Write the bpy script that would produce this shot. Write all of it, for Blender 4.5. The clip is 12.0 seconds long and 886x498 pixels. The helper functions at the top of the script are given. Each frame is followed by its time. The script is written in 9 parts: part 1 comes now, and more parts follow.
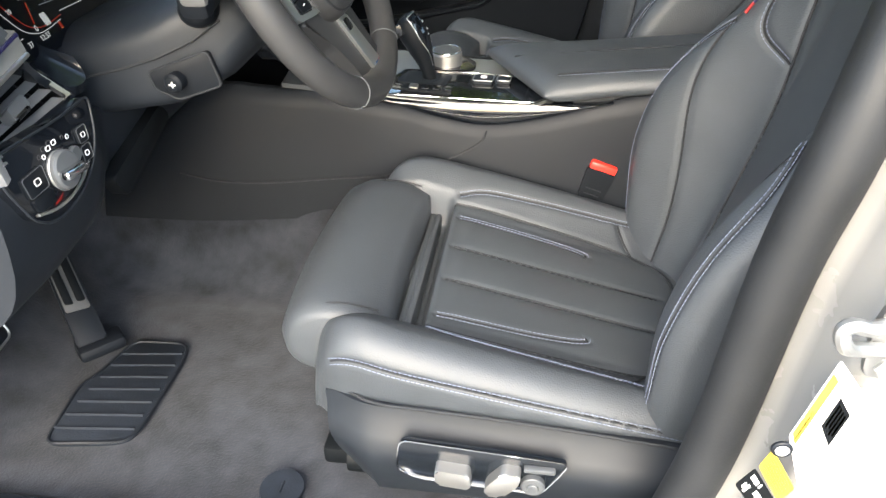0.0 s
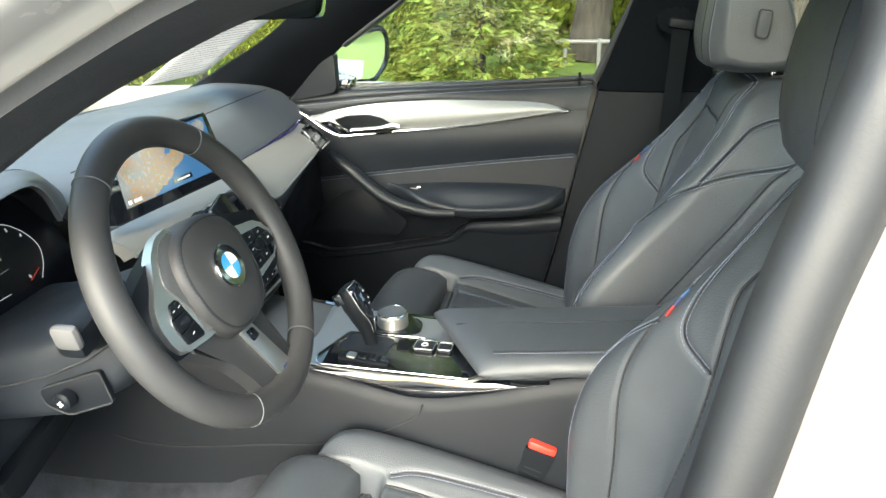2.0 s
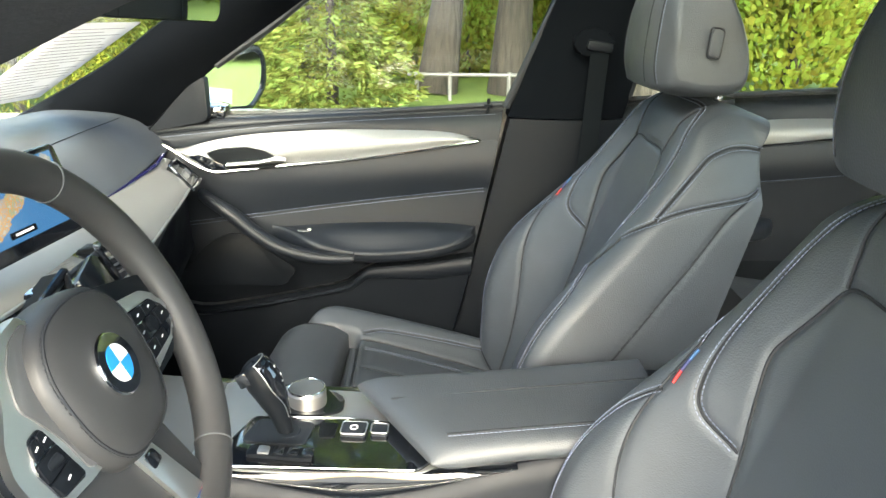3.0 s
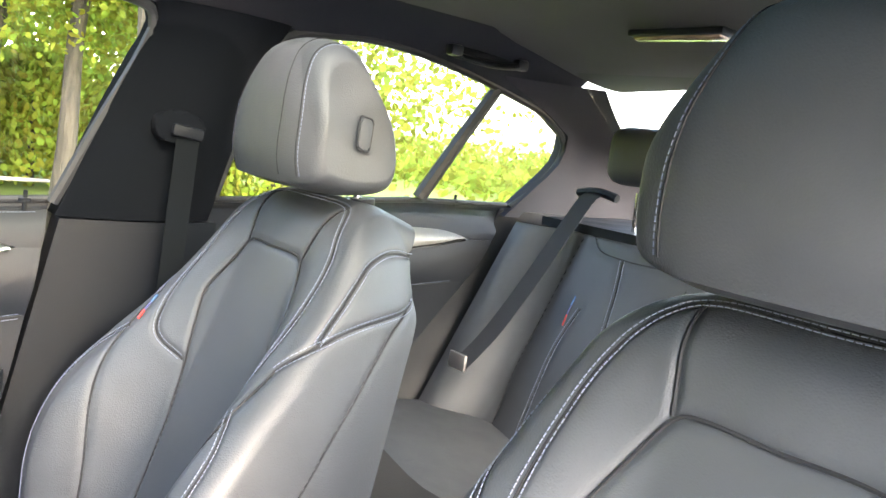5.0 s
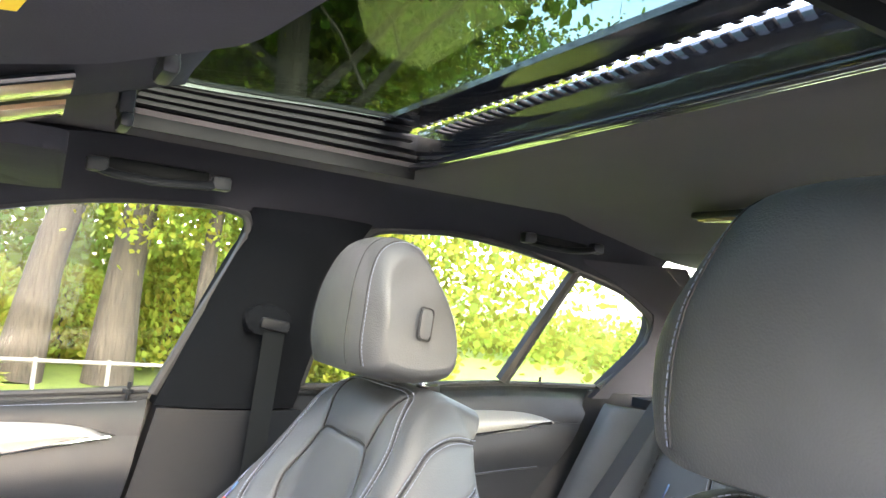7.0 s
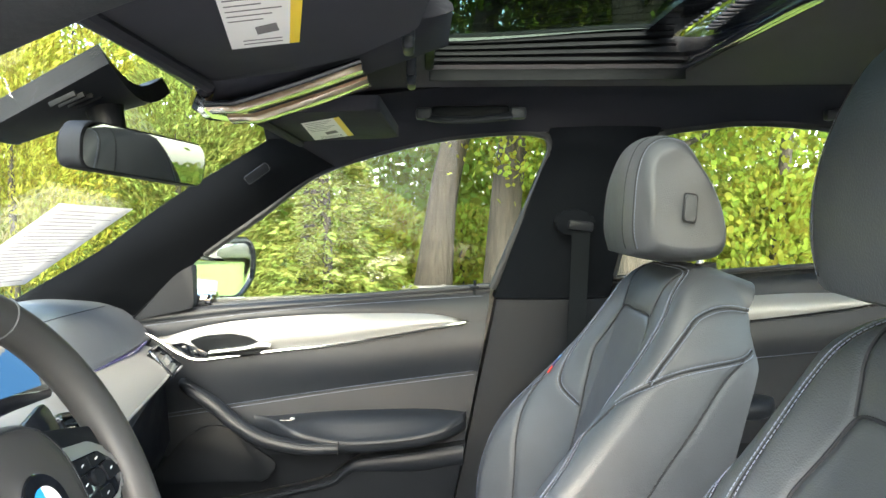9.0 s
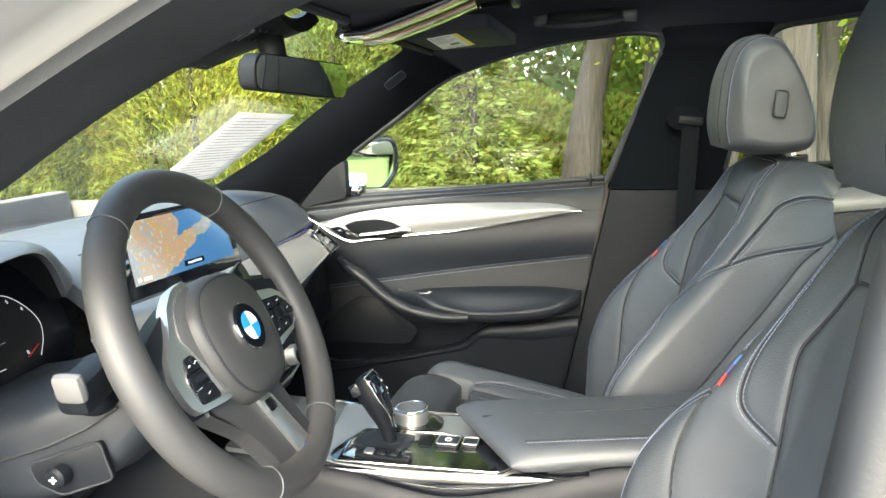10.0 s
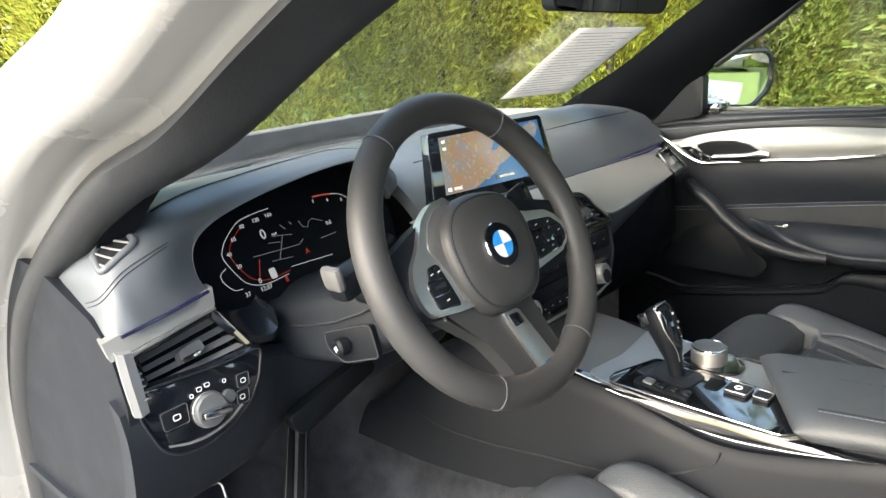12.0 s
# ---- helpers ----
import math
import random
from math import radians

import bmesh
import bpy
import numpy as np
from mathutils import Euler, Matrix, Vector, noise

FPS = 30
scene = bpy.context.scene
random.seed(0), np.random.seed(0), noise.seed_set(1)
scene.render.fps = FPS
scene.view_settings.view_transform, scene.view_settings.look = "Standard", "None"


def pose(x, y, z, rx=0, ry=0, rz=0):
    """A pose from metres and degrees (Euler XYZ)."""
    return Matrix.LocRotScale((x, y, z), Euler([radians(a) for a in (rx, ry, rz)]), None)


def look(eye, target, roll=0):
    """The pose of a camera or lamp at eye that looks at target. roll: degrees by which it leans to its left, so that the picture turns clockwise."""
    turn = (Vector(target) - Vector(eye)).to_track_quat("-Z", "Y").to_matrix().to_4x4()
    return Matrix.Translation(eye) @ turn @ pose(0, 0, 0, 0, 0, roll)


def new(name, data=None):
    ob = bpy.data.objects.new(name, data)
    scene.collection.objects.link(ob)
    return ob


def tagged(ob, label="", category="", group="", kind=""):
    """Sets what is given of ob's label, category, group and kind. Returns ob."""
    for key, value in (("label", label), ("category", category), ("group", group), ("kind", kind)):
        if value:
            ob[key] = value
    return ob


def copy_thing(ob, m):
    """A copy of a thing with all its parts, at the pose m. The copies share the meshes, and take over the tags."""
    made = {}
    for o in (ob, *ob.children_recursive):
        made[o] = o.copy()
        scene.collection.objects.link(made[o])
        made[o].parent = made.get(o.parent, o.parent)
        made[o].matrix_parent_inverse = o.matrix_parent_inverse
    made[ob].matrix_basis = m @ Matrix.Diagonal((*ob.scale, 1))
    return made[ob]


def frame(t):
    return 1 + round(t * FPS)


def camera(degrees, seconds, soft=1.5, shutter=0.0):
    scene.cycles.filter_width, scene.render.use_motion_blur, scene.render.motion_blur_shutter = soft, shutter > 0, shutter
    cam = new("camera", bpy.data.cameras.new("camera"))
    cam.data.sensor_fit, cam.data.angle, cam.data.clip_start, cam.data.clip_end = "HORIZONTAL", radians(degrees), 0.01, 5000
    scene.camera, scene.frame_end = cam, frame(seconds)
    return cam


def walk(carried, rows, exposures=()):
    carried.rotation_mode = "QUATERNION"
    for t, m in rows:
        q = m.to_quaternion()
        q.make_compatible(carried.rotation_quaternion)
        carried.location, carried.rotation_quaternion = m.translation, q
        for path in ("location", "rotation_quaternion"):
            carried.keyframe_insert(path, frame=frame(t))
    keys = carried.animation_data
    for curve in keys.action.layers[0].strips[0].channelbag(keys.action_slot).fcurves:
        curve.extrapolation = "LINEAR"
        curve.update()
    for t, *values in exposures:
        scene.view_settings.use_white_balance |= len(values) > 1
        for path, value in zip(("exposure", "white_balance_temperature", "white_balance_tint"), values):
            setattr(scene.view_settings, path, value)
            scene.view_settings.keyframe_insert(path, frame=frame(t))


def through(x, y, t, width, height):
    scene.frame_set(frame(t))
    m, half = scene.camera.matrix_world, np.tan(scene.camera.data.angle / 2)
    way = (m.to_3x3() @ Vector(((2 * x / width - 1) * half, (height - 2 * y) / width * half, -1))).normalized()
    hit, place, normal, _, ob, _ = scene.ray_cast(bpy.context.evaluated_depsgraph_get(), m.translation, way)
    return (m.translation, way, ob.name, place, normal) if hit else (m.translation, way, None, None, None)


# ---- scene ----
cam = camera(61.0, 12.0)

PATH = [
    (0, (0.333, -1.217, 1.157), (0.064, 0.417, 0.035), -1.8),
    (0.5, (0.356, -1.229, 1.226), (0.063, 0.48, 0.229), -1.7),
    (1, (0.385, -1.232, 1.286), (0.052, 0.528, 0.395), -1.8),
    (1.5, (0.435, -1.185, 1.314), (0.073, 0.611, 0.513), -1.7),
    (2, (0.461, -1.088, 1.299), (0.103, 0.734, 0.556), -1.4),
    (2.5, (0.399, -0.997, 1.282), (0.176, 0.861, 0.576), -0.8),
    (3, (0.309, -0.886, 1.25), (0.354, 1.0, 0.586), 0.7),
    (3.5, (0.278, -0.739, 1.232), (0.658, 1.123, 0.61), 2.0),
    (3.7, (0.263, -0.693, 1.21), (0.806, 1.143, 0.634), 2.4),
    (5.3, (0.197, -0.559, 1.174), (1.533, 0.917, 0.983), 8.1),
    (5.5, (0.197, -0.564, 1.175), (1.546, 0.907, 1.046), 8.1),
    (6, (0.203, -0.58, 1.184), (1.516, 0.928, 1.184), 7.9),
    (6.5, (0.203, -0.602, 1.195), (1.389, 1.006, 1.297), 7.1),
    (6.7, (0.214, -0.612, 1.198), (1.328, 1.044, 1.33), 6.5),
    (8.3, (0.341, -0.78, 1.187), (0.663, 1.193, 1.263), 0.9),
    (8.5, (0.34, -0.8, 1.183), (0.575, 1.186, 1.215), 0.4),
    (9, (0.33, -0.875, 1.171), (0.384, 1.122, 1.07), -0.6),
    (9.5, (0.356, -0.985, 1.172), (0.222, 0.995, 0.924), -1.3),
    (10, (0.408, -1.072, 1.188), (0.058, 0.862, 0.814), -2.0),
    (10.5, (0.482, -1.073, 1.195), (-0.147, 0.768, 0.734), -3.0),
    (11, (0.545, -1.038, 1.219), (-0.362, 0.67, 0.712), -3.8),
    (11.5, (0.567, -1.018, 1.212), (-0.574, 0.538, 0.687), -4.2),
    (12, (0.566, -1.001, 1.203), (-0.727, 0.419, 0.643), -3.8),
]
walk(cam, [(t, look(eye, target, roll)) for t, eye, target, roll in PATH],
     exposures=[(0, 2.95, 6750, 7), (1.0, 3.1, 6650, 3), (2.5, 3.6, 6750, 1), (3.5, 3.95, 6950, 6), (5.5, 4.85, 7250, 15), (6.7, 4.85, 7300, 16), (8.5, 4.2, 6850, 7), (10.5, 3.65, 6850, 4), (11.5, 3.4, 6850, 5), (12, 3.1, 6950, 7)])

# ---- world, sun and sky ----
world = bpy.data.worlds.new("sky")
scene.world = world
world.use_nodes = True
wn = world.node_tree.nodes
sky = wn.new("ShaderNodeTexSky")
sky.sky_type = 'NISHITA'
sky.sun_disc = False
sky.sun_elevation = radians(37)
sky.sun_rotation = radians(182)
sky.air_density, sky.dust_density, sky.ozone_density = 1.0, 2.5, 0.5
wn["Background"].inputs[1].default_value = 0.15
world.node_tree.links.new(sky.outputs[0], wn["Background"].inputs[0])
sun = new("sun", bpy.data.lights.new("sun", 'SUN'))
sun.data.energy, sun.data.angle, sun.data.color = 0.95, radians(60), (1.0, 0.96, 0.90)
sun.matrix_world = look((-0.2, -4.4, 3.8), (0, 0, 0))


# ---- builders ----
def spl(pts, n=8):
    """Points along a smooth curve through pts."""
    p = [np.array(q, float) for q in pts]
    p = [2 * p[0] - p[1]] + p + [2 * p[-1] - p[-2]]
    out = []
    for i in range(1, len(p) - 2):
        for k in range(n):
            t = k / n
            a, b, c, d = p[i - 1:i + 3]
            out.append(0.5 * (2 * b + (c - a) * t + (2 * a - 5 * b + 4 * c - d) * t * t + (3 * b - a - 3 * c + d) * t ** 3))
    return out + [p[-2]]


def knots(*pairs):
    """A smooth function of one number through the given pairs."""
    c = np.array(spl(pairs, 12))
    return lambda x: np.interp(x, c[:, 0], c[:, 1])


def smooth(x):
    x = np.clip(x, 0, 1)
    return x * x * (3 - 2 * x)


class Geo:
    """Collects vertices and faces of one mesh."""

    def __init__(self):
        self.v, self.f = [], []

    def add(self, v, f):
        o = len(self.v)
        self.v += [tuple(map(float, p)) for p in v]
        self.f += [tuple(i + o for i in q) for q in f]
        return self

    def grid(self, rows, wrap=False, close=False):
        n, m = len(rows), len(rows[0])
        f = []
        for i in range(n if close else n - 1):
            for j in range(m if wrap else m - 1):
                a, b = i * m + j, i * m + (j + 1) % m
                c = ((i + 1) % n) * m
                f.append((a, b, c + (j + 1) % m, c + j))
        return self.add([p for r in rows for p in r], f)

    def loft(self, rings):
        """Closed rings joined into a skin with capped ends."""
        m = len(rings[0])
        self.grid(rings, wrap=True)
        o = len(self.v) - m * len(rings)
        self.f.append(tuple(o + i for i in reversed(range(m))))
        self.f.append(tuple(o + (len(rings) - 1) * m + i for i in range(m)))
        return self

    def tube(self, pts, r, n=8, squash=1.0, up=None, close=False):
        p = [Vector(tuple(map(float, q))) for q in pts]
        rings, side = [], None
        for i, q in enumerate(p):
            a, b = (p[i - 1] if i or close else q), (p[(i + 1) % len(p)] if i < len(p) - 1 or close else q)
            d = (b - a).normalized()
            if up is not None:
                side = Vector(up).cross(d)
            elif side is None:
                side = d.orthogonal()
            else:
                side = side - d * side.dot(d)
            side.normalize()
            other = d.cross(side)
            rr = r[i] if isinstance(r, (list, tuple, np.ndarray)) else r
            rings.append([q + side * (rr * math.cos(w)) + other * (rr * squash * math.sin(w)) for w in (2 * math.pi * k / n for k in range(n))])
        if close:
            return self.grid(rings, wrap=True, close=True)
        return self.loft(rings)

    def slab(self, rows, off):
        """A panel: rows of its face, and the same rows moved by off as its back."""
        n, m = len(rows), len(rows[0])
        rows = [[Vector(tuple(map(float, p))) for p in r] for r in rows]
        o = Vector(off)
        self.grid(rows)
        self.grid([[p + o for p in reversed(r)] for r in rows])
        rim = rows[0] + [r[-1] for r in rows[1:]] + rows[-1][-2::-1] + [r[0] for r in rows[-2:0:-1]]
        k = len(rim)
        return self.add(rim + [p + o for p in rim], [(i, i + k, (i + 1) % k + k, (i + 1) % k) for i in range(k)])

    def bm(self, bm):
        bm.verts.ensure_lookup_table()
        bm.verts.index_update()
        self.add([v.co[:] for v in bm.verts], [tuple(v.index for v in f.verts) for f in bm.faces])
        bm.free()
        return self

    def box(self, c, s, bevel=0.003, m=None, seg=2):
        """A box of size s about c with rounded edges, turned by the matrix m."""
        bm = bmesh.new()
        bmesh.ops.create_cube(bm, size=1, matrix=Matrix.Diagonal((*s, 1)))
        if bevel:
            bmesh.ops.bevel(bm, geom=bm.edges[:], offset=min(bevel, 0.49 * min(s)), segments=seg, affect='EDGES', profile=0.5)
        bm.transform(Matrix.Translation(c) @ (m.to_4x4() if m else Matrix()))
        return self.bm(bm)

    def prism(self, poly, a, b, place, bevel=0.002, seg=2):
        """An outline of (u, v) pushed from depth a to b; place(u, v, d) sets a point."""
        n = len(poly)
        bm = bmesh.new()
        lo = [bm.verts.new((u, v, a)) for u, v in poly]
        hi = [bm.verts.new((u, v, b)) for u, v in poly]
        bm.faces.new(lo[::-1])
        top = bm.faces.new(hi)
        for i in range(n):
            bm.faces.new((lo[i], lo[(i + 1) % n], hi[(i + 1) % n], hi[i]))
        if bevel:
            bmesh.ops.bevel(bm, geom=top.edges[:], offset=bevel, segments=seg, affect='EDGES', profile=0.5)
        for v in bm.verts:
            v.co = place(*v.co)
        bmesh.ops.recalc_face_normals(bm, faces=bm.faces)
        return self.bm(bm)

    def disc(self, c, axis, r, h, n=28, bevel=0.001, hole=0.0):
        """A turned disc or knob: radius r, height h along axis."""
        q = Vector(axis).to_track_quat('Z', 'Y').to_matrix()
        prof = [(hole, 0), (r, 0), (r, h - bevel), (r - bevel, h), (hole, h)]
        rings = [[Vector(c) + q @ Vector((pr * math.cos(t), pr * math.sin(t), ph)) for t in (2 * math.pi * k / n for k in range(n))] for pr, ph in prof]
        return self.grid(rings, wrap=True, close=hole > 0)

    def ball(self, c, s, n=12, m=None):
        rings = []
        for i in range(1, n):
            a = math.pi * i / n
            rings.append([Vector(c) + ((m or Matrix.Identity(3)) @ Vector((s[0] * math.sin(a) * math.cos(t), s[1] * math.sin(a) * math.sin(t), s[2] * math.cos(a)))) for t in (2 * math.pi * k / (2 * n) for k in range(2 * n))])
        return self.loft(rings)


def rounded(pts, r, n=4):
    """An outline with its corners rounded by r."""
    out = []
    m = len(pts)
    for i in range(m):
        p, a, b = (Vector(pts[j % m]) for j in (i, i - 1, i + 1))
        da, db = (a - p), (b - p)
        ra, rb = min(r, da.length * 0.45), min(r, db.length * 0.45)
        s, e = p + da.normalized() * ra, p + db.normalized() * rb
        for k in range(n + 1):
            t = k / n
            out.append(tuple((1 - t) ** 2 * s + 2 * t * (1 - t) * p + t * t * e))
    return out


LOCAL = set()


def whole(ob):
    m = Matrix()
    while ob:
        m = ob.matrix_parent_inverse @ ob.matrix_basis @ m if ob.parent else ob.matrix_basis @ m
        ob = ob.parent
    return m


def part(name, geo, material, parent=None, label="", sharp=35, kind=""):
    """Links a Geo as ONE mesh object under a thing or a part; its points are given in the place's own metres."""
    me = bpy.data.meshes.new(name)
    me.from_pydata(geo.v, [], geo.f)
    me.validate()
    me.polygons.foreach_set("use_smooth", [True] * len(me.polygons))
    me.set_sharp_from_angle(angle=radians(sharp))
    me.materials.append(material)
    ob = new(name, me)
    if parent is not None:
        ob.parent = parent
        if parent.name not in LOCAL:
            ob.matrix_parent_inverse = whole(parent).inverted()
        else:
            LOCAL.add(ob.name)
            if parent.parent is None:
                x, y, z = parent.matrix_basis.translation
                ob.matrix_parent_inverse = Matrix.Translation((-x, 0, -z))
    return tagged(ob, label, kind=kind)


def thing(name, base, label, category, group="", kind="", local=False):
    """The empty that carries a thing's parts, at the thing's base."""
    ob = new(name)
    ob.empty_display_size = 0.05
    if local:
        LOCAL.add(ob.name)
    ob.matrix_basis = Matrix.Translation(base)
    return tagged(ob, label, category, group, kind)


def writing(name, text, size, m, material, parent, depth=0.0003):
    """Raised lettering, turned into a mesh."""
    cu = bpy.data.curves.new(name, 'FONT')
    cu.body, cu.size, cu.extrude, cu.align_x, cu.align_y, cu.resolution_u = text, size, depth, 'CENTER', 'CENTER', 2
    tmp = bpy.data.objects.new(name, cu)
    me = bpy.data.meshes.new_from_object(tmp)
    bpy.data.objects.remove(tmp)
    me.transform(m)
    me.name = name
    me.materials.clear()
    me.materials.append(material)
    ob = new(name, me)
    ob.parent = parent
    ob.matrix_parent_inverse = whole(parent).inverted()
    return ob


# ---- materials ----
def material(name, colour, rough=0.5, metal=0.0, coat=0.0, grain=0.0, grain_size=0.002, mottle=0.15, mottle_size=0.08, spec=0.5, cells=False, sheen=0.0, rough_var=0.08):
    if max(colour) < 0.07 and metal == 0:
        c = 0.10 if max(colour) > 0.022 else 0.22  # the blacks are cool blacks, the plastics most of all
        colour = (colour[0] * (1 - c), colour[1], colour[2] * (1 + c))
    m = bpy.data.materials.new(name)
    m.use_nodes = True
    nt = m.node_tree
    N, L = nt.nodes, nt.links
    b = N["Principled BSDF"]
    tc = N.new("ShaderNodeTexCoord")
    big = N.new("ShaderNodeTexNoise")
    big.inputs["Scale"].default_value, big.inputs["Detail"].default_value = 1 / mottle_size, 5
    L.new(tc.outputs["Object"], big.inputs["Vector"])
    mr = N.new("ShaderNodeMapRange")
    mr.inputs["From Min"].default_value, mr.inputs["From Max"].default_value = 0.25, 0.75
    mr.inputs["To Min"].default_value, mr.inputs["To Max"].default_value = 1 - mottle, 1 + mottle
    L.new(big.outputs["Fac"], mr.inputs["Value"])
    mx = N.new("ShaderNodeMix")
    mx.data_type, mx.blend_type = 'RGBA', 'MULTIPLY'
    mx.inputs["Factor"].default_value = 1
    mx.inputs["A"].default_value = (*colour, 1)
    L.new(mr.outputs[0], mx.inputs["B"])
    L.new(mx.outputs["Result"], b.inputs["Base Color"])
    r2 = N.new("ShaderNodeMapRange")
    r2.inputs["From Min"].default_value, r2.inputs["From Max"].default_value = 0.3, 0.7
    r2.inputs["To Min"].default_value, r2.inputs["To Max"].default_value = max(0.02, rough - rough_var), min(1, rough + rough_var)
    L.new(big.outputs["Fac"], r2.inputs["Value"])
    L.new(r2.outputs[0], b.inputs["Roughness"])
    b.inputs["Metallic"].default_value = metal
    b.inputs["Specular IOR Level"].default_value = spec
    b.inputs["Coat Weight"].default_value, b.inputs["Coat Roughness"].default_value = coat, 0.03
    b.inputs["Sheen Weight"].default_value = sheen
    if grain:
        if cells:
            t = N.new("ShaderNodeTexVoronoi")
            t.feature = 'SMOOTH_F1'
            out = t.outputs["Distance"]
        else:
            t = N.new("ShaderNodeTexNoise")
            t.inputs["Detail"].default_value = 3
            out = t.outputs["Fac"]
        t.inputs["Scale"].default_value = 1 / grain_size
        L.new(tc.outputs["Object"], t.inputs["Vector"])
        bump = N.new("ShaderNodeBump")
        bump.inputs["Strength"].default_value, bump.inputs["Distance"].default_value = grain, grain_size * 0.3
        L.new(out, bump.inputs["Height"])
        L.new(bump.outputs[0], b.inputs["Normal"])
    return m


def glow(name, colour, strength):
    m = bpy.data.materials.new(name)
    m.use_nodes = True
    b = m.node_tree.nodes["Principled BSDF"]
    b.inputs["Base Color"].default_value = (0.01, 0.01, 0.01, 1)
    b.inputs["Emission Color"].default_value = (*colour, 1)
    b.inputs["Emission Strength"].default_value = strength
    b.inputs["Roughness"].default_value = 0.15
    return m


def pane_material(name, tint):
    """Clear glass: see-through, with a gloss that grows towards a flat view."""
    m = bpy.data.materials.new(name)
    m.use_nodes = True
    N, L = m.node_tree.nodes, m.node_tree.links
    N.remove(N["Principled BSDF"])
    tr, gl, mix, lw = (N.new(x) for x in ("ShaderNodeBsdfTransparent", "ShaderNodeBsdfGlossy", "ShaderNodeMixShader", "ShaderNodeLayerWeight"))
    tr.inputs[0].default_value = (*tint, 1)
    gl.inputs["Roughness"].default_value = 0.01
    gl.inputs["Color"].default_value = (0.8, 0.8, 0.8, 1)
    pw, ma = N.new("ShaderNodeMath"), N.new("ShaderNodeMath")
    pw.operation, ma.operation = 'POWER', 'MULTIPLY_ADD'
    pw.inputs[1].default_value = 5
    ma.inputs[1].default_value, ma.inputs[2].default_value = 0.30, 0.02
    L.new(lw.outputs["Facing"], pw.inputs[0])
    L.new(pw.outputs[0], ma.inputs[0])
    L.new(ma.outputs[0], mix.inputs[0])
    L.new(tr.outputs[0], mix.inputs[1])
    L.new(gl.outputs[0], mix.inputs[2])
    L.new(mix.outputs[0], N["Material Output"].inputs[0])
    return m


LEATHER = material("black leather", (0.044, 0.0455, 0.048), 0.5, grain=0.6, grain_size=0.0017, cells=True, spec=0.5, mottle=0.12, mottle_size=0.05, rough_var=0.06)
DASH_LEATHER = material("dashboard leather", (0.060, 0.061, 0.063), 0.46, grain=0.2, grain_size=0.0012, cells=True, mottle=0.1, rough_var=0.05)
# Far below the other leathers: shade on the upright door panels is in the colour.
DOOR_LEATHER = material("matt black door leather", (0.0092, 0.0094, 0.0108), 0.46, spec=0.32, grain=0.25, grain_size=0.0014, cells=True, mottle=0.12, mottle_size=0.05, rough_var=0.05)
LEATHER_FINE = material("fine black leather", (0.042, 0.0435, 0.0455), 0.45, spec=0.55, grain=0.35, grain_size=0.0014, cells=True, mottle=0.1, rough_var=0.05)
WHEEL_LEATHER = material("steering wheel leather", (0.034, 0.031, 0.029), 0.5, spec=0.4, grain=0.15, grain_size=0.001, cells=True, mottle=0.12)
SOFT = material("soft black plastic", (0.0085, 0.0084, 0.0095), 0.5, spec=0.2, grain=0.3, grain_size=0.0012, mottle=0.12)
HARD = material("grained black plastic", (0.0065, 0.0065, 0.0072), 0.5, spec=0.15, grain=0.25, grain_size=0.001, mottle=0.12)
GREY = material("dark grey plastic", (0.0135, 0.0132, 0.0142), 0.48, spec=0.28, grain=0.2, grain_size=0.001)
VENT_GREY = material("grey vent plastic", (0.07, 0.075, 0.08), 0.4, grain=0.1)
CARPET = material("black carpet", (0.024, 0.024, 0.027), 0.95, grain=1.0, grain_size=0.0035, mottle=0.55, mottle_size=0.045, spec=0.1, sheen=0.2)
HEADLINER = material("anthracite headliner", (0.070, 0.068, 0.072), 0.95, grain=0.5, grain_size=0.0015, spec=0.15, mottle=0.1)
VISOR_CLOTH = material("dark visor cloth", (0.032, 0.030, 0.034), 0.9, grain=0.5, grain_size=0.0015, spec=0.15, mottle=0.12)
# Blacker than real cloth: the pillars' shade is deepened in the colour.
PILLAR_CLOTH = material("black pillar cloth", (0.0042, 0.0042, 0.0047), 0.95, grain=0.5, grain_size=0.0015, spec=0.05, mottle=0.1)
# Headliner cloth in a darker copy; the rail's shade is in the colour.
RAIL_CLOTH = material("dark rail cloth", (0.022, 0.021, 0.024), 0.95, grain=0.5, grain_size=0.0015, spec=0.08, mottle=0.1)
TRIM_BLACK = material("matt black trim", (0.008, 0.008, 0.009), 0.6, spec=0.25, grain=0.25, grain_size=0.001, mottle=0.12)
SEAL = material("rubber seal", (0.012, 0.0108, 0.0105), 0.6, grain=0.25, grain_size=0.003, mottle=0.2)
PIANO = material("gloss black", (0.006, 0.006, 0.007), 0.07, coat=1.0, mottle=0.05, rough_var=0.02)
GLOSS_DARK = material("dark gloss plastic", (0.010, 0.010, 0.011), 0.18, mottle=0.05, rough_var=0.03)
DARK = material("deep black", (0.005, 0.005, 0.005), 0.6, spec=0.12, mottle=0.05)
SATIN = material("satin aluminium", (0.44, 0.44, 0.43), 0.5, metal=1.0, grain=0.12, grain_size=0.0006, mottle=0.03, rough_var=0.02)
SILVER = material("brushed silver trim", (0.66, 0.66, 0.64), 0.40, metal=1.0, grain=0.1, grain_size=0.0006, mottle=0.03, rough_var=0.02)
DECOR = material("satin decor metal", (0.25, 0.25, 0.24), 0.48, metal=0.55, grain=0.3, grain_size=0.0022, mottle=0.03, rough_var=0.02)
SPOKE_GREY = material("grey spoke plastic", (0.075, 0.075, 0.075), 0.45, grain=0.1, mottle=0.06)
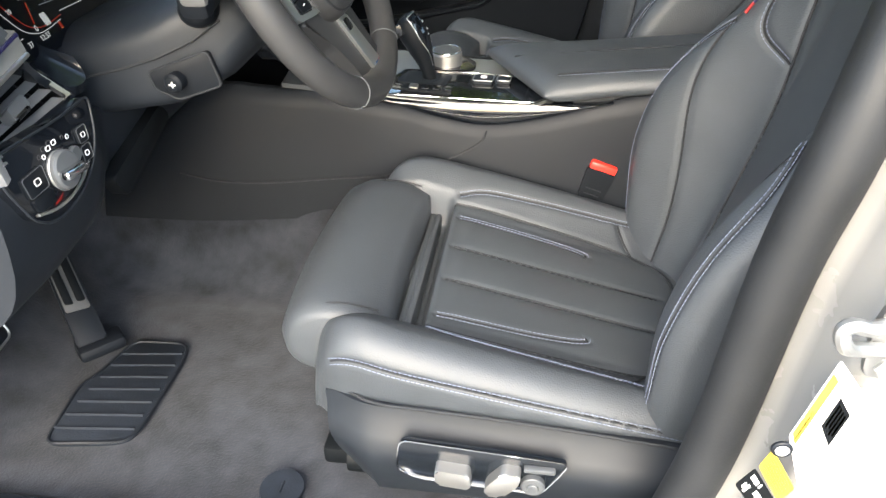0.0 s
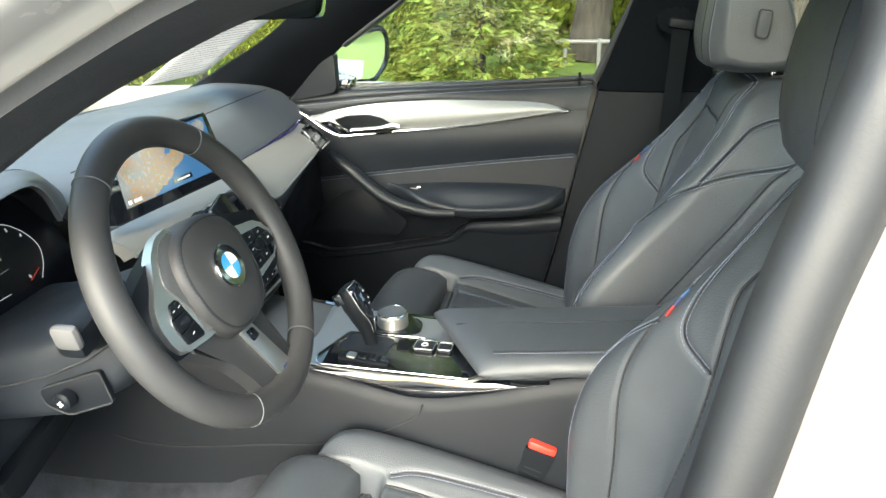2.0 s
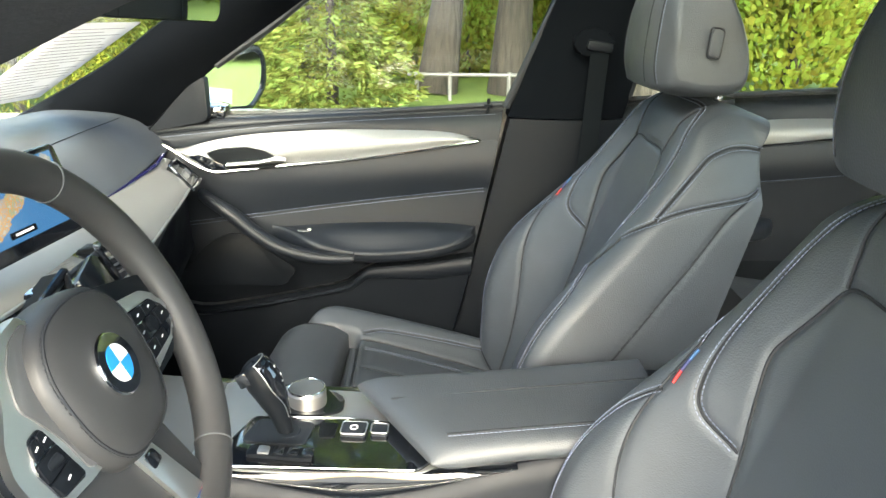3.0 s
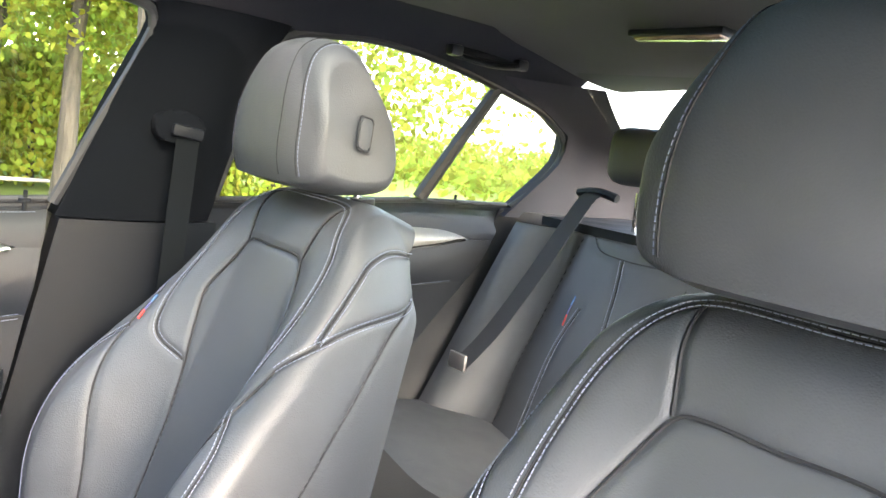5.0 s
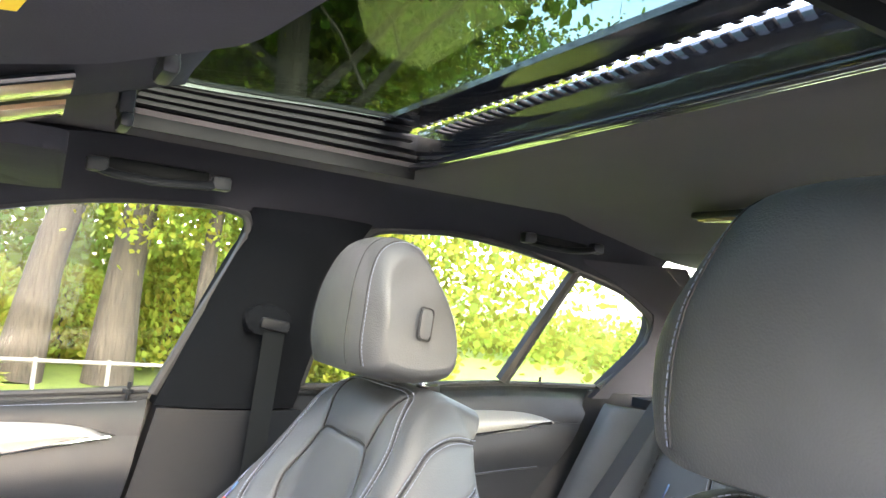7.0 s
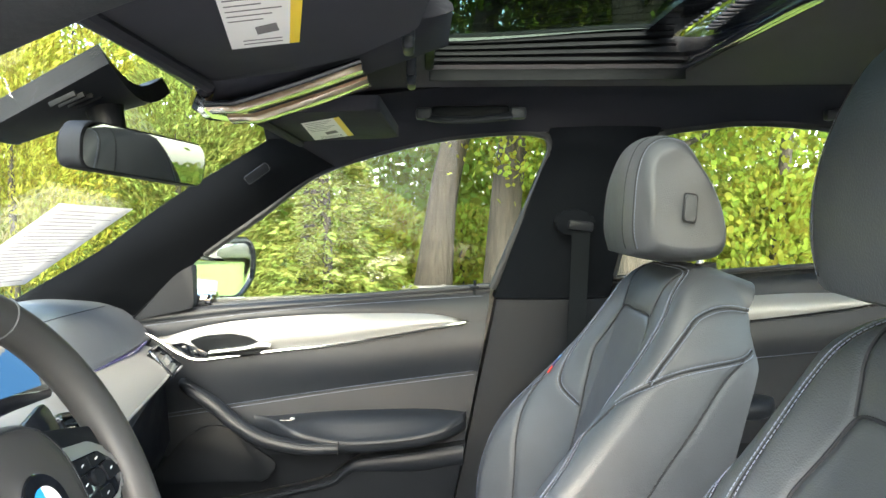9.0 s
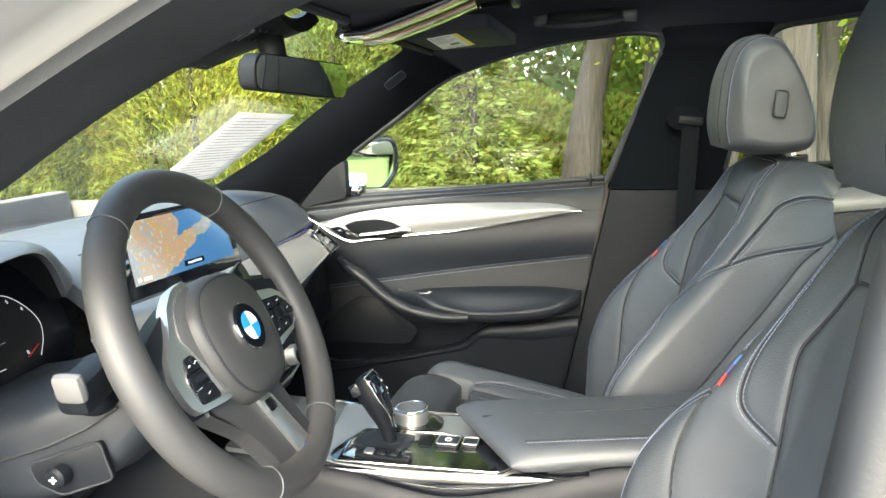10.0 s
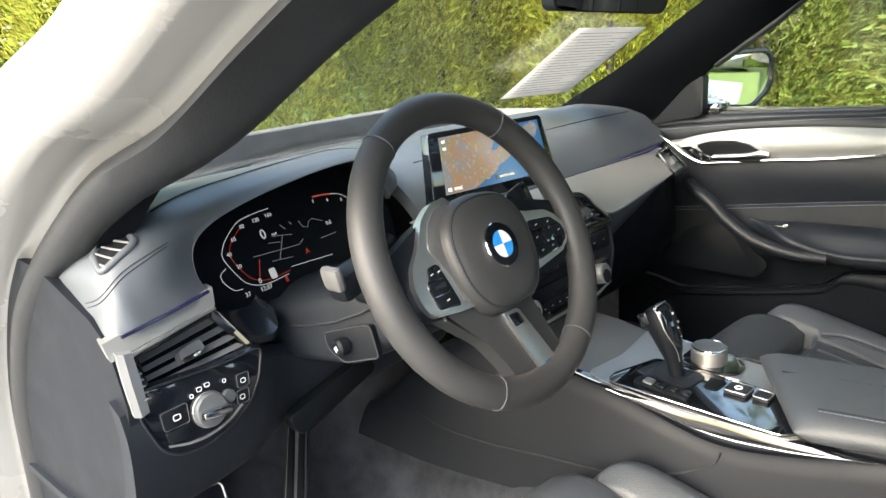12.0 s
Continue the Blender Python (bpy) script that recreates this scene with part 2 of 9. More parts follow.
CHROME = material("chrome", (0.75, 0.75, 0.76), 0.1, metal=1.0, mottle=0.03, rough_var=0.03)
PAINT = material("white car paint", (0.22, 0.216, 0.205), 0.25, coat=1.0, mottle=0.02)
THREAD = material("blue grey thread", (0.15, 0.175, 0.24), 0.7)
SEAMDARK = material("dark seam", (0.008, 0.008, 0.009), 0.8)
RED = material("red plastic", (0.75, 0.03, 0.02), 0.35)
TAG_BLUE = material("light blue cloth", (0.03, 0.09, 0.20), 0.7)
TAG_NAVY = material("navy cloth", (0.02, 0.03, 0.10), 0.7)
TAG_RED = material("red cloth", (0.34, 0.02, 0.02), 0.7)
WEBBING = material("black belt webbing", (0.006, 0.006, 0.006), 0.85, spec=0.05, grain=0.5, grain_size=0.002)
PAPER = material("white paper", (0.78, 0.76, 0.74), 0.7, mottle=0.04)
INK = material("grey ink", (0.16, 0.15, 0.15), 0.8)
# The black webbing again, lightened: light falling on the rear belt is in the colour.
REAR_WEBBING = material("dark grey belt webbing", (0.026, 0.026, 0.028), 0.7, spec=0.3, grain=0.5, grain_size=0.002)
# Amber here is a reflection of the surroundings, painted into the lens colour.
LENS = material("smoked amber lamp lens", (0.26, 0.17, 0.10), 0.10, coat=0.6, mottle=0.25, mottle_size=0.03)
YELLOW = material("yellow label", (0.80, 0.55, 0.03), 0.5, mottle=0.05)
DIM_MIRROR = material("dimming mirror glass", (0.34, 0.36, 0.36), 0.02, metal=1.0, mottle=0.0, rough_var=0.0)
MIRROR = material("mirror glass", (0.85, 0.87, 0.88), 0.02, metal=1.0, mottle=0.0, rough_var=0.0)
WHITE_MARK = material("white marking", (0.7, 0.7, 0.7), 0.5)
def paper_material():
    m = bpy.data.materials.new("thin white paper")
    m.use_nodes = True
    N, L = m.node_tree.nodes, m.node_tree.links
    N.remove(N["Principled BSDF"])
    d, t, mix = N.new("ShaderNodeBsdfDiffuse"), N.new("ShaderNodeBsdfTranslucent"), N.new("ShaderNodeMixShader")
    d.inputs[0].default_value = t.inputs[0].default_value = (0.66, 0.65, 0.64, 1)
    mix.inputs[0].default_value = 0.5
    L.new(d.outputs[0], mix.inputs[1])
    L.new(t.outputs[0], mix.inputs[2])
    L.new(mix.outputs[0], N["Material Output"].inputs[0])
    return m


THIN_PAPER = paper_material()
GLASS = pane_material("window glass", (0.93, 0.95, 0.93))
ROOF_GLASS = pane_material("tinted roof glass", (0.31, 0.37, 0.34))


# ---- front seats ----
class Surf:
    """A padded surface over (k, h) with sunken seams."""

    def __init__(self, f):
        self.f, self.lines = f, []

    def normal(self, k, h):
        e = 0.004
        a = np.array(self.f(k + e, h)) - np.array(self.f(k - e, h))
        b = np.array(self.f(k, h + e)) - np.array(self.f(k, h - e))
        n = np.cross(b, a)
        return n / (np.linalg.norm(n) + 1e-12)

    def path(self, line, lift=0.0, shift=0.0):
        """A line of (k, h) laid on the surface, lifted off it and shifted sideways in it."""
        c = [np.array(self.f(*q)) for q in line]
        out = []
        for i, q in enumerate(line):
            n = self.normal(*q)
            d = c[min(i + 1, len(c) - 1)] - c[max(i - 1, 0)]
            s = np.cross(n, d / (np.linalg.norm(d) + 1e-12))
            out.append(c[i] + n * lift + s * shift)
        return out

    def grids(self, ks, hs, region, scale, deep=0.0045, wide=0.0045):
        """Splits the surface by region(k, h) into a Geo each."""
        P = np.array([[self.f(k, h) for k in ks] for h in hs])
        du = np.gradient(P, axis=1)
        dv = np.gradient(P, axis=0)
        n = np.cross(dv, du)
        n /= np.linalg.norm(n, axis=2, keepdims=True) + 1e-12
        pts = np.concatenate([np.array([self.f(*q) for q in l]) for l in self.lines])
        near = np.empty(P.shape[:2])
        for i in range(P.shape[0]):
            near[i] = np.sqrt(((P[i][:, None] - pts[None]) ** 2).sum(2).min(1))
        P = P - n * (deep * np.exp(-(near / wide) ** 2))[..., None]
        out = {}
        m = len(ks)
        for i in range(len(hs) - 1):
            for j in range(m - 1):
                out.setdefault(region((ks[j] + ks[j + 1]) / 2, (hs[i] + hs[i + 1]) / 2), []).append((i * m + j, i * m + j + 1, (i + 1) * m + j + 1, (i + 1) * m + j))
        flat = P.reshape(-1, 3)
        made = {}
        for name, faces in out.items():
            use = sorted({i for f in faces for i in f})
            at = {v: i for i, v in enumerate(use)}
            made[name] = Geo().add(flat[use], [tuple(at[i] for i in reversed(f)) for f in faces])
        return made


def dashes(geo, path, length=0.0042, gap=0.0016, r=0.0006):
    """Single stitches along a path."""
    p = np.array(path)
    s = np.r_[0, np.cumsum(np.linalg.norm(np.diff(p, axis=0), axis=1))]
    a = 0.0
    while a + length < s[-1]:
        q = [[np.interp(x, s, p[:, i]) for i in range(3)] for x in (a, a + length)]
        geo.tube(q, r, 4)
        a += length + gap


def mirrored(line):
    return [(-k, h) for k, h in line]


def fine(line, n=10):
    return [tuple(q) for q in spl(line, n)]


LEAN = radians(21)
BU, BN, BO = np.array((math.sin(LEAN), 0, math.cos(LEAN))), np.array((-math.cos(LEAN), 0, math.sin(LEAN))), np.array((0.478, 0, 0.42))
back_w = knots((-0.1, 0.215), (0, 0.225), (0.1, 0.248), (0.22, 0.262), (0.34, 0.256), (0.45, 0.234), (0.54, 0.214), (0.62, 0.199), (0.68, 0.184), (0.72, 0.171), (0.8, 0.154))
back_b = knots((-0.1, 0.055), (0, 0.058), (0.1, 0.090), (0.2, 0.118), (0.3, 0.118), (0.4, 0.085), (0.48, 0.052), (0.56, 0.027), (0.64, 0.010), (0.72, 0.0), (0.8, 0.0))
BACK_TOP, BACK_ROUND = 0.655, 0.07


back_d = lambda h: 0.145 - 0.045 * float(smooth((h - 0.62) / 0.14))


def back_point(k, h):
    """h: along the backrest, past BACK_TOP round its top edge; k: across it, past 1 round its flank."""
    kk, over = abs(k), max(0.0, h - BACK_TOP)
    turn = min(over / 0.085, 1.0) * math.pi / 2
    hh = h if h <= BACK_TOP else BACK_TOP + BACK_ROUND * math.sin(turn)
    sink = BACK_ROUND * (1 - math.cos(turn)) + max(0.0, over - 0.085)
    w, b, r = float(back_w(hh)), float(back_b(hh)), 0.032
    f = lambda q: b * float(smooth((q - 0.42) / 0.5)) - 0.012 * (1 - q * q) * float(smooth((BACK_TOP - h) / 0.3)) + 0.012 * (1 - min(1, q * q))
    if kk <= 1:
        y, d = kk * (w - r), f(kk)
    elif kk <= 1.3:
        a = (kk - 1) / 0.3 * math.pi / 2
        y, d = w - r + r * math.sin(a), f(1) - r * (1 - math.cos(a))
    else:
        t = (kk - 1.3) / 0.7
        y, d = w - 0.03 * t * t, f(1) - r - t * (f(1) - r + back_d(hh))
    d = max(d - sink, -back_d(hh) - 0.02 * (1 - kk / 2) * float(smooth((h - 0.3) / 0.4)))
    top_turn = float(smooth((h - 0.55) / 0.14))
    hh -= (0.022 * float(smooth((kk - 0.60) / 1.0)) + 0.022 * float(smooth((kk - 1.0) / 0.4))) * top_turn
    y *= 1 - 0.05 * (1 - math.cos(turn))
    y -= 0.028 * (1 - math.cos(turn)) * float(smooth((kk - 0.7) / 0.6))
    p = BO + BU * hh + BN * d
    return (p[0], math.copysign(y, k), p[2])


def kb(y, h):
    return (y / (float(back_w(h)) - 0.032), h)


pad_edge = [kb(0.0, 0.618), kb(0.055, 0.619), kb(0.078, 0.612), kb(0.096, 0.580), kb(0.114, 0.540), kb(0.119, 0.515), kb(0.114, 0.47), kb(0.106, 0.40), kb(0.095, 0.30), kb(0.085, 0.2), kb(0.078, 0.1), kb(0.072, -0.02)]
yoke_edge = [kb(0.0, 0.70), kb(0.085, 0.70), kb(0.122, 0.685), kb(0.150, 0.64), kb(0.163, 0.58), kb(0.166, 0.52), kb(0.158, 0.46), kb(0.144, 0.428), kb(0.110, 0.411)]
yoke_seam = [kb(0.080, 0.614), kb(0.088, 0.65), kb(0.100, 0.70)]
wing_seam = [kb(0.198, 0.485), kb(0.188, 0.40), kb(0.170, 0.30), kb(0.152, 0.2), kb(0.14, 0.1), kb(0.132, -0.02)]
ridge_seam = [kb(0.186, 0.425), kb(0.205, 0.402), (1.03, 0.36), (1.06, 0.26), (1.04, 0.15), (1.0, 0.05), (0.96, -0.04)]
flank_top = [kb(0.198, 0.485), (1.10, 0.505), (1.27, 0.540), (1.60, 0.600), (1.96, 0.662)]
shoulder_seam = [(1.20, 0.530), (1.22, 0.58), (1.24, 0.63), (1.28, 0.675), (1.40, 0.71), (1.60, 0.73)]
flank_low = [(1.5, -0.05), (1.50, 0.08), (1.54, 0.22), (1.58, 0.34), (1.63, 0.46), (1.72, 0.57), (1.84, 0.64)]


def build_seat(root):
    stitches, piping = Geo(), Geo()
    s = Surf(back_point)
    lines = [fine(l) for l in (pad_edge, yoke_edge, yoke_seam, wing_seam, ridge_seam, flank_top, shoulder_seam, flank_low)]
    s.lines = lines + [mirrored(l) for l in lines]
    pw = np.array(lines[0])
    yw = np.array(lines[1])
    wg = np.array(lines[3])

    def inside(k, h, l):
        return abs(k) < np.interp(h, l[::-1, 1], l[::-1, 0]) and h < l[:, 1].max()

    def region(k, h):
        if inside(k, h, pw):
            return "centre_panel"
        if h > 0.405 and inside(k, h, yw):
            return "yoke_panel"
        if h < 0.485 and abs(k) > np.interp(h, wg[::-1, 1], wg[::-1, 0]):
            return "side_bolster" if k > 0 else "side_bolster.001"
        if abs(k) > 1.05 and h >= 0.485:
            return "shoulder_panel" if k > 0 else "shoulder_panel.001"
        return "backrest_cover"

    ks = np.r_[np.linspace(-2, -1.3, 26)[:-1], np.linspace(-1.3, 1.3, 171), np.linspace(1.3, 2, 26)[1:]]
    hs = np.r_[np.linspace(-0.06, BACK_TOP, 150), np.linspace(BACK_TOP, BACK_TOP + 0.15, 26)[1:]]
    for name, geo in sorted(s.grids(ks, hs, region, 0.2).items()):
        part(name, geo, LEATHER_FINE if "centre" in name else LEATHER, root, sharp=80)
    for l in s.lines:
        piping.tube(s.path(l, -0.0016), 0.0017, 5)
    for l in (lines[1], lines[4], lines[6], lines[5]):
        for m in (l, mirrored(l)):
            for d in (-0.0042, 0.0042):
                dashes(stitches, s.path(m, 0.0003, d))
    part("stitching", stitches, THREAD, root, "blue grey double stitching", kind="stuff")
    part("seam_piping", piping, SEAMDARK, root, kind="stuff")
    stitches, piping = Geo(), Geo()
    # the hard shell behind the backrest
    shell = []
    for h in np.linspace(-0.06, 0.58, 14):
        w = float(back_w(h))
        shell.append([BO + BU * h + BN * (0.015 - back_d(h) - 0.030 * math.sqrt(max(0, 1 - (q) ** 2))) + np.array((0, q * (w - 0.050), 0)) for q in np.linspace(-1, 1, 15)])
    part("back_shell", Geo().slab([[tuple(p) for p in r] for r in shell], (0.006, 0, -0.002)), HARD, root, "moulded black plastic seat back")
    # three-colour tag in the bolster seam
    p = s.path(fine([kb(0.184, 0.480), kb(0.181, 0.460), kb(0.177, 0.438), kb(0.174, 0.418)], 6), 0.0030)
    for i, (nm, mt) in enumerate((("tag_light_blue", TAG_BLUE), ("tag_navy", TAG_NAVY), ("tag_red", TAG_RED))):
        part(nm, Geo().tube(p[i * 4:i * 4 + 5], 0.0026, 6, squash=0.7), mt, root)

    # cushion
    slope = 0.245
    zc = lambda x: 0.537 - slope * (x - 0.2)

    def cushion(k, h):
        kk = abs(k)
        W, r = float(cush_w(h)), 0.042
        x = h
        e = min(1.0, max(0.0, (0.125 - x) / 0.092))
        front = 0.10 * (1 - math.sqrt(max(0.0, 1 - e * e)))
        up = lambda y: (0.040 * float(smooth((y - 0.130) / 0.085)) * float(smooth((0.62 - x) / 0.1)) - (0.05 * float(smooth((0.176 - x) / 0.02))) * (1 - float(smooth((y - 0.15) / 0.02)))
                        + 0.0045 * abs(math.cos(math.pi * y / 0.083)) ** 0.6 * (y < 0.125) * float(smooth((x - 0.18) / 0.03)))
        if kk <= 1:
            y = kk * (W - r)
            z = zc(x) + up(y)
        elif kk <= 1.3:
            a = (kk - 1) / 0.3 * math.pi / 2
            y, z = W - r + r * math.sin(a), zc(x) + up(W - r) - r * (1 - math.cos(a))
        else:
            t = (kk - 1.3) / 0.7
            y = W - 0.006 * t
            z = (zc(x) + up(W - r) - r) * (1 - t) + (0.470 - 0.06 * (x > 0.2) * (x - 0.2)) * t
            z = min(z, zc(x) + up(W - r) - r)
        z -= front * (1 if kk > 0.6 else 0.4)
        return (x, math.copysign(y, k), max(z, 0.44))

    c = Surf(cushion)
    kc = lambda y, x: (y / (float(cush_w(x)) - 0.034), x)
    ins = [kc(0.155, 0.172), kc(0.157, 0.22), kc(0.154, 0.30), kc(0.148, 0.40), kc(0.138, 0.46), kc(0.115, 0.50), kc(0.06, 0.516), kc(0, 0.518)]
    fl1 = [kc(0.0415, 0.185), kc(0.0415, 0.30), kc(0.041, 0.40), kc(0.04, 0.485)]
    fl2 = [kc(0.124, 0.185), kc(0.122, 0.24), kc(0.118, 0.31), kc(0.111, 0.36), kc(0.104, 0.38), kc(0.098, 0.379)]
    top = [kc(0.17, 0.18), kc(0.183, 0.22), kc(0.188, 0.30), kc(0.19, 0.40), kc(0.192, 0.52)]
    edge = [(1.26, 0.075), (1.26, 0.15), (1.24, 0.25), (1.22, 0.38), (1.2, 0.56)]
    joint = [kc(0.138, 0.455), kc(0.165, 0.44), kc(0.188, 0.43)]
    cl = [fine(l) for l in (ins, fl1, fl2, top, edge, joint)]
    c.lines = cl + [mirrored(l) for l in cl]
    iw = np.array(cl[0])

    def cregion(k, h):
        if 0.172 < h < 0.518 and abs(k) < np.interp(h, iw[:, 1], iw[:, 0]):
            return "cushion_panel"
        if abs(k) > 0.62 and h < 0.57:
            return "cushion_bolster" if k > 0 else "cushion_bolster.001"
        return "cushion_front" if h < 0.3 else "cushion_base"

    ks = np.r_[np.linspace(-2, -1.3, 14)[:-1], np.linspace(-1.3, 1.3, 161), np.linspace(1.3, 2, 14)[1:]]
    for name, geo in sorted(c.grids(ks, np.r_[np.linspace(0.034, 0.07, 12), np.linspace(0.075, 0.60, 124)], cregion, 0.2, deep=0.004, wide=0.004).items()):
        part(name, geo, LEATHER_FINE if "panel" in name else LEATHER, root, sharp=80)
    for l in c.lines:
        piping.tube(c.path(l, -0.0015), 0.0016, 5)
    for l in (cl[2], cl[3], cl[4]):
        for m in (l, mirrored(l)):
            for d in (-0.004, 0.004):
                dashes(stitches, c.path(m, 0.0010, d))
    # pull-out thigh support with its rounded nose
    rings = []
    for y in np.r_[-0.176, -0.174, -0.168, np.linspace(-0.155, 0.155, 13), 0.168, 0.174, 0.176]:
        e = max(0.0, (abs(y) - 0.15) / 0.026)
        sh = 1 - 0.26 * (1 - math.sqrt(max(0.0, 1 - e * e)))
        bow = 0.012 * (1 - (y / 0.176) ** 2)
        prof = [(0.15, 0.553), (0.12, 0.571), (0.085, 0.579), (0.05, 0.577), (0.020, 0.561), (0.005, 0.538), (0.002, 0.515), (0.008, 0.492), (0.03, 0.474), (0.08, 0.468), (0.15, 0.474)]
        rings.append([(0.085 + (px - 0.085) * sh - bow, y, 0.525 + (pz - 0.525) * sh) for px, pz in [tuple(q) for q in spl(prof, 3)]])
    part("thigh_support", Geo().loft(rings), LEATHER, root, "extended leather thigh support", sharp=60)
    slat = Geo()
    for x in (0.152, 0.160):
        slat.box((x, 0, 0.50), (0.010, 0.31, 0.05), 0.004)
    part("bellows_strip", slat, LEATHER, root)
    nose = [(0.012 - 0.012 * (1 - (y / 0.176) ** 2) - 0.0055, y, 0.491) for y in np.linspace(-0.165, 0.165, 20)]
    piping.tube(nose, 0.0018, 5)
    # plastic valance below the cushion, both flanks, with the seat switches on the outer one
    for sgn in (-1, 1):
        prof = [(0.075, 0.496), (0.10, 0.505), (0.2, 0.503), (0.35, 0.492), (0.50, 0.476), (0.60, 0.458)]
        rows = []
        for t in np.linspace(0, 1, 9):
            row = []
            for x, z in [tuple(q) for q in spl(prof, 4)]:
                zz = z + (0.375 + 0.03 * smooth((0.12 - x) / 0.06) - z) * t
                row.append((x + 0.02 * t * (x < 0.12), sgn * (0.254 + 0.028 * float(smooth(t / 0.42)) - 0.040 * max(0.0, t - 0.5) ** 1.5 - 0.03 * float(smooth((0.14 - x) / 0.08))), float(zz)))
            rows.append(row)
        part("valance", Geo().slab(rows, (0, -sgn * 0.012, 0)), GREY, root, "moulded dark grey plastic seat side trim", sharp=60)
        piping.tube([(q[0], q[1] + sgn * 0.001, q[2] + 0.003) for q in rows[0]], 0.0022, 6)
        nose_end = [(0.085 + (px - 0.085) * 0.99, sgn * 0.1575, 0.525 + (pz - 0.525) * 1.003) for px, pz in ((0.12, 0.571), (0.085, 0.579), (0.05, 0.577), (0.020, 0.561), (0.005, 0.538), (0.002, 0.515), (0.008, 0.492))]
        piping.tube(spl(nose_end, 4), 0.0012, 5)
    part("seat_frame", Geo().box((0.33, 0, 0.41), (0.46, 0.40, 0.09), 0.02).box((0.30, -0.19, 0.352), (0.50, 0.04, 0.03), 0.006).box((0.30, 0.19, 0.352), (0.50, 0.04, 0.03), 0.006), DARK, root)

    # head restraint on two chrome posts
    hc = np.array((0.744, 0, 1.186))
    taper = lambda z: 1.0 - 0.30 * float(smooth((z + 0.02) / 0.13))
    prof = [(-0.058, -0.085), (-0.064, -0.05), (-0.062, 0.0), (-0.054, 0.045), (-0.040, 0.078), (-0.018, 0.092), (0.004, 0.086), (0.022, 0.05), (0.038, 0.0), (0.048, -0.05), (0.045, -0.083), (0.026, -0.094), (-0.02, -0.096)]
    prof = [(1.26 * q[0], 1.04 * q[1]) for q in spl(prof + prof[:1], 4)][:-1]
    def head_scale(y):
        e = min(1.0, max(0.0, (abs(y) - 0.068) / 0.060))
        return 1 - 0.26 * (1 - math.sqrt(1 - e * e))

    def head_point(px, pz, y, lift=1.0):
        crown, sh = 0.012 * (1 - (y / 0.128) ** 2), head_scale(y) * lift
        return (hc[0] + px * sh - (crown if px < 0 else 0), y * taper(pz), hc[2] + pz * sh + (0.8 * crown if pz > 0 else 0))

    rings = []
    for y in np.r_[-0.128, -0.1277, -0.1265, -0.124, -0.120, -0.114, np.linspace(-0.106, 0.106, 19), 0.114, 0.120, 0.124, 0.1265, 0.1277, 0.128]:
        rings.append([head_point(px, pz, y) for px, pz in prof])
    head = part("headrest", Geo().loft(rings), LEATHER, root, "padded black leather headrest", sharp=60)
    part("face_seam", Geo().tube([head_point(px, pz, -0.056, 1.001) for px, pz in prof[1:26]], 0.0010, 5), SEAMDARK, head)
    for y in (-0.094, 0.094):
        part("front_seam", Geo().tube([head_point(px, pz, y, 1.002) for px, pz in prof[1:34]], 0.0011, 5), SEAMDARK, head)
        sewn = Geo()
        dashes(sewn, [head_point(px, pz, y * 1.045, 1.006) for px, pz in prof[1:34]])
        part("headrest_stitching", sewn, THREAD, head, kind="stuff")
    for sgn in (-1, 1):
        badge = Geo().prism(rounded([(-0.014, -0.020), (0.006, -0.023), (0.011, 0.015), (-0.009, 0.018)], 0.006), 0, 0.003, lambda u, v, d: (hc[0] + u * 0.85 - 0.004, sgn * ((0.1275 + d) * taper(v - 0.012)), hc[2] + v - 0.012), 0.001)
        part("adjuster_button", badge, LEATHER, head)
        ring = [(hc[0] + u * 0.9 - 0.004, sgn * 0.1290 * taper(v * 1.05 - 0.012), hc[2] + v * 1.05 - 0.012) for u, v in rounded([(-0.0155, -0.0215), (0.007, -0.025), (0.0125, 0.017), (-0.0105, 0.020)], 0.006)]
        part("button_rim", Geo().tube(ring, 0.0013, 5, close=True), SEAMDARK, head)
        part("headrest_post", Geo().tube([(0.785, sgn * 0.07, 1.0), (0.772, sgn * 0.07, 1.12)], 0.0065, 12), CHROME, root, "chrome headrest post")
        part("post_collar", Geo().tube([(0.786, sgn * 0.07, 1.055), (0.784, sgn * 0.07, 1.083)], 0.017, 14), SOFT, root)
    part("cushion_stitching", stitches, THREAD, root, "blue grey double stitching", kind="stuff")
    part("cushion_piping", piping, SEAMDARK, root, kind="stuff")


cush_w = knots((0, 0.18), (0.04, 0.205), (0.07, 0.232), (0.10, 0.243), (0.16, 0.250), (0.3, 0.250), (0.45, 0.244), (0.62, 0.235))
driver_seat = thing("front_seat", (0.30, -0.35, 0.337), "black leather driver's sports seat with switches on its side", "seat", "front seats", local=True)
build_seat(driver_seat)
passenger_seat = copy_thing(driver_seat, Matrix.Translation((0.30, 0.39, 0.337)))
tagged(passenger_seat, "black leather passenger sports seat with extended thigh support")

# the driver's backrest stands a little more upright, and its cushion sits further back
pivot = Vector((0.675, 0, 0.933))
upright = Matrix.Translation(pivot) @ Matrix.Rotation(radians(-4.2), 4, 'Y') @ Matrix.Translation(-pivot)
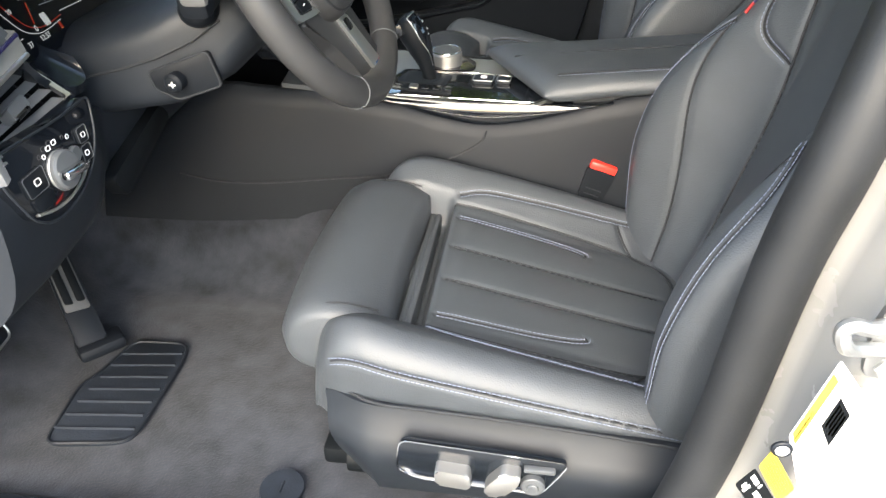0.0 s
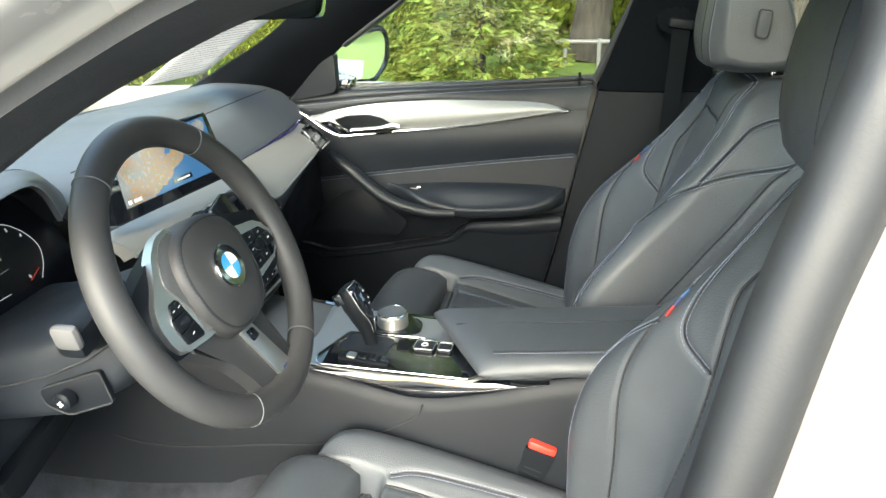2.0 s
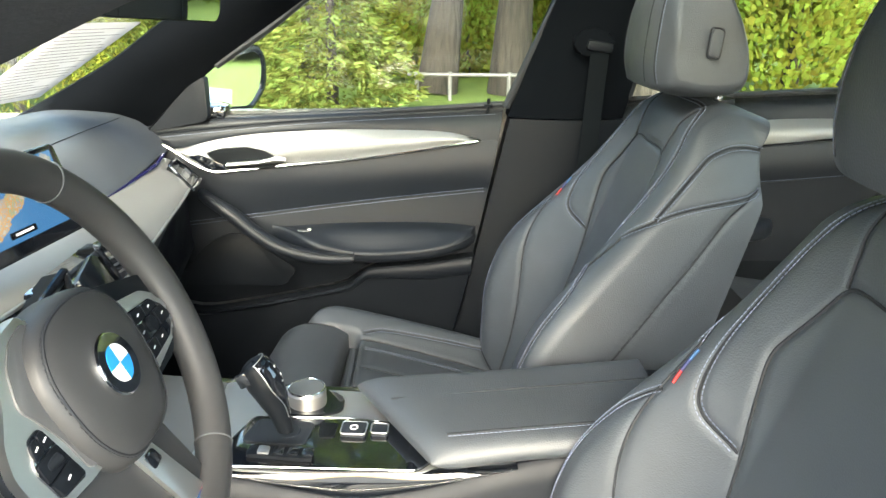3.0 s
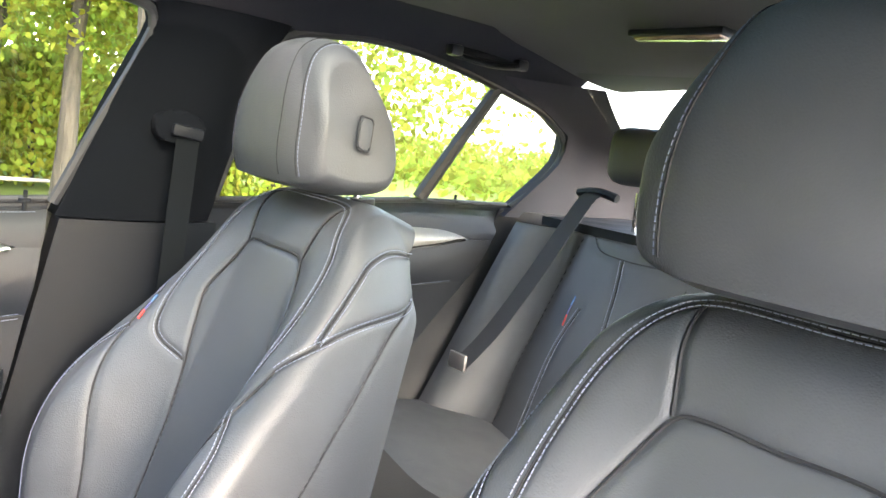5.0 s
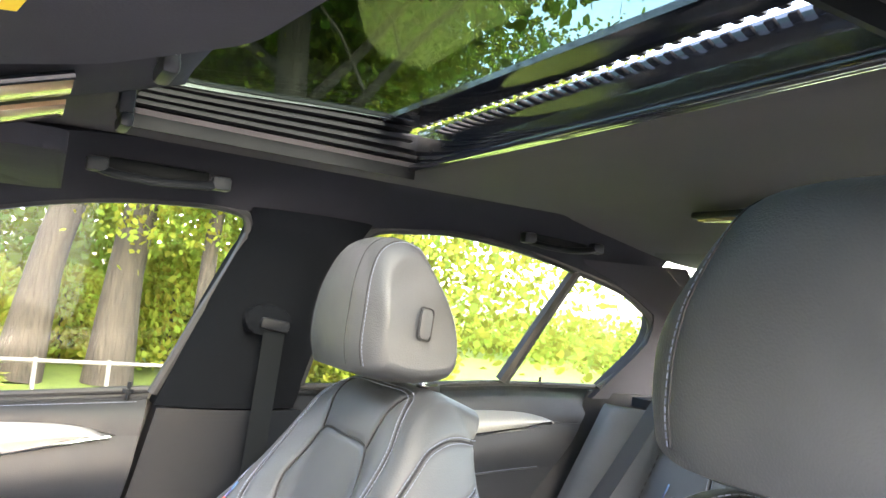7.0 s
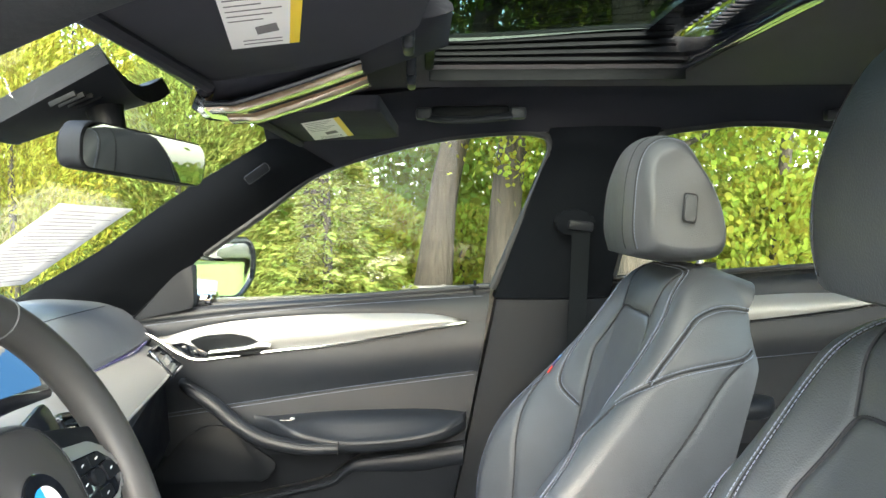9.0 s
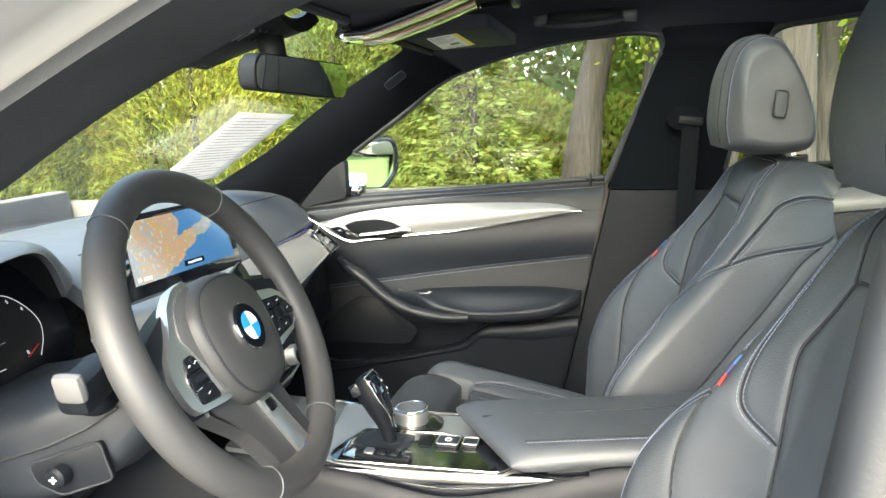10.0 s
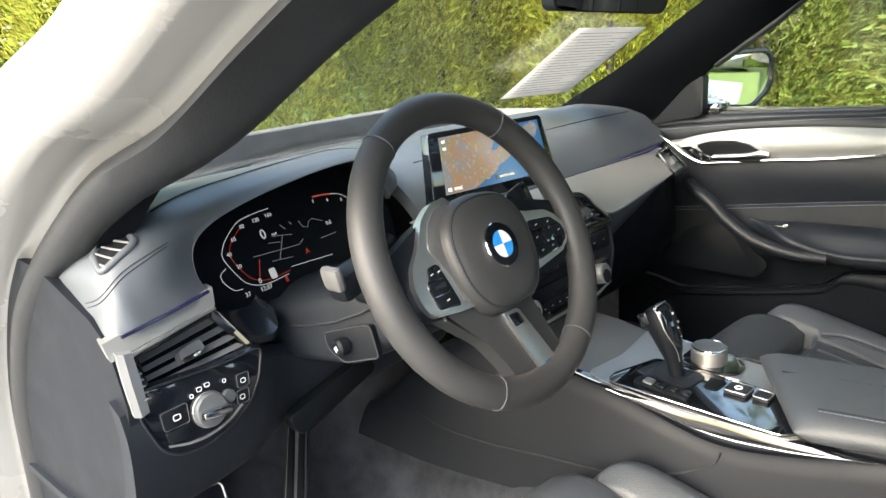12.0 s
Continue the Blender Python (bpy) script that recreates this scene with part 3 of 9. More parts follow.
for ob in driver_seat.children:
    kind_of = ob.name.split(".")[0]
    if kind_of in ("centre_panel", "yoke_panel", "side_bolster", "shoulder_panel", "backrest_cover", "back_shell", "tag_light_blue", "tag_navy", "tag_red", "stitching", "seam_piping"):
        ob.matrix_basis = upright
    elif kind_of in ("cushion_panel", "cushion_front", "cushion_base", "cushion_bolster", "cushion_stitching", "cushion_piping"):
        ob.matrix_basis = Matrix.Translation((0.014, 0, 0))
    elif kind_of == "headrest":
        low = Vector((0.742, 0, 1.10))
        ob.matrix_basis = Matrix.Translation(low + Vector((0, 0, 0.004))) @ Matrix.Diagonal((1.0, 1.08, 1.06, 1)) @ Matrix.Translation(-low)

# seat switches on the driver's outer valance
panel = Geo().prism(rounded([(0.172, 0.425), (0.180, 0.476), (0.375, 0.462), (0.366, 0.442), (0.345, 0.405), (0.20, 0.412)], 0.012), 0, 0.006, lambda u, v, d: (u, -0.283 - d, v + 0.015), 0.002)
panel = part("switch_panel", panel, GLOSS_DARK, driver_seat, "gloss black switch panel")
part("panel_rim", Geo().tube([(u, -0.2895, v + 0.015) for u, v in rounded([(0.172, 0.425), (0.180, 0.476), (0.375, 0.462), (0.366, 0.442), (0.345, 0.405), (0.20, 0.412)], 0.012)], 0.0012, 5, close=True), CHROME, panel)
part("slide_switch", Geo().prism(rounded([(0.222, 0.422), (0.222, 0.447), (0.262, 0.443), (0.264, 0.418)], 0.005), 0, 0.016, lambda u, v, d: (u, -0.289 - d, v + 0.015), 0.004), SATIN, panel, "silver seat slide switch")
part("recline_switch", Geo().prism(rounded([(0.278, 0.412), (0.282, 0.428), (0.300, 0.452), (0.322, 0.450), (0.318, 0.432), (0.300, 0.410)], 0.006), 0, 0.016, lambda u, v, d: (u, -0.289 - d, v + 0.015), 0.004), SATIN, panel, "silver recline switch")
part("lumbar_switch", Geo().disc((0.335, -0.289, 0.439), (0, -1, 0), 0.014, 0.008).disc((0.335, -0.296, 0.439), (0, -1, 0), 0.007, 0.004), VENT_GREY, panel)
part("memory_switch", Geo().box((0.342, -0.292, 0.465), (0.036, 0.008, 0.007), 0.002), VENT_GREY, panel)
part("rail_cap", Geo().tube([(0.09, -0.21, 0.362), (0.15, -0.21, 0.362)], 0.022, 12), DARK, driver_seat)


# ---- cabin shell ----
YC = 0.02


def other(p):
    """The same point on the other side of the car."""
    return (p[0], 2 * YC - p[1], p[2])


side_y = knots((0.3, 0.735), (0.9, 0.735), (1.0, 0.72), (1.1, 0.702), (1.2, 0.682), (1.31, 0.655), (1.36, 0.62), (1.40, 0.56), (1.44, 0.45))

# floor pan and carpet
rows = []
for y in np.linspace(YC - 0.74, YC + 0.74, 38):
    row = []
    for x in np.r_[np.linspace(-0.95, 0.5, 40), np.linspace(0.55, 1.9, 12)]:
        z = 0.333
        if x < -0.42:
            z += 0.55 * (-0.42 - x) ** 0.92
        t = abs(y - YC)
        z += 0.15 * float(smooth((0.20 - t) / 0.07)) * (1 if x > -0.6 else 0.6)
        z += 0.03 * float(smooth((t - 0.68) / 0.06))
        z += 0.004 * noise.noise((x * 9, y * 9, 0.3)) + 0.003 * noise.noise((x * 30, y * 30, 1.7))
        row.append((x, y, z))
    rows.append(row)
floor = part("floor", Geo().slab(rows, (0, 0, -0.06)), CARPET, None, "worn black carpet on the cabin floor", 80)
tagged(floor, category="floor", kind="structure")

# moulded heel pad on the driver's carpet
HEEL = material("worn rubber", (0.016, 0.016, 0.018), 0.7, spec=0.15, grain=0.5, grain_size=0.003, mottle=0.3, mottle_size=0.02)
heel = thing("heel_pad", (-0.28, -0.47, 0.335), "ribbed black rubber heel pad set in the carpet", "floor mat")
pad_outline = [(-0.358, -0.578), (-0.370, -0.461), (-0.356, -0.438), (-0.334, -0.353), (-0.243, -0.349), (-0.232, -0.381), (-0.232, -0.535), (-0.243, -0.560)]
part("pad", Geo().prism(rounded(pad_outline, 0.02), 0.328, 0.3395, lambda u, v, d: (u, v, d + 0.001), 0.003), HEEL, heel)
rib = Geo()
for i in range(7):
    y = -0.378 - i * 0.027
    rib.tube([(-0.340 - 0.0035 * i, y - 0.008, 0.3402), (-0.240, y + 0.004, 0.3402)], 0.0030, 6)
part("rib", rib, HEEL, heel)
part("pad_rim", Geo().tube([(u, v, 0.340) for u, v in rounded(pad_outline, 0.02)], 0.003, 6, close=True), SOFT, heel)
clip = thing("carpet_clip", (0.008, -0.612, 0.34), "round black plastic carpet fastener", "fastener")
part("disc", Geo().disc((0.008, -0.612, 0.341), (0, 0, 1), 0.030, 0.005), HEEL, clip)
part("slot", Geo().box((0.008, -0.612, 0.3465), (0.003, 0.018, 0.002), 0.0005), GREY, clip)

# window lines of the side walls: (x, z) on the passenger side
SILL = [(-0.36, 0.945), (-0.16, 0.972), (0.0, 0.980), (0.17, 0.989), (0.47, 1.010), (0.73, 1.022), (1.0, 1.035), (1.2, 1.046), (1.46, 1.046)]
HEAD = [(-0.56, 0.965), (-0.40, 1.035), (-0.25, 1.115), (-0.12, 1.175), (0.0, 1.225), (0.105, 1.262), (0.215, 1.288), (0.365, 1.317), (0.51, 1.328), (0.70, 1.332), (0.85, 1.330), (1.0, 1.338), (1.16, 1.328), (1.36, 1.295), (1.52, 1.258), (1.66, 1.18)]
sill_z = lambda x: float(np.interp(x, *np.array(SILL).T))


def wall_at(x, z, inner=0.0):
    """A point of the side wall above the sill."""
    return (x, float(side_y(z)) - inner, z)


def strip(lo, hi, n=6, bulge=0.0, inner=0.0):
    """Rows between two lines of (x, z) laid on the side wall."""
    rows = []
    for t in np.linspace(0, 1, n):
        rows.append([wall_at(a[0] + (b[0] - a[0]) * t, a[1] + (b[1] - a[1]) * t, inner + bulge * math.sin(math.pi * t)) for a, b in zip(lo, hi)])
    return rows


def flip(rows):
    return [[other(p) for p in r] for r in rows]


def both(name, rows, off, mat, label, category, sides=(1, -1), sharp=50):
    for sgn in sides:
        r = rows if sgn > 0 else flip(rows)
        ob = part(name, Geo().slab(r, (off[0], off[1] * sgn, off[2])), mat, None, label, sharp)
        tagged(ob, category=category, kind="structure")


# windscreen pillar trims: broad lined strips up to the roof
lo = spl([(-0.27, 0.955), (-0.20, 1.02), (-0.125, 1.085), (0.0, 1.17), (0.105, 1.237), (0.16, 1.26)], 5)
hi = spl([(-0.58, 0.955), (-0.40, 1.05), (-0.30, 1.105), (-0.16, 1.20), (0.0, 1.292), (0.055, 1.325)], 5)
rows = []
for t in np.linspace(0, 1, 8):
    row = []
    for a, b in zip(lo, hi):
        x, z = a + (b - a) * t
        y = float(side_y(a[1])) - 0.075 * t - 0.016 * math.sin(math.pi * t) - 0.0 * t
        row.append((x, y, z))
    rows.append(row)
apillar_rows = rows
for sgn in (1, -1):
    r = rows if sgn > 0 else [[(p[0], p[1] + 0.035, p[2]) for p in q] for q in flip(rows)]
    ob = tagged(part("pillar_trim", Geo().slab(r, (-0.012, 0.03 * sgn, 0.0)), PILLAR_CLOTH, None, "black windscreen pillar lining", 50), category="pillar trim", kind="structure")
tag = thing("airbag_marker", (0.005, 0.565, 1.235), "small raised airbag marker plate on the pillar lining", "marker")
e1, e2 = Vector((0.82, -0.03, 0.56)).normalized(), Vector((-0.45, -0.45, 0.75)).normalized()
c0 = Vector((0.012, 0.592, 1.247))
out = rounded([(-0.026, -0.009), (0.026, -0.009), (0.026, 0.009), (-0.026, 0.009)], 0.006)
nn = Vector((0.35, -0.85, -0.15)).normalized()
part("plate", Geo().prism(out, 0, 0.003, lambda u, v, d: c0 + e1 * u + e2 * v + nn * d, 0.001), HARD, tag)
part("rim", Geo().tube([c0 + e1 * u + e2 * v + nn * 0.0025 for u, v in out], 0.001, 5, close=True), GREY, tag)

# roof side rail between the windows and the roof lining
top = spl([(0.03, 1.222), (0.105, 1.242), (0.215, 1.281), (0.365, 1.314), (0.51, 1.326), (0.70, 1.330), (0.85, 1.332), (1.0, 1.346), (1.16, 1.334), (1.36, 1.300), (1.53, 1.262)], 4)
rows = []
for t in np.linspace(0, 1, 7):
    row = []
    for x, z in top:
        zt = 1.372 + 0.028 * smooth((x - 0.1) / 0.3) - 0.02 * smooth((x - 1.2) / 0.4)
        yt = 0.53 - 0.04 * smooth((0.3 - x) / 0.3)
        yb = float(side_y(z)) - 0.004
        row.append((float(x), float(yb + (yt - yb) * t), float(z + (zt - z) * (1 - (1 - t) ** 1.7))))
    rows.append(row)
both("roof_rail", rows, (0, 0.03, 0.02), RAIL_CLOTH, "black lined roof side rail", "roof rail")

# roof lining with the sunroof opening
SR = (0.352, 0.795, -0.345, 0.43 + YC)


def lining_z(x, y):
    t = abs(y - YC)
    z = 1.398 + 0.022 * math.cos(min(1, t / 0.55) * math.pi / 2)
    z -= 0.062 * float(smooth((0.30 - x) / 0.42))
    z -= 0.06 * float(smooth((x - 1.15) / 0.45))
    edge = max(SR[0] - x, x - SR[1], SR[2] - y, y - SR[3])
    z += 0.020 * float(smooth((0.035 - edge) / 0.035)) if edge < 0.035 else 0
    return z


xs = np.r_[np.linspace(-0.02, SR[0], 22), np.linspace(SR[0], SR[1], 24)[1:-1], np.linspace(SR[1], 1.62, 34)]
ys = np.r_[np.linspace(YC - 0.545, SR[2], 8), np.linspace(SR[2], SR[3], 30)[1:-1], np.linspace(SR[3], YC + 0.545, 8)]
g = Geo()
idx = {}
for i, x in enumerate(xs):
    for j, y in enumerate(ys):
        for lay, up in ((0, 0), (1, 0.02)):
            idx[i, j, lay] = len(g.v)
            g.v.append((float(x), float(y), lining_z(x, y) + up))


def in_roof_hole(i, j):
    x, y = (xs[i] + xs[i + 1]) / 2, (ys[j] + ys[j + 1]) / 2
    return SR[0] < x < SR[1] and SR[2] < y < SR[3]


for i in range(len(xs) - 1):
    for j in range(len(ys) - 1):
        if in_roof_hole(i, j):
            continue
        g.f.append((idx[i, j, 0], idx[i, j + 1, 0], idx[i + 1, j + 1, 0], idx[i + 1, j, 0]))
        g.f.append((idx[i, j, 1], idx[i + 1, j, 1], idx[i + 1, j + 1, 1], idx[i, j + 1, 1]))
ceiling = part("ceiling", g, HEADLINER, None, "anthracite cloth roof lining with a sunroof opening", 60)
tagged(ceiling, category="roof lining", kind="structure")
# outer roof skin of white steel, closing the cabin above
g = Geo()
for x0, x1, y0, y1 in ((-0.02, SR[0] - 0.03, -0.6, 0.64), (SR[1] + 0.04, 1.66, -0.6, 0.64), (SR[0] - 0.03, SR[1] + 0.04, -0.6, SR[2] - 0.03), (SR[0] - 0.03, SR[1] + 0.04, SR[3] + 0.03, 0.64)):
    rws = [[(float(x), float(y), 1.475 - 0.05 * ((y - YC) / 0.6) ** 2 - 0.05 * float(smooth((0.25 - x) / 0.4)) - 0.04 * float(smooth((x - 1.2) / 0.5))) for y in np.linspace(y0, y1, 8)] for x in np.linspace(x0, x1, 8)]
    g.slab(rws, (0, 0, 0.012))
roof = part("roof", g, PAINT, None, "white painted steel car roof", 60)
tagged(roof, category="roof", kind="structure")

# window pillar between the doors: belt-high lower part and cloth upper part
z_up = np.linspace(0.985, 1.335, 14)
fx = knots((0.9, 0.452), (0.985, 0.482), (1.13, 0.530), (1.25, 0.575), (1.30, 0.596), (1.335, 0.585))
rx = knots((0.9, 0.715), (1.02, 0.735), (1.25, 0.782), (1.30, 0.800), (1.335, 0.815))
rows = [[wall_at(float(fx(z) + (rx(z) - fx(z)) * t), float(z), 0.004 + 0.03 * math.sin(math.pi * t) ** 0.6) for t in np.linspace(0, 1, 12)] for z in z_up]
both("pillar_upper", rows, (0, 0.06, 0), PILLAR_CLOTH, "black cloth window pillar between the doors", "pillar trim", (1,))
z_lo = np.linspace(0.40, 0.982, 12)
fl = knots((0.35, 0.33), (0.50, 0.380), (0.64, 0.412), (0.825, 0.452), (1.0, 0.490))
rows = [[(float(fl(z) + (0.74 - fl(z)) * t), 0.738 - 0.045 * math.sin(math.pi * (0.12 + 0.76 * t)) ** 0.5, float(z)) for t in np.linspace(0, 1, 12)] for z in z_lo]
both("pillar_lower", rows, (0, 0.05, 0), HARD, "smooth black plastic lower pillar cover", "pillar trim", (1,))

# rear window pillar and parcel shelf
rows = []
for t in np.linspace(0, 1, 9):
    row = []
    for z in np.linspace(1.02, 1.33, 10):
        x0 = float(np.interp(z, (1.02, 1.15, 1.22, 1.28, 1.33), (1.44, 1.575, 1.59, 1.47, 1.30)))
        x1 = float(np.interp(z, (1.02, 1.33), (1.95, 1.52)))
        x = x0 + (x1 - x0) * t
        row.append((x, float(side_y(z)) - 0.01 - 0.11 * t ** 1.5, float(z)))
    rows.append(row)
# Darker cloth than the roof lining, painting shade over the rear window's light.
both("rear_pillar", rows, (0.01, 0.05, 0), VISOR_CLOTH, "black cloth rear pillar lining", "pillar trim")
shelf = part("parcel_shelf", Geo().slab([[(x, y, 1.035 + 0.012 * (x - 1.5)) for y in np.linspace(YC - 0.62, YC + 0.62, 12)] for x in np.linspace(1.50, 1.98, 6)], (0, 0, -0.02)), SOFT, None, "black parcel shelf under the rear window")
tagged(shelf, category="shelf", kind="structure")

# door sills and lower side walls, firewall, rear bulkhead
for sgn in (1, -1):
    rws = [[(x, 0.70 + 0.05 * t, 0.335 + 0.03 * math.sin(math.pi * t)) for x in np.linspace(-0.55, 1.5, 8)] for t in np.linspace(0, 1, 6)]
    tagged(part("door_sill", Geo().slab(rws if sgn > 0 else flip(rws), (0, 0, -0.1)), HARD, None, "black plastic door sill strip"), category="door sill", kind="structure")
wall = part("firewall", Geo().box((-0.98, YC, 0.62), (0.05, 1.5, 0.75), 0.01), CARPET, None, "black carpeted front bulkhead")
tagged(wall, category="bulkhead", kind="structure")
wall = part("rear_bulkhead", Geo().box((1.80, YC, 0.66), (0.05, 1.44, 0.70), 0.01), SOFT, None, "black rear bulkhead behind the seat bench")
tagged(wall, category="bulkhead", kind="structure")

# glass: side panes, windscreen and rear window
def window(name, rows, label, mat=None, off=(0, 0.003, 0)):
    g = Geo().slab(rows, off)
    root = thing(name, rows[0][0], label, "window", kind="structure")
    p = part("pane", g, mat or GLASS, root)
    p.visible_shadow = False
    return root


def side_rows(pts_lo, pts_hi, out=0.018, flipit=False):
    rws = []
    for t in np.linspace(0, 1, 6):
        row = []
        for a, b in zip(pts_lo, pts_hi):
            x, z = a[0] + (b[0] - a[0]) * t, a[1] + (b[1] - a[1]) * t
            row.append((x, float(side_y(z)) + out, z))
        rws.append(row)
    return flip(rws) if flipit else rws


xs_f = np.linspace(-0.24, 0.60, 14)
headz = knots(*[(x, z + 0.012) for x, z in HEAD])
lo = [(x, sill_z(x) - 0.03) for x in xs_f]
hi = [(x, max(sill_z(x), float(headz(x)))) for x in xs_f]
w1 = window("window_1", side_rows(lo, hi), "front passenger door window, clear glass")
xs_r = np.linspace(0.70, 1.60, 14)
lo = [(x, sill_z(x) - 0.03) for x in xs_r]
hi = [(x, max(sill_z(x) + 0.001, float(headz(x)))) for x in xs_r]
w2 = window("window_2", side_rows(lo, hi), "rear passenger side window with a fixed quarter pane")
w3 = window("window_3", side_rows(lo, hi, flipit=True), "rear driver's side window")
rws = [[(-0.68 + 0.72 * t - 0.10 * ((y - YC) / 0.6) ** 2 * (1 - t) * -1 + 0.06 * ((y - YC) / 0.6) ** 2, YC + (y - YC) * (1 - 0.13 * t), 0.975 + 0.375 * t + 0.004 * math.sin(math.pi * t)) for y in np.linspace(YC - 0.66, YC + 0.66, 15)] for t in np.linspace(0, 1, 9)]
windscreen_rows = rws
w4 = window("window_4", rws, "sloping windscreen, clear glass", off=(-0.002, 0, 0.004))
rws = [[(2.0 - 0.52 * t - 0.05 * ((y - YC) / 0.55) ** 2, YC + (y - YC) * (1 - 0.12 * t), 1.045 + 0.305 * t) for y in np.linspace(YC - 0.58, YC + 0.58, 9)] for t in np.linspace(0, 1, 6)]
w5 = window("window_5", rws, "sloping rear window", off=(0.002, 0, 0.004))

# seals and dividing post of the side windows
for flipit in (False, True):
    f = other if flipit else (lambda p: p)
    seal = Geo()
    line = spl([(0.595, 1.285), (0.590, 1.312), (0.572, 1.325), (0.51, 1.330), (0.365, 1.318), (0.215, 1.285), (0.105, 1.245), (0.0, 1.170), (-0.125, 1.088)], 5)
    if not flipit:
        seal.tube([wall_at(x, z, -0.004) for x, z in line], 0.009, 8)
        seal.tube([wall_at(x, z, -0.004) for x, z in spl([(0.478, 1.005), (0.53, 1.13), (0.575, 1.235), (0.594, 1.29)], 5)], 0.009, 8)
        seal.tube([wall_at(x, sill_z(x), -0.012) for x in np.linspace(-0.16, 0.48, 10)], 0.006, 8)
    seal.tube([f(wall_at(x, z, -0.004)) for x, z in spl([(0.735, 1.03), (0.782, 1.25), (0.800, 1.30), (0.83, 1.328), (0.90, 1.338), (1.0, 1.345), (1.16, 1.333), (1.36, 1.299), (1.50, 1.264), (1.585, 1.21), (1.582, 1.15), (1.52, 1.08), (1.465, 1.04)], 5)], 0.010, 8)
    seal.tube([f(wall_at(x, z, -0.006)) for x, z in ((1.19, 1.05), (1.26, 1.18), (1.326, 1.302))], [0.016, 0.015, 0.014], 8)
    seal.tube([f(wall_at(x, sill_z(x), -0.012)) for x in np.linspace(0.74, 1.46, 10)], 0.006, 8)
    tagged(part("window_seal", seal, SEAL, None, "black rubber window seals and post"), category="window seal", kind="structure")
sill_seal = Geo().tube([windscreen_rows[0][j] for j in range(15)], 0.008, 6)
tagged(part("windscreen_seal", sill_seal, SEAL, None, "black lower windscreen seal"), category="window seal", kind="structure")

# sunroof: cassette, tilted tinted glass, slatted side gaiter
sr = thing("sunroof", (0.57, YC, 1.42), "tilted tinted glass sunroof with a black gaiter", "sunroof")
zt = lambda x: 1.470 + 0.021 * smooth((x - 0.36) / 0.40)
rws = [[(float(x), float(y), float(zt(x)) - 0.03 * ((y - YC) / 0.43) ** 2 * 0.4) for y in np.linspace(SR[2] + 0.012, SR[3] - 0.012, 9)] for x in np.linspace(0.34, 0.770, 9)]
gl = part("glass_panel", Geo().slab(rws, (0, 0, 0.005)), ROOF_GLASS, sr, "tinted glass panel")
gl.visible_shadow = False
fr = Geo()
for y0, y1 in ((SR[2] - 0.01, SR[2] + 0.035), (SR[3] - 0.035, SR[3] + 0.01)):
    fr.slab([[(float(x), y, float(zt(x)) - 0.006) for y in (y0, y1)] for x in np.linspace(0.34, 0.773, 8)], (0, 0, -0.006))
fr.slab([[(x, float(y), float(zt(x)) - 0.008) for y in np.linspace(SR[2], SR[3], 8)] for x in (0.715, 0.773)], (0, 0, -0.008))
part("glass_frame", fr, PIANO, sr)
for sgn in (1, -1):
    for i in range(5):
        ye = SR[3] + 0.002 if sgn > 0 else SR[2] - 0.002
        z0 = 1.428 + 0.0085 * i
        rws = [[(float(x), ye - sgn * 0.007 * i - sgn * dy, float(z0 + (zt(x) - 1.470) * (i / 4.0) * 0.8 + dz)) for x in np.linspace(0.352, 0.79 - 0.008 * i, 10)] for dy, dz in ((0.0, 0), (0.012, 0.002))]
        part("gaiter_fold", Geo().slab(rws, (0, 0, 0.006)), HARD, sr)
    rws = [[(float(x), SR[3] + 0.01 if sgn > 0 else SR[2] - 0.01, z) for x in np.linspace(0.345, 0.80, 6)] for z in (1.40, 1.475)]
    part("cassette_side", Geo().slab(rws, (0, sgn * 0.006, 0)), DARK, sr)
teeth = Geo()
for y in np.arange(SR[2] + 0.02, SR[3] - 0.02, 0.024):
    teeth.box((0.780, float(y), 1.481), (0.016, 0.011, 0.006), 0.002)
part("seal_teeth", teeth, SOFT, sr)
part("rear_lip", Geo().box((0.80, (SR[2] + SR[3]) / 2, 1.446), (0.018, SR[3] - SR[2], 0.068), 0.006).box((0.786, (SR[2] + SR[3]) / 2, 1.415), (0.012, SR[3] - SR[2], 0.012), 0.004), PIANO, sr)
part("front_lip", Geo().box((0.345, (SR[2] + SR[3]) / 2, 1.44), (0.016, SR[3] - SR[2], 0.05), 0.006), DARK, sr)


# ---- doors ----
card_y = knots((0.30, 0.735), (0.50, 0.735), (0.60, 0.728), (0.66, 0.718), (0.72, 0.714), (0.80, 0.713), (0.87, 0.706), (0.93, 0.710), (0.97, 0.720), (1.0, 0.736), (1.06, 0.75))


def band(lo, hi, x0, xr, n=8, cols=26, bulge=0.0, inner=0.0):
    """Rows of a door panel between the lines z = lo(x) and z = hi(x), from x0 to the slanted rear edge xr(z)."""
    rows = []
    for t in np.linspace(0, 1, n):
        row = []
        for s in np.linspace(0, 1, cols):
            x = x0 + (0.47 - x0) * s
            for _ in range(3):
                z = float(lo(x) + (hi(x) - lo(x)) * t)
                x = x0 + (float(xr(z)) - x0) * s
            row.append((x, float(card_y(z)) - inner - bulge * math.sin(math.pi * t), z))
        rows.append(row)
    return rows


def ribbon(line, y_in, r, n=6):
    return Geo().tube([(x, float(card_y(z)) - y_in, z) for x, z in line], r, n)


d1 = thing("door_1", (0.1, 0.74, 0.38), "front passenger door, black leather with satin aluminium trim", "door", kind="structure")
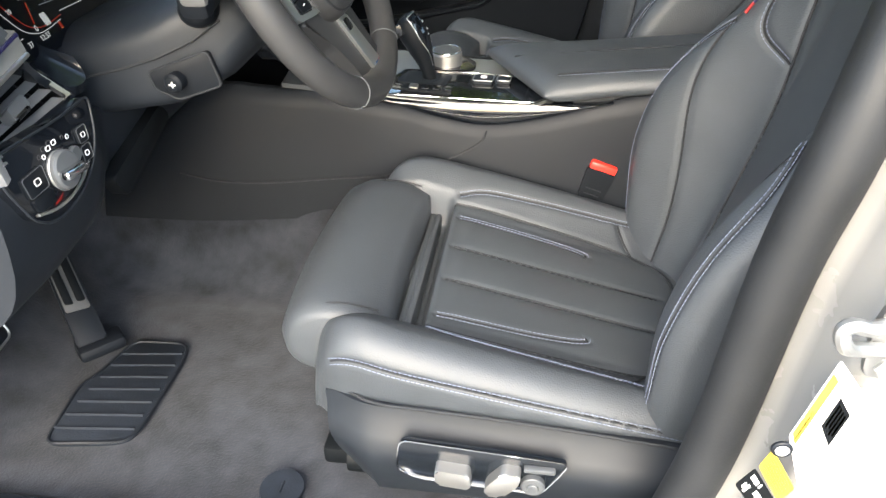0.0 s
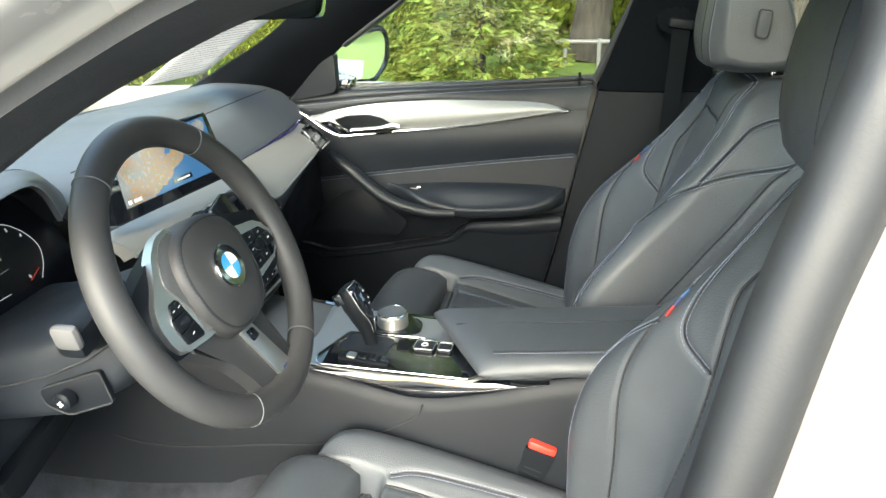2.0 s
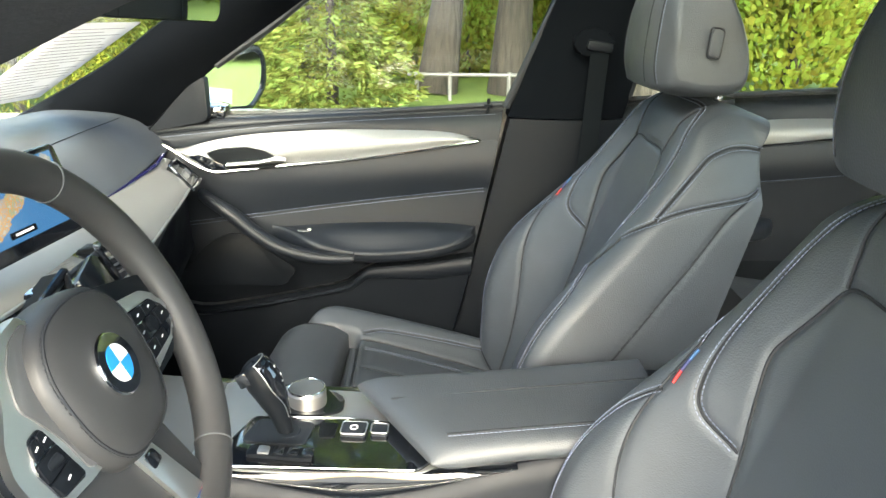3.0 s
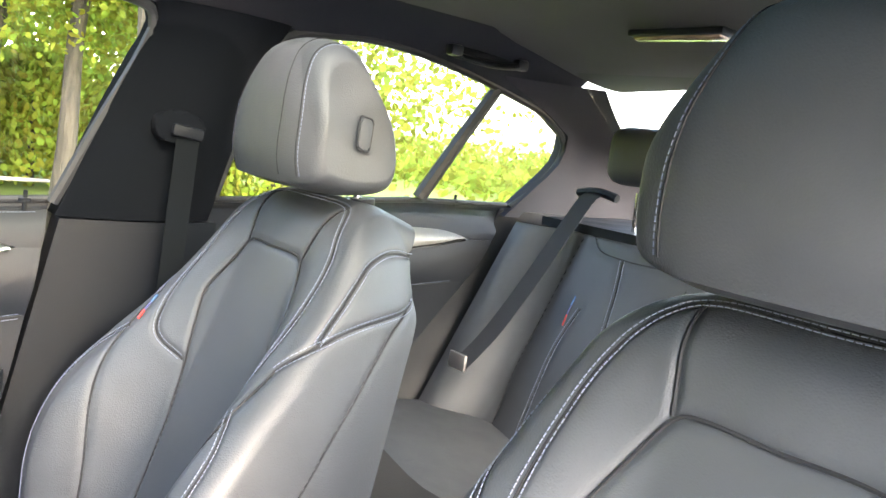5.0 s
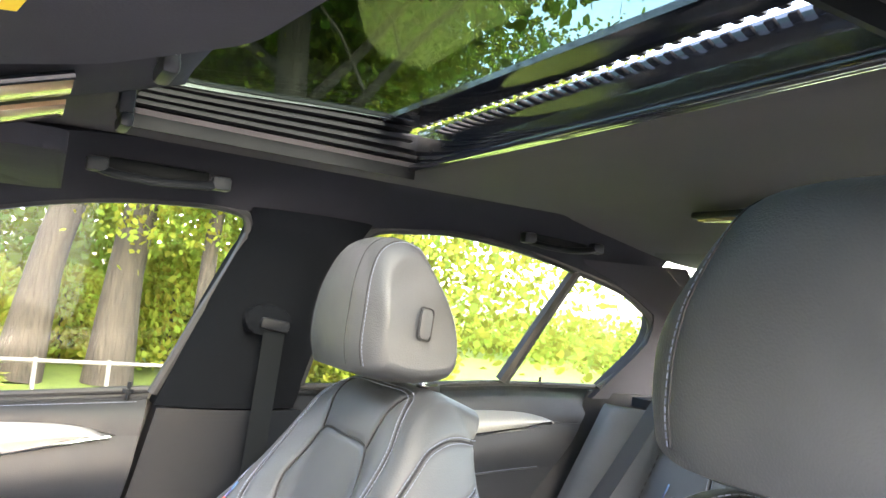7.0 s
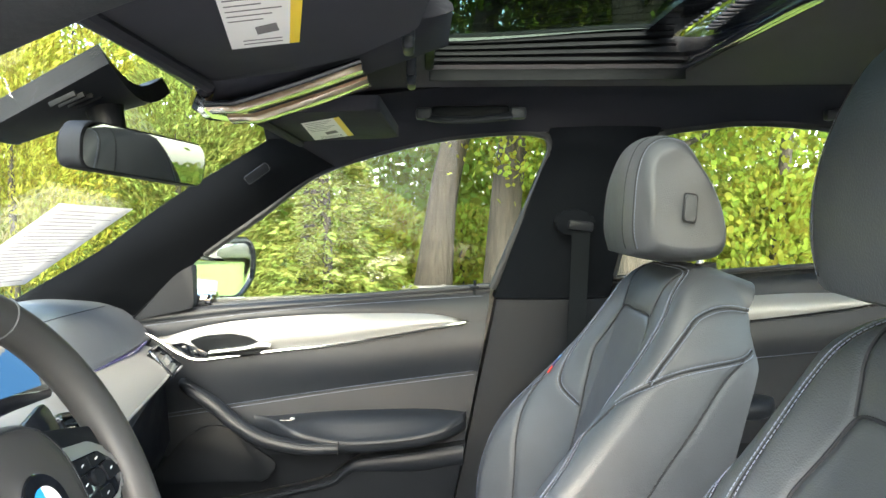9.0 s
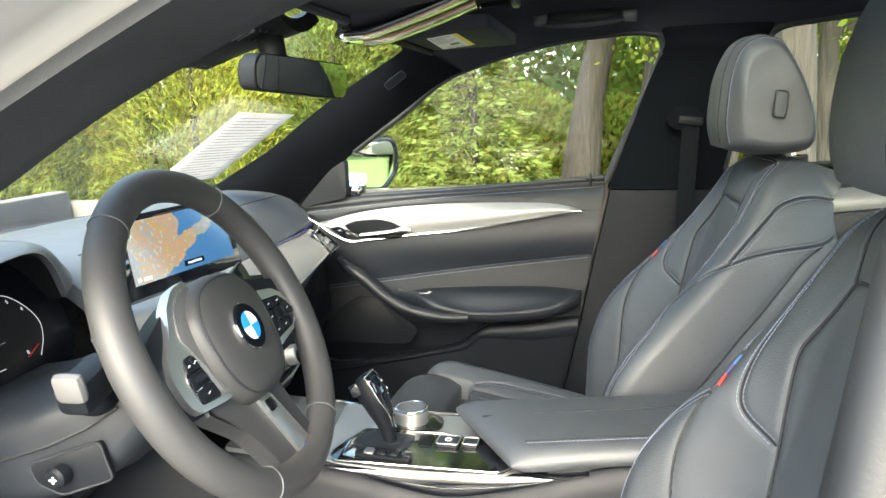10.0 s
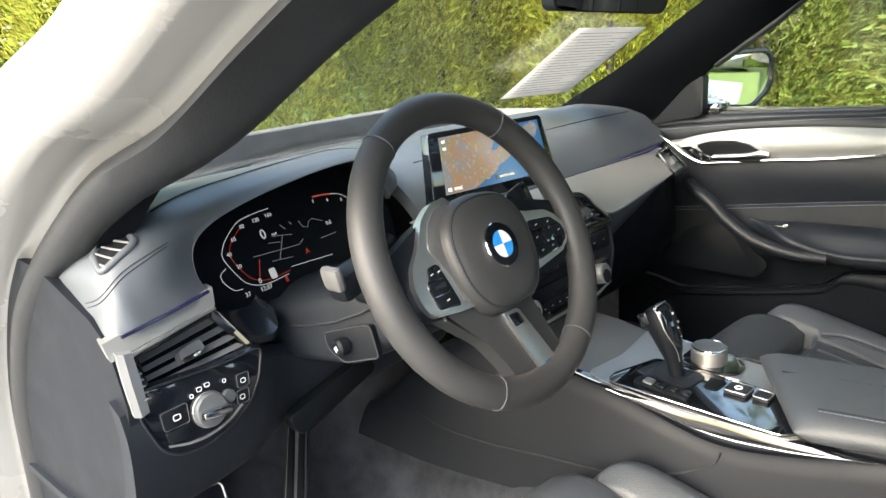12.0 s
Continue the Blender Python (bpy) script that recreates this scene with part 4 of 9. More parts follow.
rear_edge = knots((0.30, 0.30), (0.36, 0.325), (0.50, 0.373), (0.64, 0.406), (0.825, 0.444), (1.0, 0.474), (1.06, 0.484))
L_sill = knots((-0.40, 0.940), (-0.16, 0.972), (0.17, 0.990), (0.47, 1.011), (0.6, 1.02))
L_fold = knots((-0.40, 0.922), (-0.3, 0.936), (0.07, 0.972), (0.47, 0.993), (0.6, 1.0))
L_tt = knots((-0.40, 0.95), (-0.307, 0.940), (-0.267, 0.931), (-0.240, 0.918), (-0.217, 0.913), (-0.154, 0.929), (-0.073, 0.943), (0.023, 0.951), (0.134, 0.956), (0.30, 0.955), (0.36, 0.951), (0.395, 0.944), (0.418, 0.9355), (0.5, 0.9345))
L_tb = knots((-0.40, 0.949), (-0.307, 0.939), (-0.267, 0.930), (-0.228, 0.910), (-0.189, 0.883), (-0.146, 0.865), (-0.101, 0.868), (-0.044, 0.874), (0.009, 0.880), (0.132, 0.891), (0.261, 0.909), (0.418, 0.934), (0.5, 0.934))
L_seam = knots((-0.40, 0.715), (-0.3, 0.733), (-0.072, 0.764), (0.193, 0.799), (0.437, 0.827), (0.5, 0.834))
L_mid = lambda x: 0.655
L_pock = knots((-0.40, 0.57), (-0.275, 0.556), (-0.202, 0.540), (-0.097, 0.555), (0.016, 0.577), (0.126, 0.604), (0.159, 0.630), (0.184, 0.650), (0.306, 0.665), (0.413, 0.681), (0.5, 0.69))
L_low = lambda x: 0.36
OFF = (0, 0.03, 0)
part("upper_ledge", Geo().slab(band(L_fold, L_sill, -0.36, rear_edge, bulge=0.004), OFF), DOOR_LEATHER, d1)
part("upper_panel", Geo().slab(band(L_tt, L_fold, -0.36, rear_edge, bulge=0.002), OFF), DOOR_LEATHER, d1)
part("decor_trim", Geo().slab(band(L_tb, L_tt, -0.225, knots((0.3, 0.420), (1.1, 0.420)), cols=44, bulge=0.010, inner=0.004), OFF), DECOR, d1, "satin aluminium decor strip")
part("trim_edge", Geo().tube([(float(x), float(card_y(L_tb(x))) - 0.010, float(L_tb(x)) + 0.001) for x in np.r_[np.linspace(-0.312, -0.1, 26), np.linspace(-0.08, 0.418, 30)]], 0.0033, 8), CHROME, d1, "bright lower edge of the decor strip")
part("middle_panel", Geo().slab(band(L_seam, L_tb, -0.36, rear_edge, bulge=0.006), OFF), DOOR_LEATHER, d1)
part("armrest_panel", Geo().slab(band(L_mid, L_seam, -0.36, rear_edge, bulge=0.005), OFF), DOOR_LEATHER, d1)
part("lower_panel", Geo().slab(band(L_low, L_pock, -0.36, rear_edge, bulge=0.004, inner=0.034), OFF), HARD, d1, "black plastic map pocket wall")
part("pocket_back", Geo().slab(band(L_pock, L_mid, -0.36, rear_edge, n=6, inner=-0.012), OFF), HARD, d1)
lip = []
for x in np.linspace(-0.36, 0.41, 44):
    z, hang = float(L_pock(x)), 0.012 + 0.034 * float(smooth((x - 0.05) / 0.3))
    y = float(card_y(z)) - 0.034
    lip.append([(float(x), y + 0.022, z - 0.004), (float(x), y + 0.010, z + 0.001), (float(x), y, z - 0.002), (float(x), y - 0.005, z - 0.35 * hang), (float(x), y - 0.002, z - 0.8 * hang), (float(x), y + 0.008, z - hang)])
part("pocket_lip", Geo().slab(lip, (0, 0.004, -0.003)), SOFT, d1, "rolled upper edge of the map pocket", 60)
# fold line and double seam
st = Geo()
for l, dz in ((L_seam, 0.004), (L_seam, -0.004)):
    dashes(st, [(x, float(card_y(l(x) + dz)) - 0.0008, float(l(x)) + dz) for x in np.linspace(-0.30, 0.437, 60)])
dashes(st, [(x, float(card_y(L_fold(x) - 0.004)) - 0.001, float(L_fold(x)) - 0.004) for x in np.linspace(-0.30, 0.46, 60)])
part("stitching", st, THREAD, d1, kind="stuff")
part("seam", ribbon([(x, float(L_seam(x))) for x in np.linspace(-0.34, 0.44, 30)], 0.0002, 0.0016), SEAMDARK, d1)
part("ledge_seam", ribbon([(x, float(L_fold(x))) for x in np.linspace(-0.34, 0.465, 30)], 0.0002, 0.0016), SEAMDARK, d1)
# arm rest: a wide padded shelf, and the pull handle that slopes down into it
shelf_z = knots((-0.10, 0.738), (0.0, 0.740), (0.118, 0.747), (0.28, 0.750), (0.36, 0.748), (0.42, 0.742))
edge_z = knots((-0.10, 0.745), (0.0, 0.738), (0.072, 0.722), (0.159, 0.705), (0.246, 0.706), (0.324, 0.715), (0.38, 0.729), (0.42, 0.742))
rings = []
for x in np.r_[np.linspace(-0.03, 0.38, 24), 0.395, 0.407, 0.415, 0.419]:
    e = min(1.0, max(0.0, (x - 0.33) / 0.090))
    s = math.sqrt(max(0.03, 1 - e ** 2.6)) * (0.30 + 0.70 * float(smooth((x + 0.03) / 0.11)))
    zs, ze = float(shelf_z(x)), float(edge_z(x))
    prof = [(0.722, zs + 0.002), (0.705, zs + 0.001), (0.680, zs - 0.25 * (zs - ze)), (0.657, ze + 0.004), (0.647, ze - 0.004), (0.646, ze - 0.014), (0.654, ze - 0.027), (0.680, ze - 0.036), (0.722, ze - 0.038)]
    rings.append([(float(x), 0.722 + (py - 0.722) * s, pz) for py, pz in [tuple(q) for q in spl(prof, 3)]])
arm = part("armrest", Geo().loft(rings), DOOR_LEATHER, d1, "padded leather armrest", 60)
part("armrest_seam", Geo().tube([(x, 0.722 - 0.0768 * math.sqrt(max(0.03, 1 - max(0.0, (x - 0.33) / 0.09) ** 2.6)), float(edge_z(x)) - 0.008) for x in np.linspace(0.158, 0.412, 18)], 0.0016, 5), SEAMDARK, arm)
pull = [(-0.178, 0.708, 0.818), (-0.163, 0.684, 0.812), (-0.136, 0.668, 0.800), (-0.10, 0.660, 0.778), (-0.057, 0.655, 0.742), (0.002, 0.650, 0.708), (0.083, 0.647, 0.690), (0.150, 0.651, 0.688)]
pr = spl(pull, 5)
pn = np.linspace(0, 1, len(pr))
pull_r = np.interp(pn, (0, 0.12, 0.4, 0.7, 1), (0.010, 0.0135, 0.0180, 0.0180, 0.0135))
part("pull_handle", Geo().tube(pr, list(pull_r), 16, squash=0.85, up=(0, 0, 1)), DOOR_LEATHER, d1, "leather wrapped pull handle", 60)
part("handle_seam", Geo().tube([(p[0], p[1] - 0.75 * r, p[2] + 0.70 * r) for p, r in list(zip(pr, pull_r))[5:]], 0.0013, 5), SEAMDARK, d1)
part("handle_joint", Geo().tube([(0.1515 + 0.004 * math.sin(a) * 0.3, 0.651 - 0.0118 * math.cos(a), 0.688 + 0.0136 * math.sin(a)) for a in np.linspace(0, 2 * math.pi, 17)[:-1]], 0.0016, 5, close=True), SEAMDARK, d1)
sw = part("switch_plate", Geo().box((0.046, 0.690, 0.7365), (0.040, 0.018, 0.005), 0.002), PIANO, d1)
part("window_switch", Geo().box((0.053, 0.690, 0.7395), (0.010, 0.008, 0.004), 0.0015), SILVER, sw, "silver window switch")
# opener lever across its dark recess, lock keys in front of it
on_trim = lambda d0: (lambda u, v, d: (u, float(card_y(v)) - d0 - d, v))
rec = part("handle_recess", Geo().prism(rounded([(-0.158, 0.906), (-0.125, 0.916), (-0.070, 0.920), (-0.036, 0.913), (0.008, 0.890), (-0.02, 0.877), (-0.118, 0.874)], 0.006), 0, 0.0035, on_trim(0.0125), 0.001), DARK, d1)
part("recess_rim", Geo().tube([(u, float(card_y(v)) - 0.0150, v) for u, v in rounded([(-0.160, 0.907), (-0.126, 0.918), (-0.070, 0.922), (-0.034, 0.915), (0.012, 0.889)], 0.006)], 0.0016, 6), SATIN, d1)
lever = []
for s in np.linspace(0, 1, 14):
    x0, z0 = -0.117 + 0.126 * s, 0.8795 + 0.0118 * s
    hgt = 0.0085 + 0.005 * float(smooth((s - 0.55) / 0.3)) - 0.006 * float(smooth((s - 0.86) / 0.14))
    lever.append([(x0 + 0.004 * q, 0.6845 - 0.006 * math.sin(math.pi * (0.15 + 0.75 * q)), z0 + hgt * q) for q in np.linspace(0, 1, 6)])
part("opener", Geo().slab(lever, (0, 0.006, 0)), SILVER, d1, "chrome door opener")
lk = part("lock_plate", Geo().prism(rounded([(-0.196, 0.899), (-0.172, 0.904), (-0.122, 0.884), (-0.119, 0.872), (-0.152, 0.873)], 0.004), 0, 0.005, on_trim(0.0120), 0.0015), PIANO, d1)
for u, v in ((-0.170, 0.892), (-0.147, 0.883)):
    part("lock_key", Geo().prism(rounded([(u - 0.008, v + 0.002), (u + 0.004, v + 0.006), (u + 0.009, v - 0.003), (u - 0.003, v - 0.006)], 0.002), 0, 0.003, on_trim(0.0165), 0.0008), GLOSS_DARK, lk)
part("lock_pin", Geo().tube([(0.440, 0.728, 0.99), (0.441, 0.727, 1.022)], 0.0032, 10).disc((0.440, 0.728, 1.004), (0, 0, 1), 0.010, 0.006), HARD, d1)
part("speaker_cover", Geo().prism(rounded([(-0.30, 0.600), (-0.235, 0.628), (-0.215, 0.657), (-0.177, 0.700), (-0.132, 0.724), (-0.090, 0.724), (-0.051, 0.690), (0.02, 0.640), (-0.01, 0.600)], 0.018), 0, 0.004, lambda u, v, d: (u, 0.708 - d, v), 0.002), HARD, d1)
# mirror triangle in the window corner
tri = [(-0.285, 0.948), (-0.150, 0.974), (-0.150, 1.066), (-0.185, 1.045)]
part("mirror_triangle", Geo().prism(rounded(tri, 0.01), 0, 0.03, lambda u, v, d: (u, 0.732 - d, v), 0.004), TRIM_BLACK, d1, "black triangle behind the door mirror")

d2 = thing("door_2", (1.1, 0.74, 0.38), "rear passenger door, black leather with satin aluminium trim", "door", kind="structure")
r2 = knots((0.30, 1.0), (0.50, 1.08), (0.70, 1.20), (0.85, 1.33), (1.0, 1.45), (1.06, 1.46))
S2 = lambda x: sill_z(x)
F2 = lambda x: sill_z(x) - 0.018
T2 = knots((0.7, 0.958), (0.9, 0.972), (1.1, 0.984), (1.25, 0.983), (1.32, 0.972), (1.36, 0.962), (1.5, 0.96))
B2 = knots((0.7, 0.90), (0.9, 0.915), (1.1, 0.932), (1.25, 0.948), (1.335, 0.960), (1.5, 0.9595))
M2 = knots((0.7, 0.82), (1.0, 0.842), (1.3, 0.865), (1.5, 0.87))
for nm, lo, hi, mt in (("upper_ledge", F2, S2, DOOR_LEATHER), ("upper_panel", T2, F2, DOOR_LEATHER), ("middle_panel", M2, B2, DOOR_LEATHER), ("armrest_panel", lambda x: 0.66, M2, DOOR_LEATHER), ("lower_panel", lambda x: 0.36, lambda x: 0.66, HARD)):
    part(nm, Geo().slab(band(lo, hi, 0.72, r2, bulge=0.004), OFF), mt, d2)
part("decor_trim", Geo().slab(band(B2, T2, 0.74, knots((0.3, 1.335), (1.1, 1.335)), bulge=0.008, inner=0.003), OFF), DECOR, d2, "satin aluminium decor strip")
part("trim_edge", ribbon([(x, float(B2(x)) + 0.003) for x in np.linspace(0.76, 1.33, 24)], 0.009, 0.0035), CHROME, d2)
part("seam", ribbon([(x, float(M2(x))) for x in np.linspace(0.76, 1.30, 24)], 0.0002, 0.0015), SEAMDARK, d2)
st = Geo()
dashes(st, [(x, float(card_y(M2(x) + 0.004)) - 0.0008, float(M2(x)) + 0.004) for x in np.linspace(0.76, 1.30, 40)])
part("stitching", st, THREAD, d2, kind="stuff")
rings = []
for x in np.r_[0.76, np.linspace(0.80, 1.02, 6), 1.05, 1.07, 1.08]:
    s = math.sqrt(max(0.03, 1 - max(0.0, (x - 1.0) / 0.082) ** 2))
    prof = [(0.716, 0.772), (0.67, 0.774), (0.64, 0.765), (0.635, 0.745), (0.65, 0.728), (0.716, 0.715)]
    rings.append([(float(x), 0.716 + (py - 0.716) * s, 0.745 + (pz - 0.745) * (0.5 + 0.5 * s)) for py, pz in [tuple(q) for q in spl(prof, 3)]])
part("armrest", Geo().loft(rings), DOOR_LEATHER, d2, "padded leather armrest", 60)
part("lock_pin", Geo().tube([(1.30, 0.727, 1.035), (1.301, 0.726, 1.062)], 0.0032, 10).disc((1.30, 0.727, 1.044), (0, 0, 1), 0.010, 0.005), HARD, d2)

# door mirror outside the passenger window
dm = thing("door_mirror", (-0.16, 0.80, 0.985), "white car door mirror with a black back edge", "mirror")
MO = rounded([(-0.100, -0.050), (0.040, -0.064), (0.098, -0.020), (0.100, 0.040), (0.078, 0.062), (-0.090, 0.060), (-0.110, 0.01)], 0.022, 5)
MX = lambda u, v, d: (-0.120 - d + 0.42 * u, 0.832 + 0.84 * u, 1.042 + v)
rings = []
for d, k in ((0.0, 1.02), (0.004, 1.08), (0.02, 1.10), (0.06, 1.02), (0.11, 0.78), (0.135, 0.42)):
    rings.append([MX(u * k, v * k, d) for u, v in MO])
part("housing", Geo().loft(rings), PIANO, dm, "gloss black mirror shell", 60)
part("mirror_glass", Geo().prism(MO, 0, 0.004, lambda u, v, d: MX(u, v, -d), 0.001), MIRROR, dm)
part("glass_rim", Geo().tube([MX(u * 1.06, v * 1.08, -0.001) for u, v in MO], 0.0085, 8, close=True), GLOSS_DARK, dm)
part("foot", Geo().box((-0.15, 0.765, 0.985), (0.06, 0.07, 0.03), 0.01), PIANO, dm)

# ---- driver's door opening: rubber seal and white body frame ----
OPEN = [(-0.40, -0.735, 0.345), (-0.455, -0.710, 0.41), (-0.485, -0.695, 0.52), (-0.488, -0.695, 0.60), (-0.470, -0.695, 0.740), (-0.406, -0.695, 0.858), (-0.338, -0.693, 0.929), (-0.252, -0.684, 0.996), (-0.162, -0.674, 1.052), (-0.034, -0.662, 1.100), (0.078, -0.650, 1.163), (0.16, -0.642, 1.207), (0.235, -0.634, 1.243), (0.34, -0.622, 1.280), (0.46, -0.612, 1.306), (0.56, -0.608, 1.316), (0.602, -0.612, 1.298), (0.611, -0.625, 1.260), (0.590, -0.645, 1.180), (0.565, -0.662, 1.10), (0.542, -0.680, 1.0), (0.520, -0.695, 0.90), (0.502, -0.695, 0.80), (0.485, -0.695, 0.62), (0.468, -0.695, 0.515), (0.435, -0.705, 0.41), (0.38, -0.735, 0.345)]
oc = spl(OPEN + [OPEN[0]], 5)[:-1]
centre = np.array((0.06, -0.68, 0.82))
# the seal's inner lip leans into the cabin along the windscreen pillar
lean = {8: (0, 0.010, 0.004), 9: (0, 0.028, 0.012), 10: (0, 0.050, 0.025), 11: (0, 0.052, 0.023), 12: (0, 0.051, 0.019), 13: (0, 0.045, 0.010), 14: (0, 0.03, 0.002)}
lip_in = spl([lean.get(i % len(OPEN), (0, 0, 0)) for i in range(len(OPEN) + 1)], 5)[:-1]


def frame_ring(dist, dy):
    """The opening's outline moved outward in its plane by dist and out of the car by dy."""
    out = []
    for i, p in enumerate(oc):
        d = oc[(i + 1) % len(oc)] - oc[i - 1]
        n = np.array((d[2], 0, -d[0]))
        n /= np.linalg.norm(n)
        if n @ (p - centre) < 0:
            n = -n
        q = p + n * dist + lip_in[i] * (1 - min(1.0, max(0.0, dist / 0.03)))
        out.append((q[0], q[1] - dy, q[2]))
    return out


seal = Geo()
prof = [(0.002, -0.02), (-0.004, -0.004), (0.0, 0.012), (0.012, 0.022), (0.030, 0.021), (0.044, 0.010), (0.048, -0.004)]
seal.grid([frame_ring(a, b) for a, b in prof], wrap=True)
tagged(part("door_seal", seal, SEAL, None, "black rubber seal round the open driver's doorway", 60), category="door seal", kind="structure")
jamb = Geo()
prof = [(0.046, -0.004), (0.049, 0.004), (0.057, 0.008), (0.061, 0.020), (0.067, 0.050), (0.074, 0.064), (0.09, 0.070), (0.14, 0.074)]
jamb.grid([frame_ring(a, b) for a, b in prof], wrap=True)
tagged(part("door_frame", jamb, PAINT, None, "white painted steel frame of the driver's doorway", 50), category="door frame", kind="structure")
# the driver's own window pillar lining, just inside the seal
rows = [[(float(np.interp(z, (0.4, 0.62, 0.8, 1.0, 1.18, 1.3), (0.50, 0.552, 0.57, 0.61, 0.66, 0.68))) + 0.10 * t, float(-0.655 + 0.14 * smooth((z - 0.95) / 0.5)) + 0.03 * math.sin(math.pi * t), float(z)) for t in np.linspace(0, 1, 8)] for z in np.linspace(0.40, 1.32, 14)]
tagged(part("pillar_inner", Geo().slab(rows, (0, 0.02, 0)), SOFT, None, "black driver's side window pillar cover", 50), category="pillar trim", kind="structure")

# striker and warning labels on the white frame
def on_frame(u, v, d=0.0):
    """A spot on the door frame behind the driver: u rearwards, v up."""
    return Vector((u, -0.772 - d, v - 0.02))


sk = thing("door_striker", (0.55, -0.78, 0.82), "bright steel door striker bolted to the white frame", "striker")
part("base_plate", Geo().prism(rounded([(0.566, 0.782), (0.590, 0.790), (0.604, 0.83), (0.594, 0.875), (0.572, 0.868), (0.562, 0.83)], 0.012), 0, 0.006, lambda u, v, d: on_frame(u, v, d), 0.002), SATIN, sk)
part("loop", Geo().tube(spl([on_frame(0.586, 0.846, 0.006), on_frame(0.560, 0.836, 0.013), on_frame(0.542, 0.843, 0.020), on_frame(0.535, 0.839, 0.022), on_frame(0.540, 0.826, 0.022), on_frame(0.554, 0.818, 0.014), on_frame(0.588, 0.812, 0.006)], 4), 0.0058, 10), SATIN, sk)
part("bolt", Geo().disc(on_frame(0.580, 0.795, 0.006), (0, -1, 0), 0.009, 0.004, 6), SATIN, sk)

LB = lambda u, v, d=0.0: Vector((u, -0.7765 - d, v))


def label(name, quad, mat, lab, bands=()):
    t = thing(name, LB(*quad[0]), lab, "label")
    part("sticker", Geo().prism(rounded(quad, 0.003), 0, 0.0008, lambda u, v, d: LB(u, v, d), 0), mat, t)
    q = [Vector(p) for p in quad]
    at = lambda a, b: tuple((q[0] * (1 - a) + q[1] * a) * (1 - b) + (q[3] * (1 - a) + q[2] * a) * b)
    for nm, a0, a1, b0, b1, m_ in bands:
        part(nm, Geo().prism([at(a0, b0), at(a1, b0), at(a1, b1), at(a0, b1)], 0.0009, 0.0014, lambda u, v, d: LB(u, v, d), 0), m_, t)
    return t


GOLD = material("ochre print", (0.35, 0.27, 0.03), 0.5)
lines = [("text_bar", 0.36 + 0.07 * i, 0.385 + 0.07 * i, 0.10, 0.55 - 0.05 * (i % 2), INK) for i in range(2)] + [("text_bar", 0.14 + 0.13 * i, 0.165 + 0.13 * i, 0.62, 0.95 - 0.06 * (i % 3), INK) for i in range(7)]
lines += [("text_bar", 0.10, 0.95, b0, b0 + 0.008, INK) for b0 in (0.58, 0.70, 0.83)]
label("tyre_label", [(0.549, 0.779), (0.574, 0.746), (0.552, 0.636), (0.531, 0.697)], PAPER, "white tyre pressure label with an ochre band", [("ochre_band", 0.03, 0.24, 0.14, 0.93, GOLD), ("dark_patch", 0.52, 0.97, 0.20, 0.52, DARK)] + [("ochre_text", 0.58 + 0.09 * k, 0.64 + 0.09 * k, 0.24, 0.48 - 0.03 * (k % 2), GOLD) for k in range(4)] + lines)
label("warning_label", [(0.523, 0.680), (0.549, 0.636), (0.540, 0.617), (0.516, 0.659)], YELLOW, "bright yellow warning label", [("text_bar", 0.10, 0.85 - 0.08 * (k % 2), 0.14 + 0.11 * k, 0.17 + 0.11 * k, GOLD) for k in range(7)])
label("airbag_label", [(0.514, 0.656), (0.537, 0.619), (0.525, 0.600), (0.502, 0.634)], DARK, "small black symbol label", [("white_symbol", 0.10, 0.36, 0.14, 0.34, WHITE_MARK), ("white_symbol", 0.12, 0.18, 0.58, 0.82, WHITE_MARK), ("white_symbol", 0.22, 0.30, 0.52, 0.88, WHITE_MARK), ("white_symbol", 0.48, 0.74, 0.40, 0.62, WHITE_MARK), ("white_bar", 0.42, 0.47, 0.10, 0.30, WHITE_MARK)])
label("paint_label", [(0.566, 0.961), (0.577, 0.948), (0.569, 0.876), (0.558, 0.888)], GREY, "slim grey data label", [("text_bar", 0.3, 0.4, 0.1, 0.9, INK), ("text_bar", 0.6, 0.7, 0.1, 0.8, INK)])
plug = thing("frame_plug", LB(0.529, 0.682), "small grey plug in the white frame", "plug")
part("cap", Geo().disc(LB(0.529, 0.682), (0, -1, 0), 0.0085, 0.003), GREY, plug)
part("centre", Geo().disc(LB(0.529, 0.682, 0.003), (0, -1, 0), 0.0055, 0.001), WHITE_MARK, plug)

# white body sides outside the doors, and the rear wings
rows = [[(float(x), 0.800 + 0.045 * math.sin(math.pi * t) - 0.03 * t ** 3, 0.24 + 0.735 * t + 0.05 * (x + 0.6) / 2.2 * t) for x in np.linspace(-1.2, 2.1, 16)] for t in np.linspace(0, 1, 8)]
tagged(part("body_side", Geo().slab(rows, (0, 0.012, 0)), PAINT, None, "white painted steel side of the car"), category="car body", kind="structure")
rows = [[(float(x), -0.765 - 0.04 * math.sin(math.pi * t) + 0.03 * t ** 3, 0.24 + 0.76 * t) for x in np.linspace(0.66, 2.1, 10)] for t in np.linspace(0, 1, 8)]
tagged(part("body_side_rear", Geo().slab(rows, (0, -0.012, 0)), PAINT, None, "white painted rear side of the car"), category="car body", kind="structure")
hood = [[(-0.66 - 1.15 * s + 0.08 * q * q, YC + 0.78 * q, 0.985 - 0.16 * s - 0.07 * q * q - 0.06 * s * s) for q in np.linspace(-1, 1, 13)] for s in np.linspace(0, 1, 10)]
tagged(part("bonnet", Geo().slab(hood, (0, 0, -0.02)), PAINT, None, "white painted bonnet beyond the windscreen", 60), category="bonnet", kind="structure")
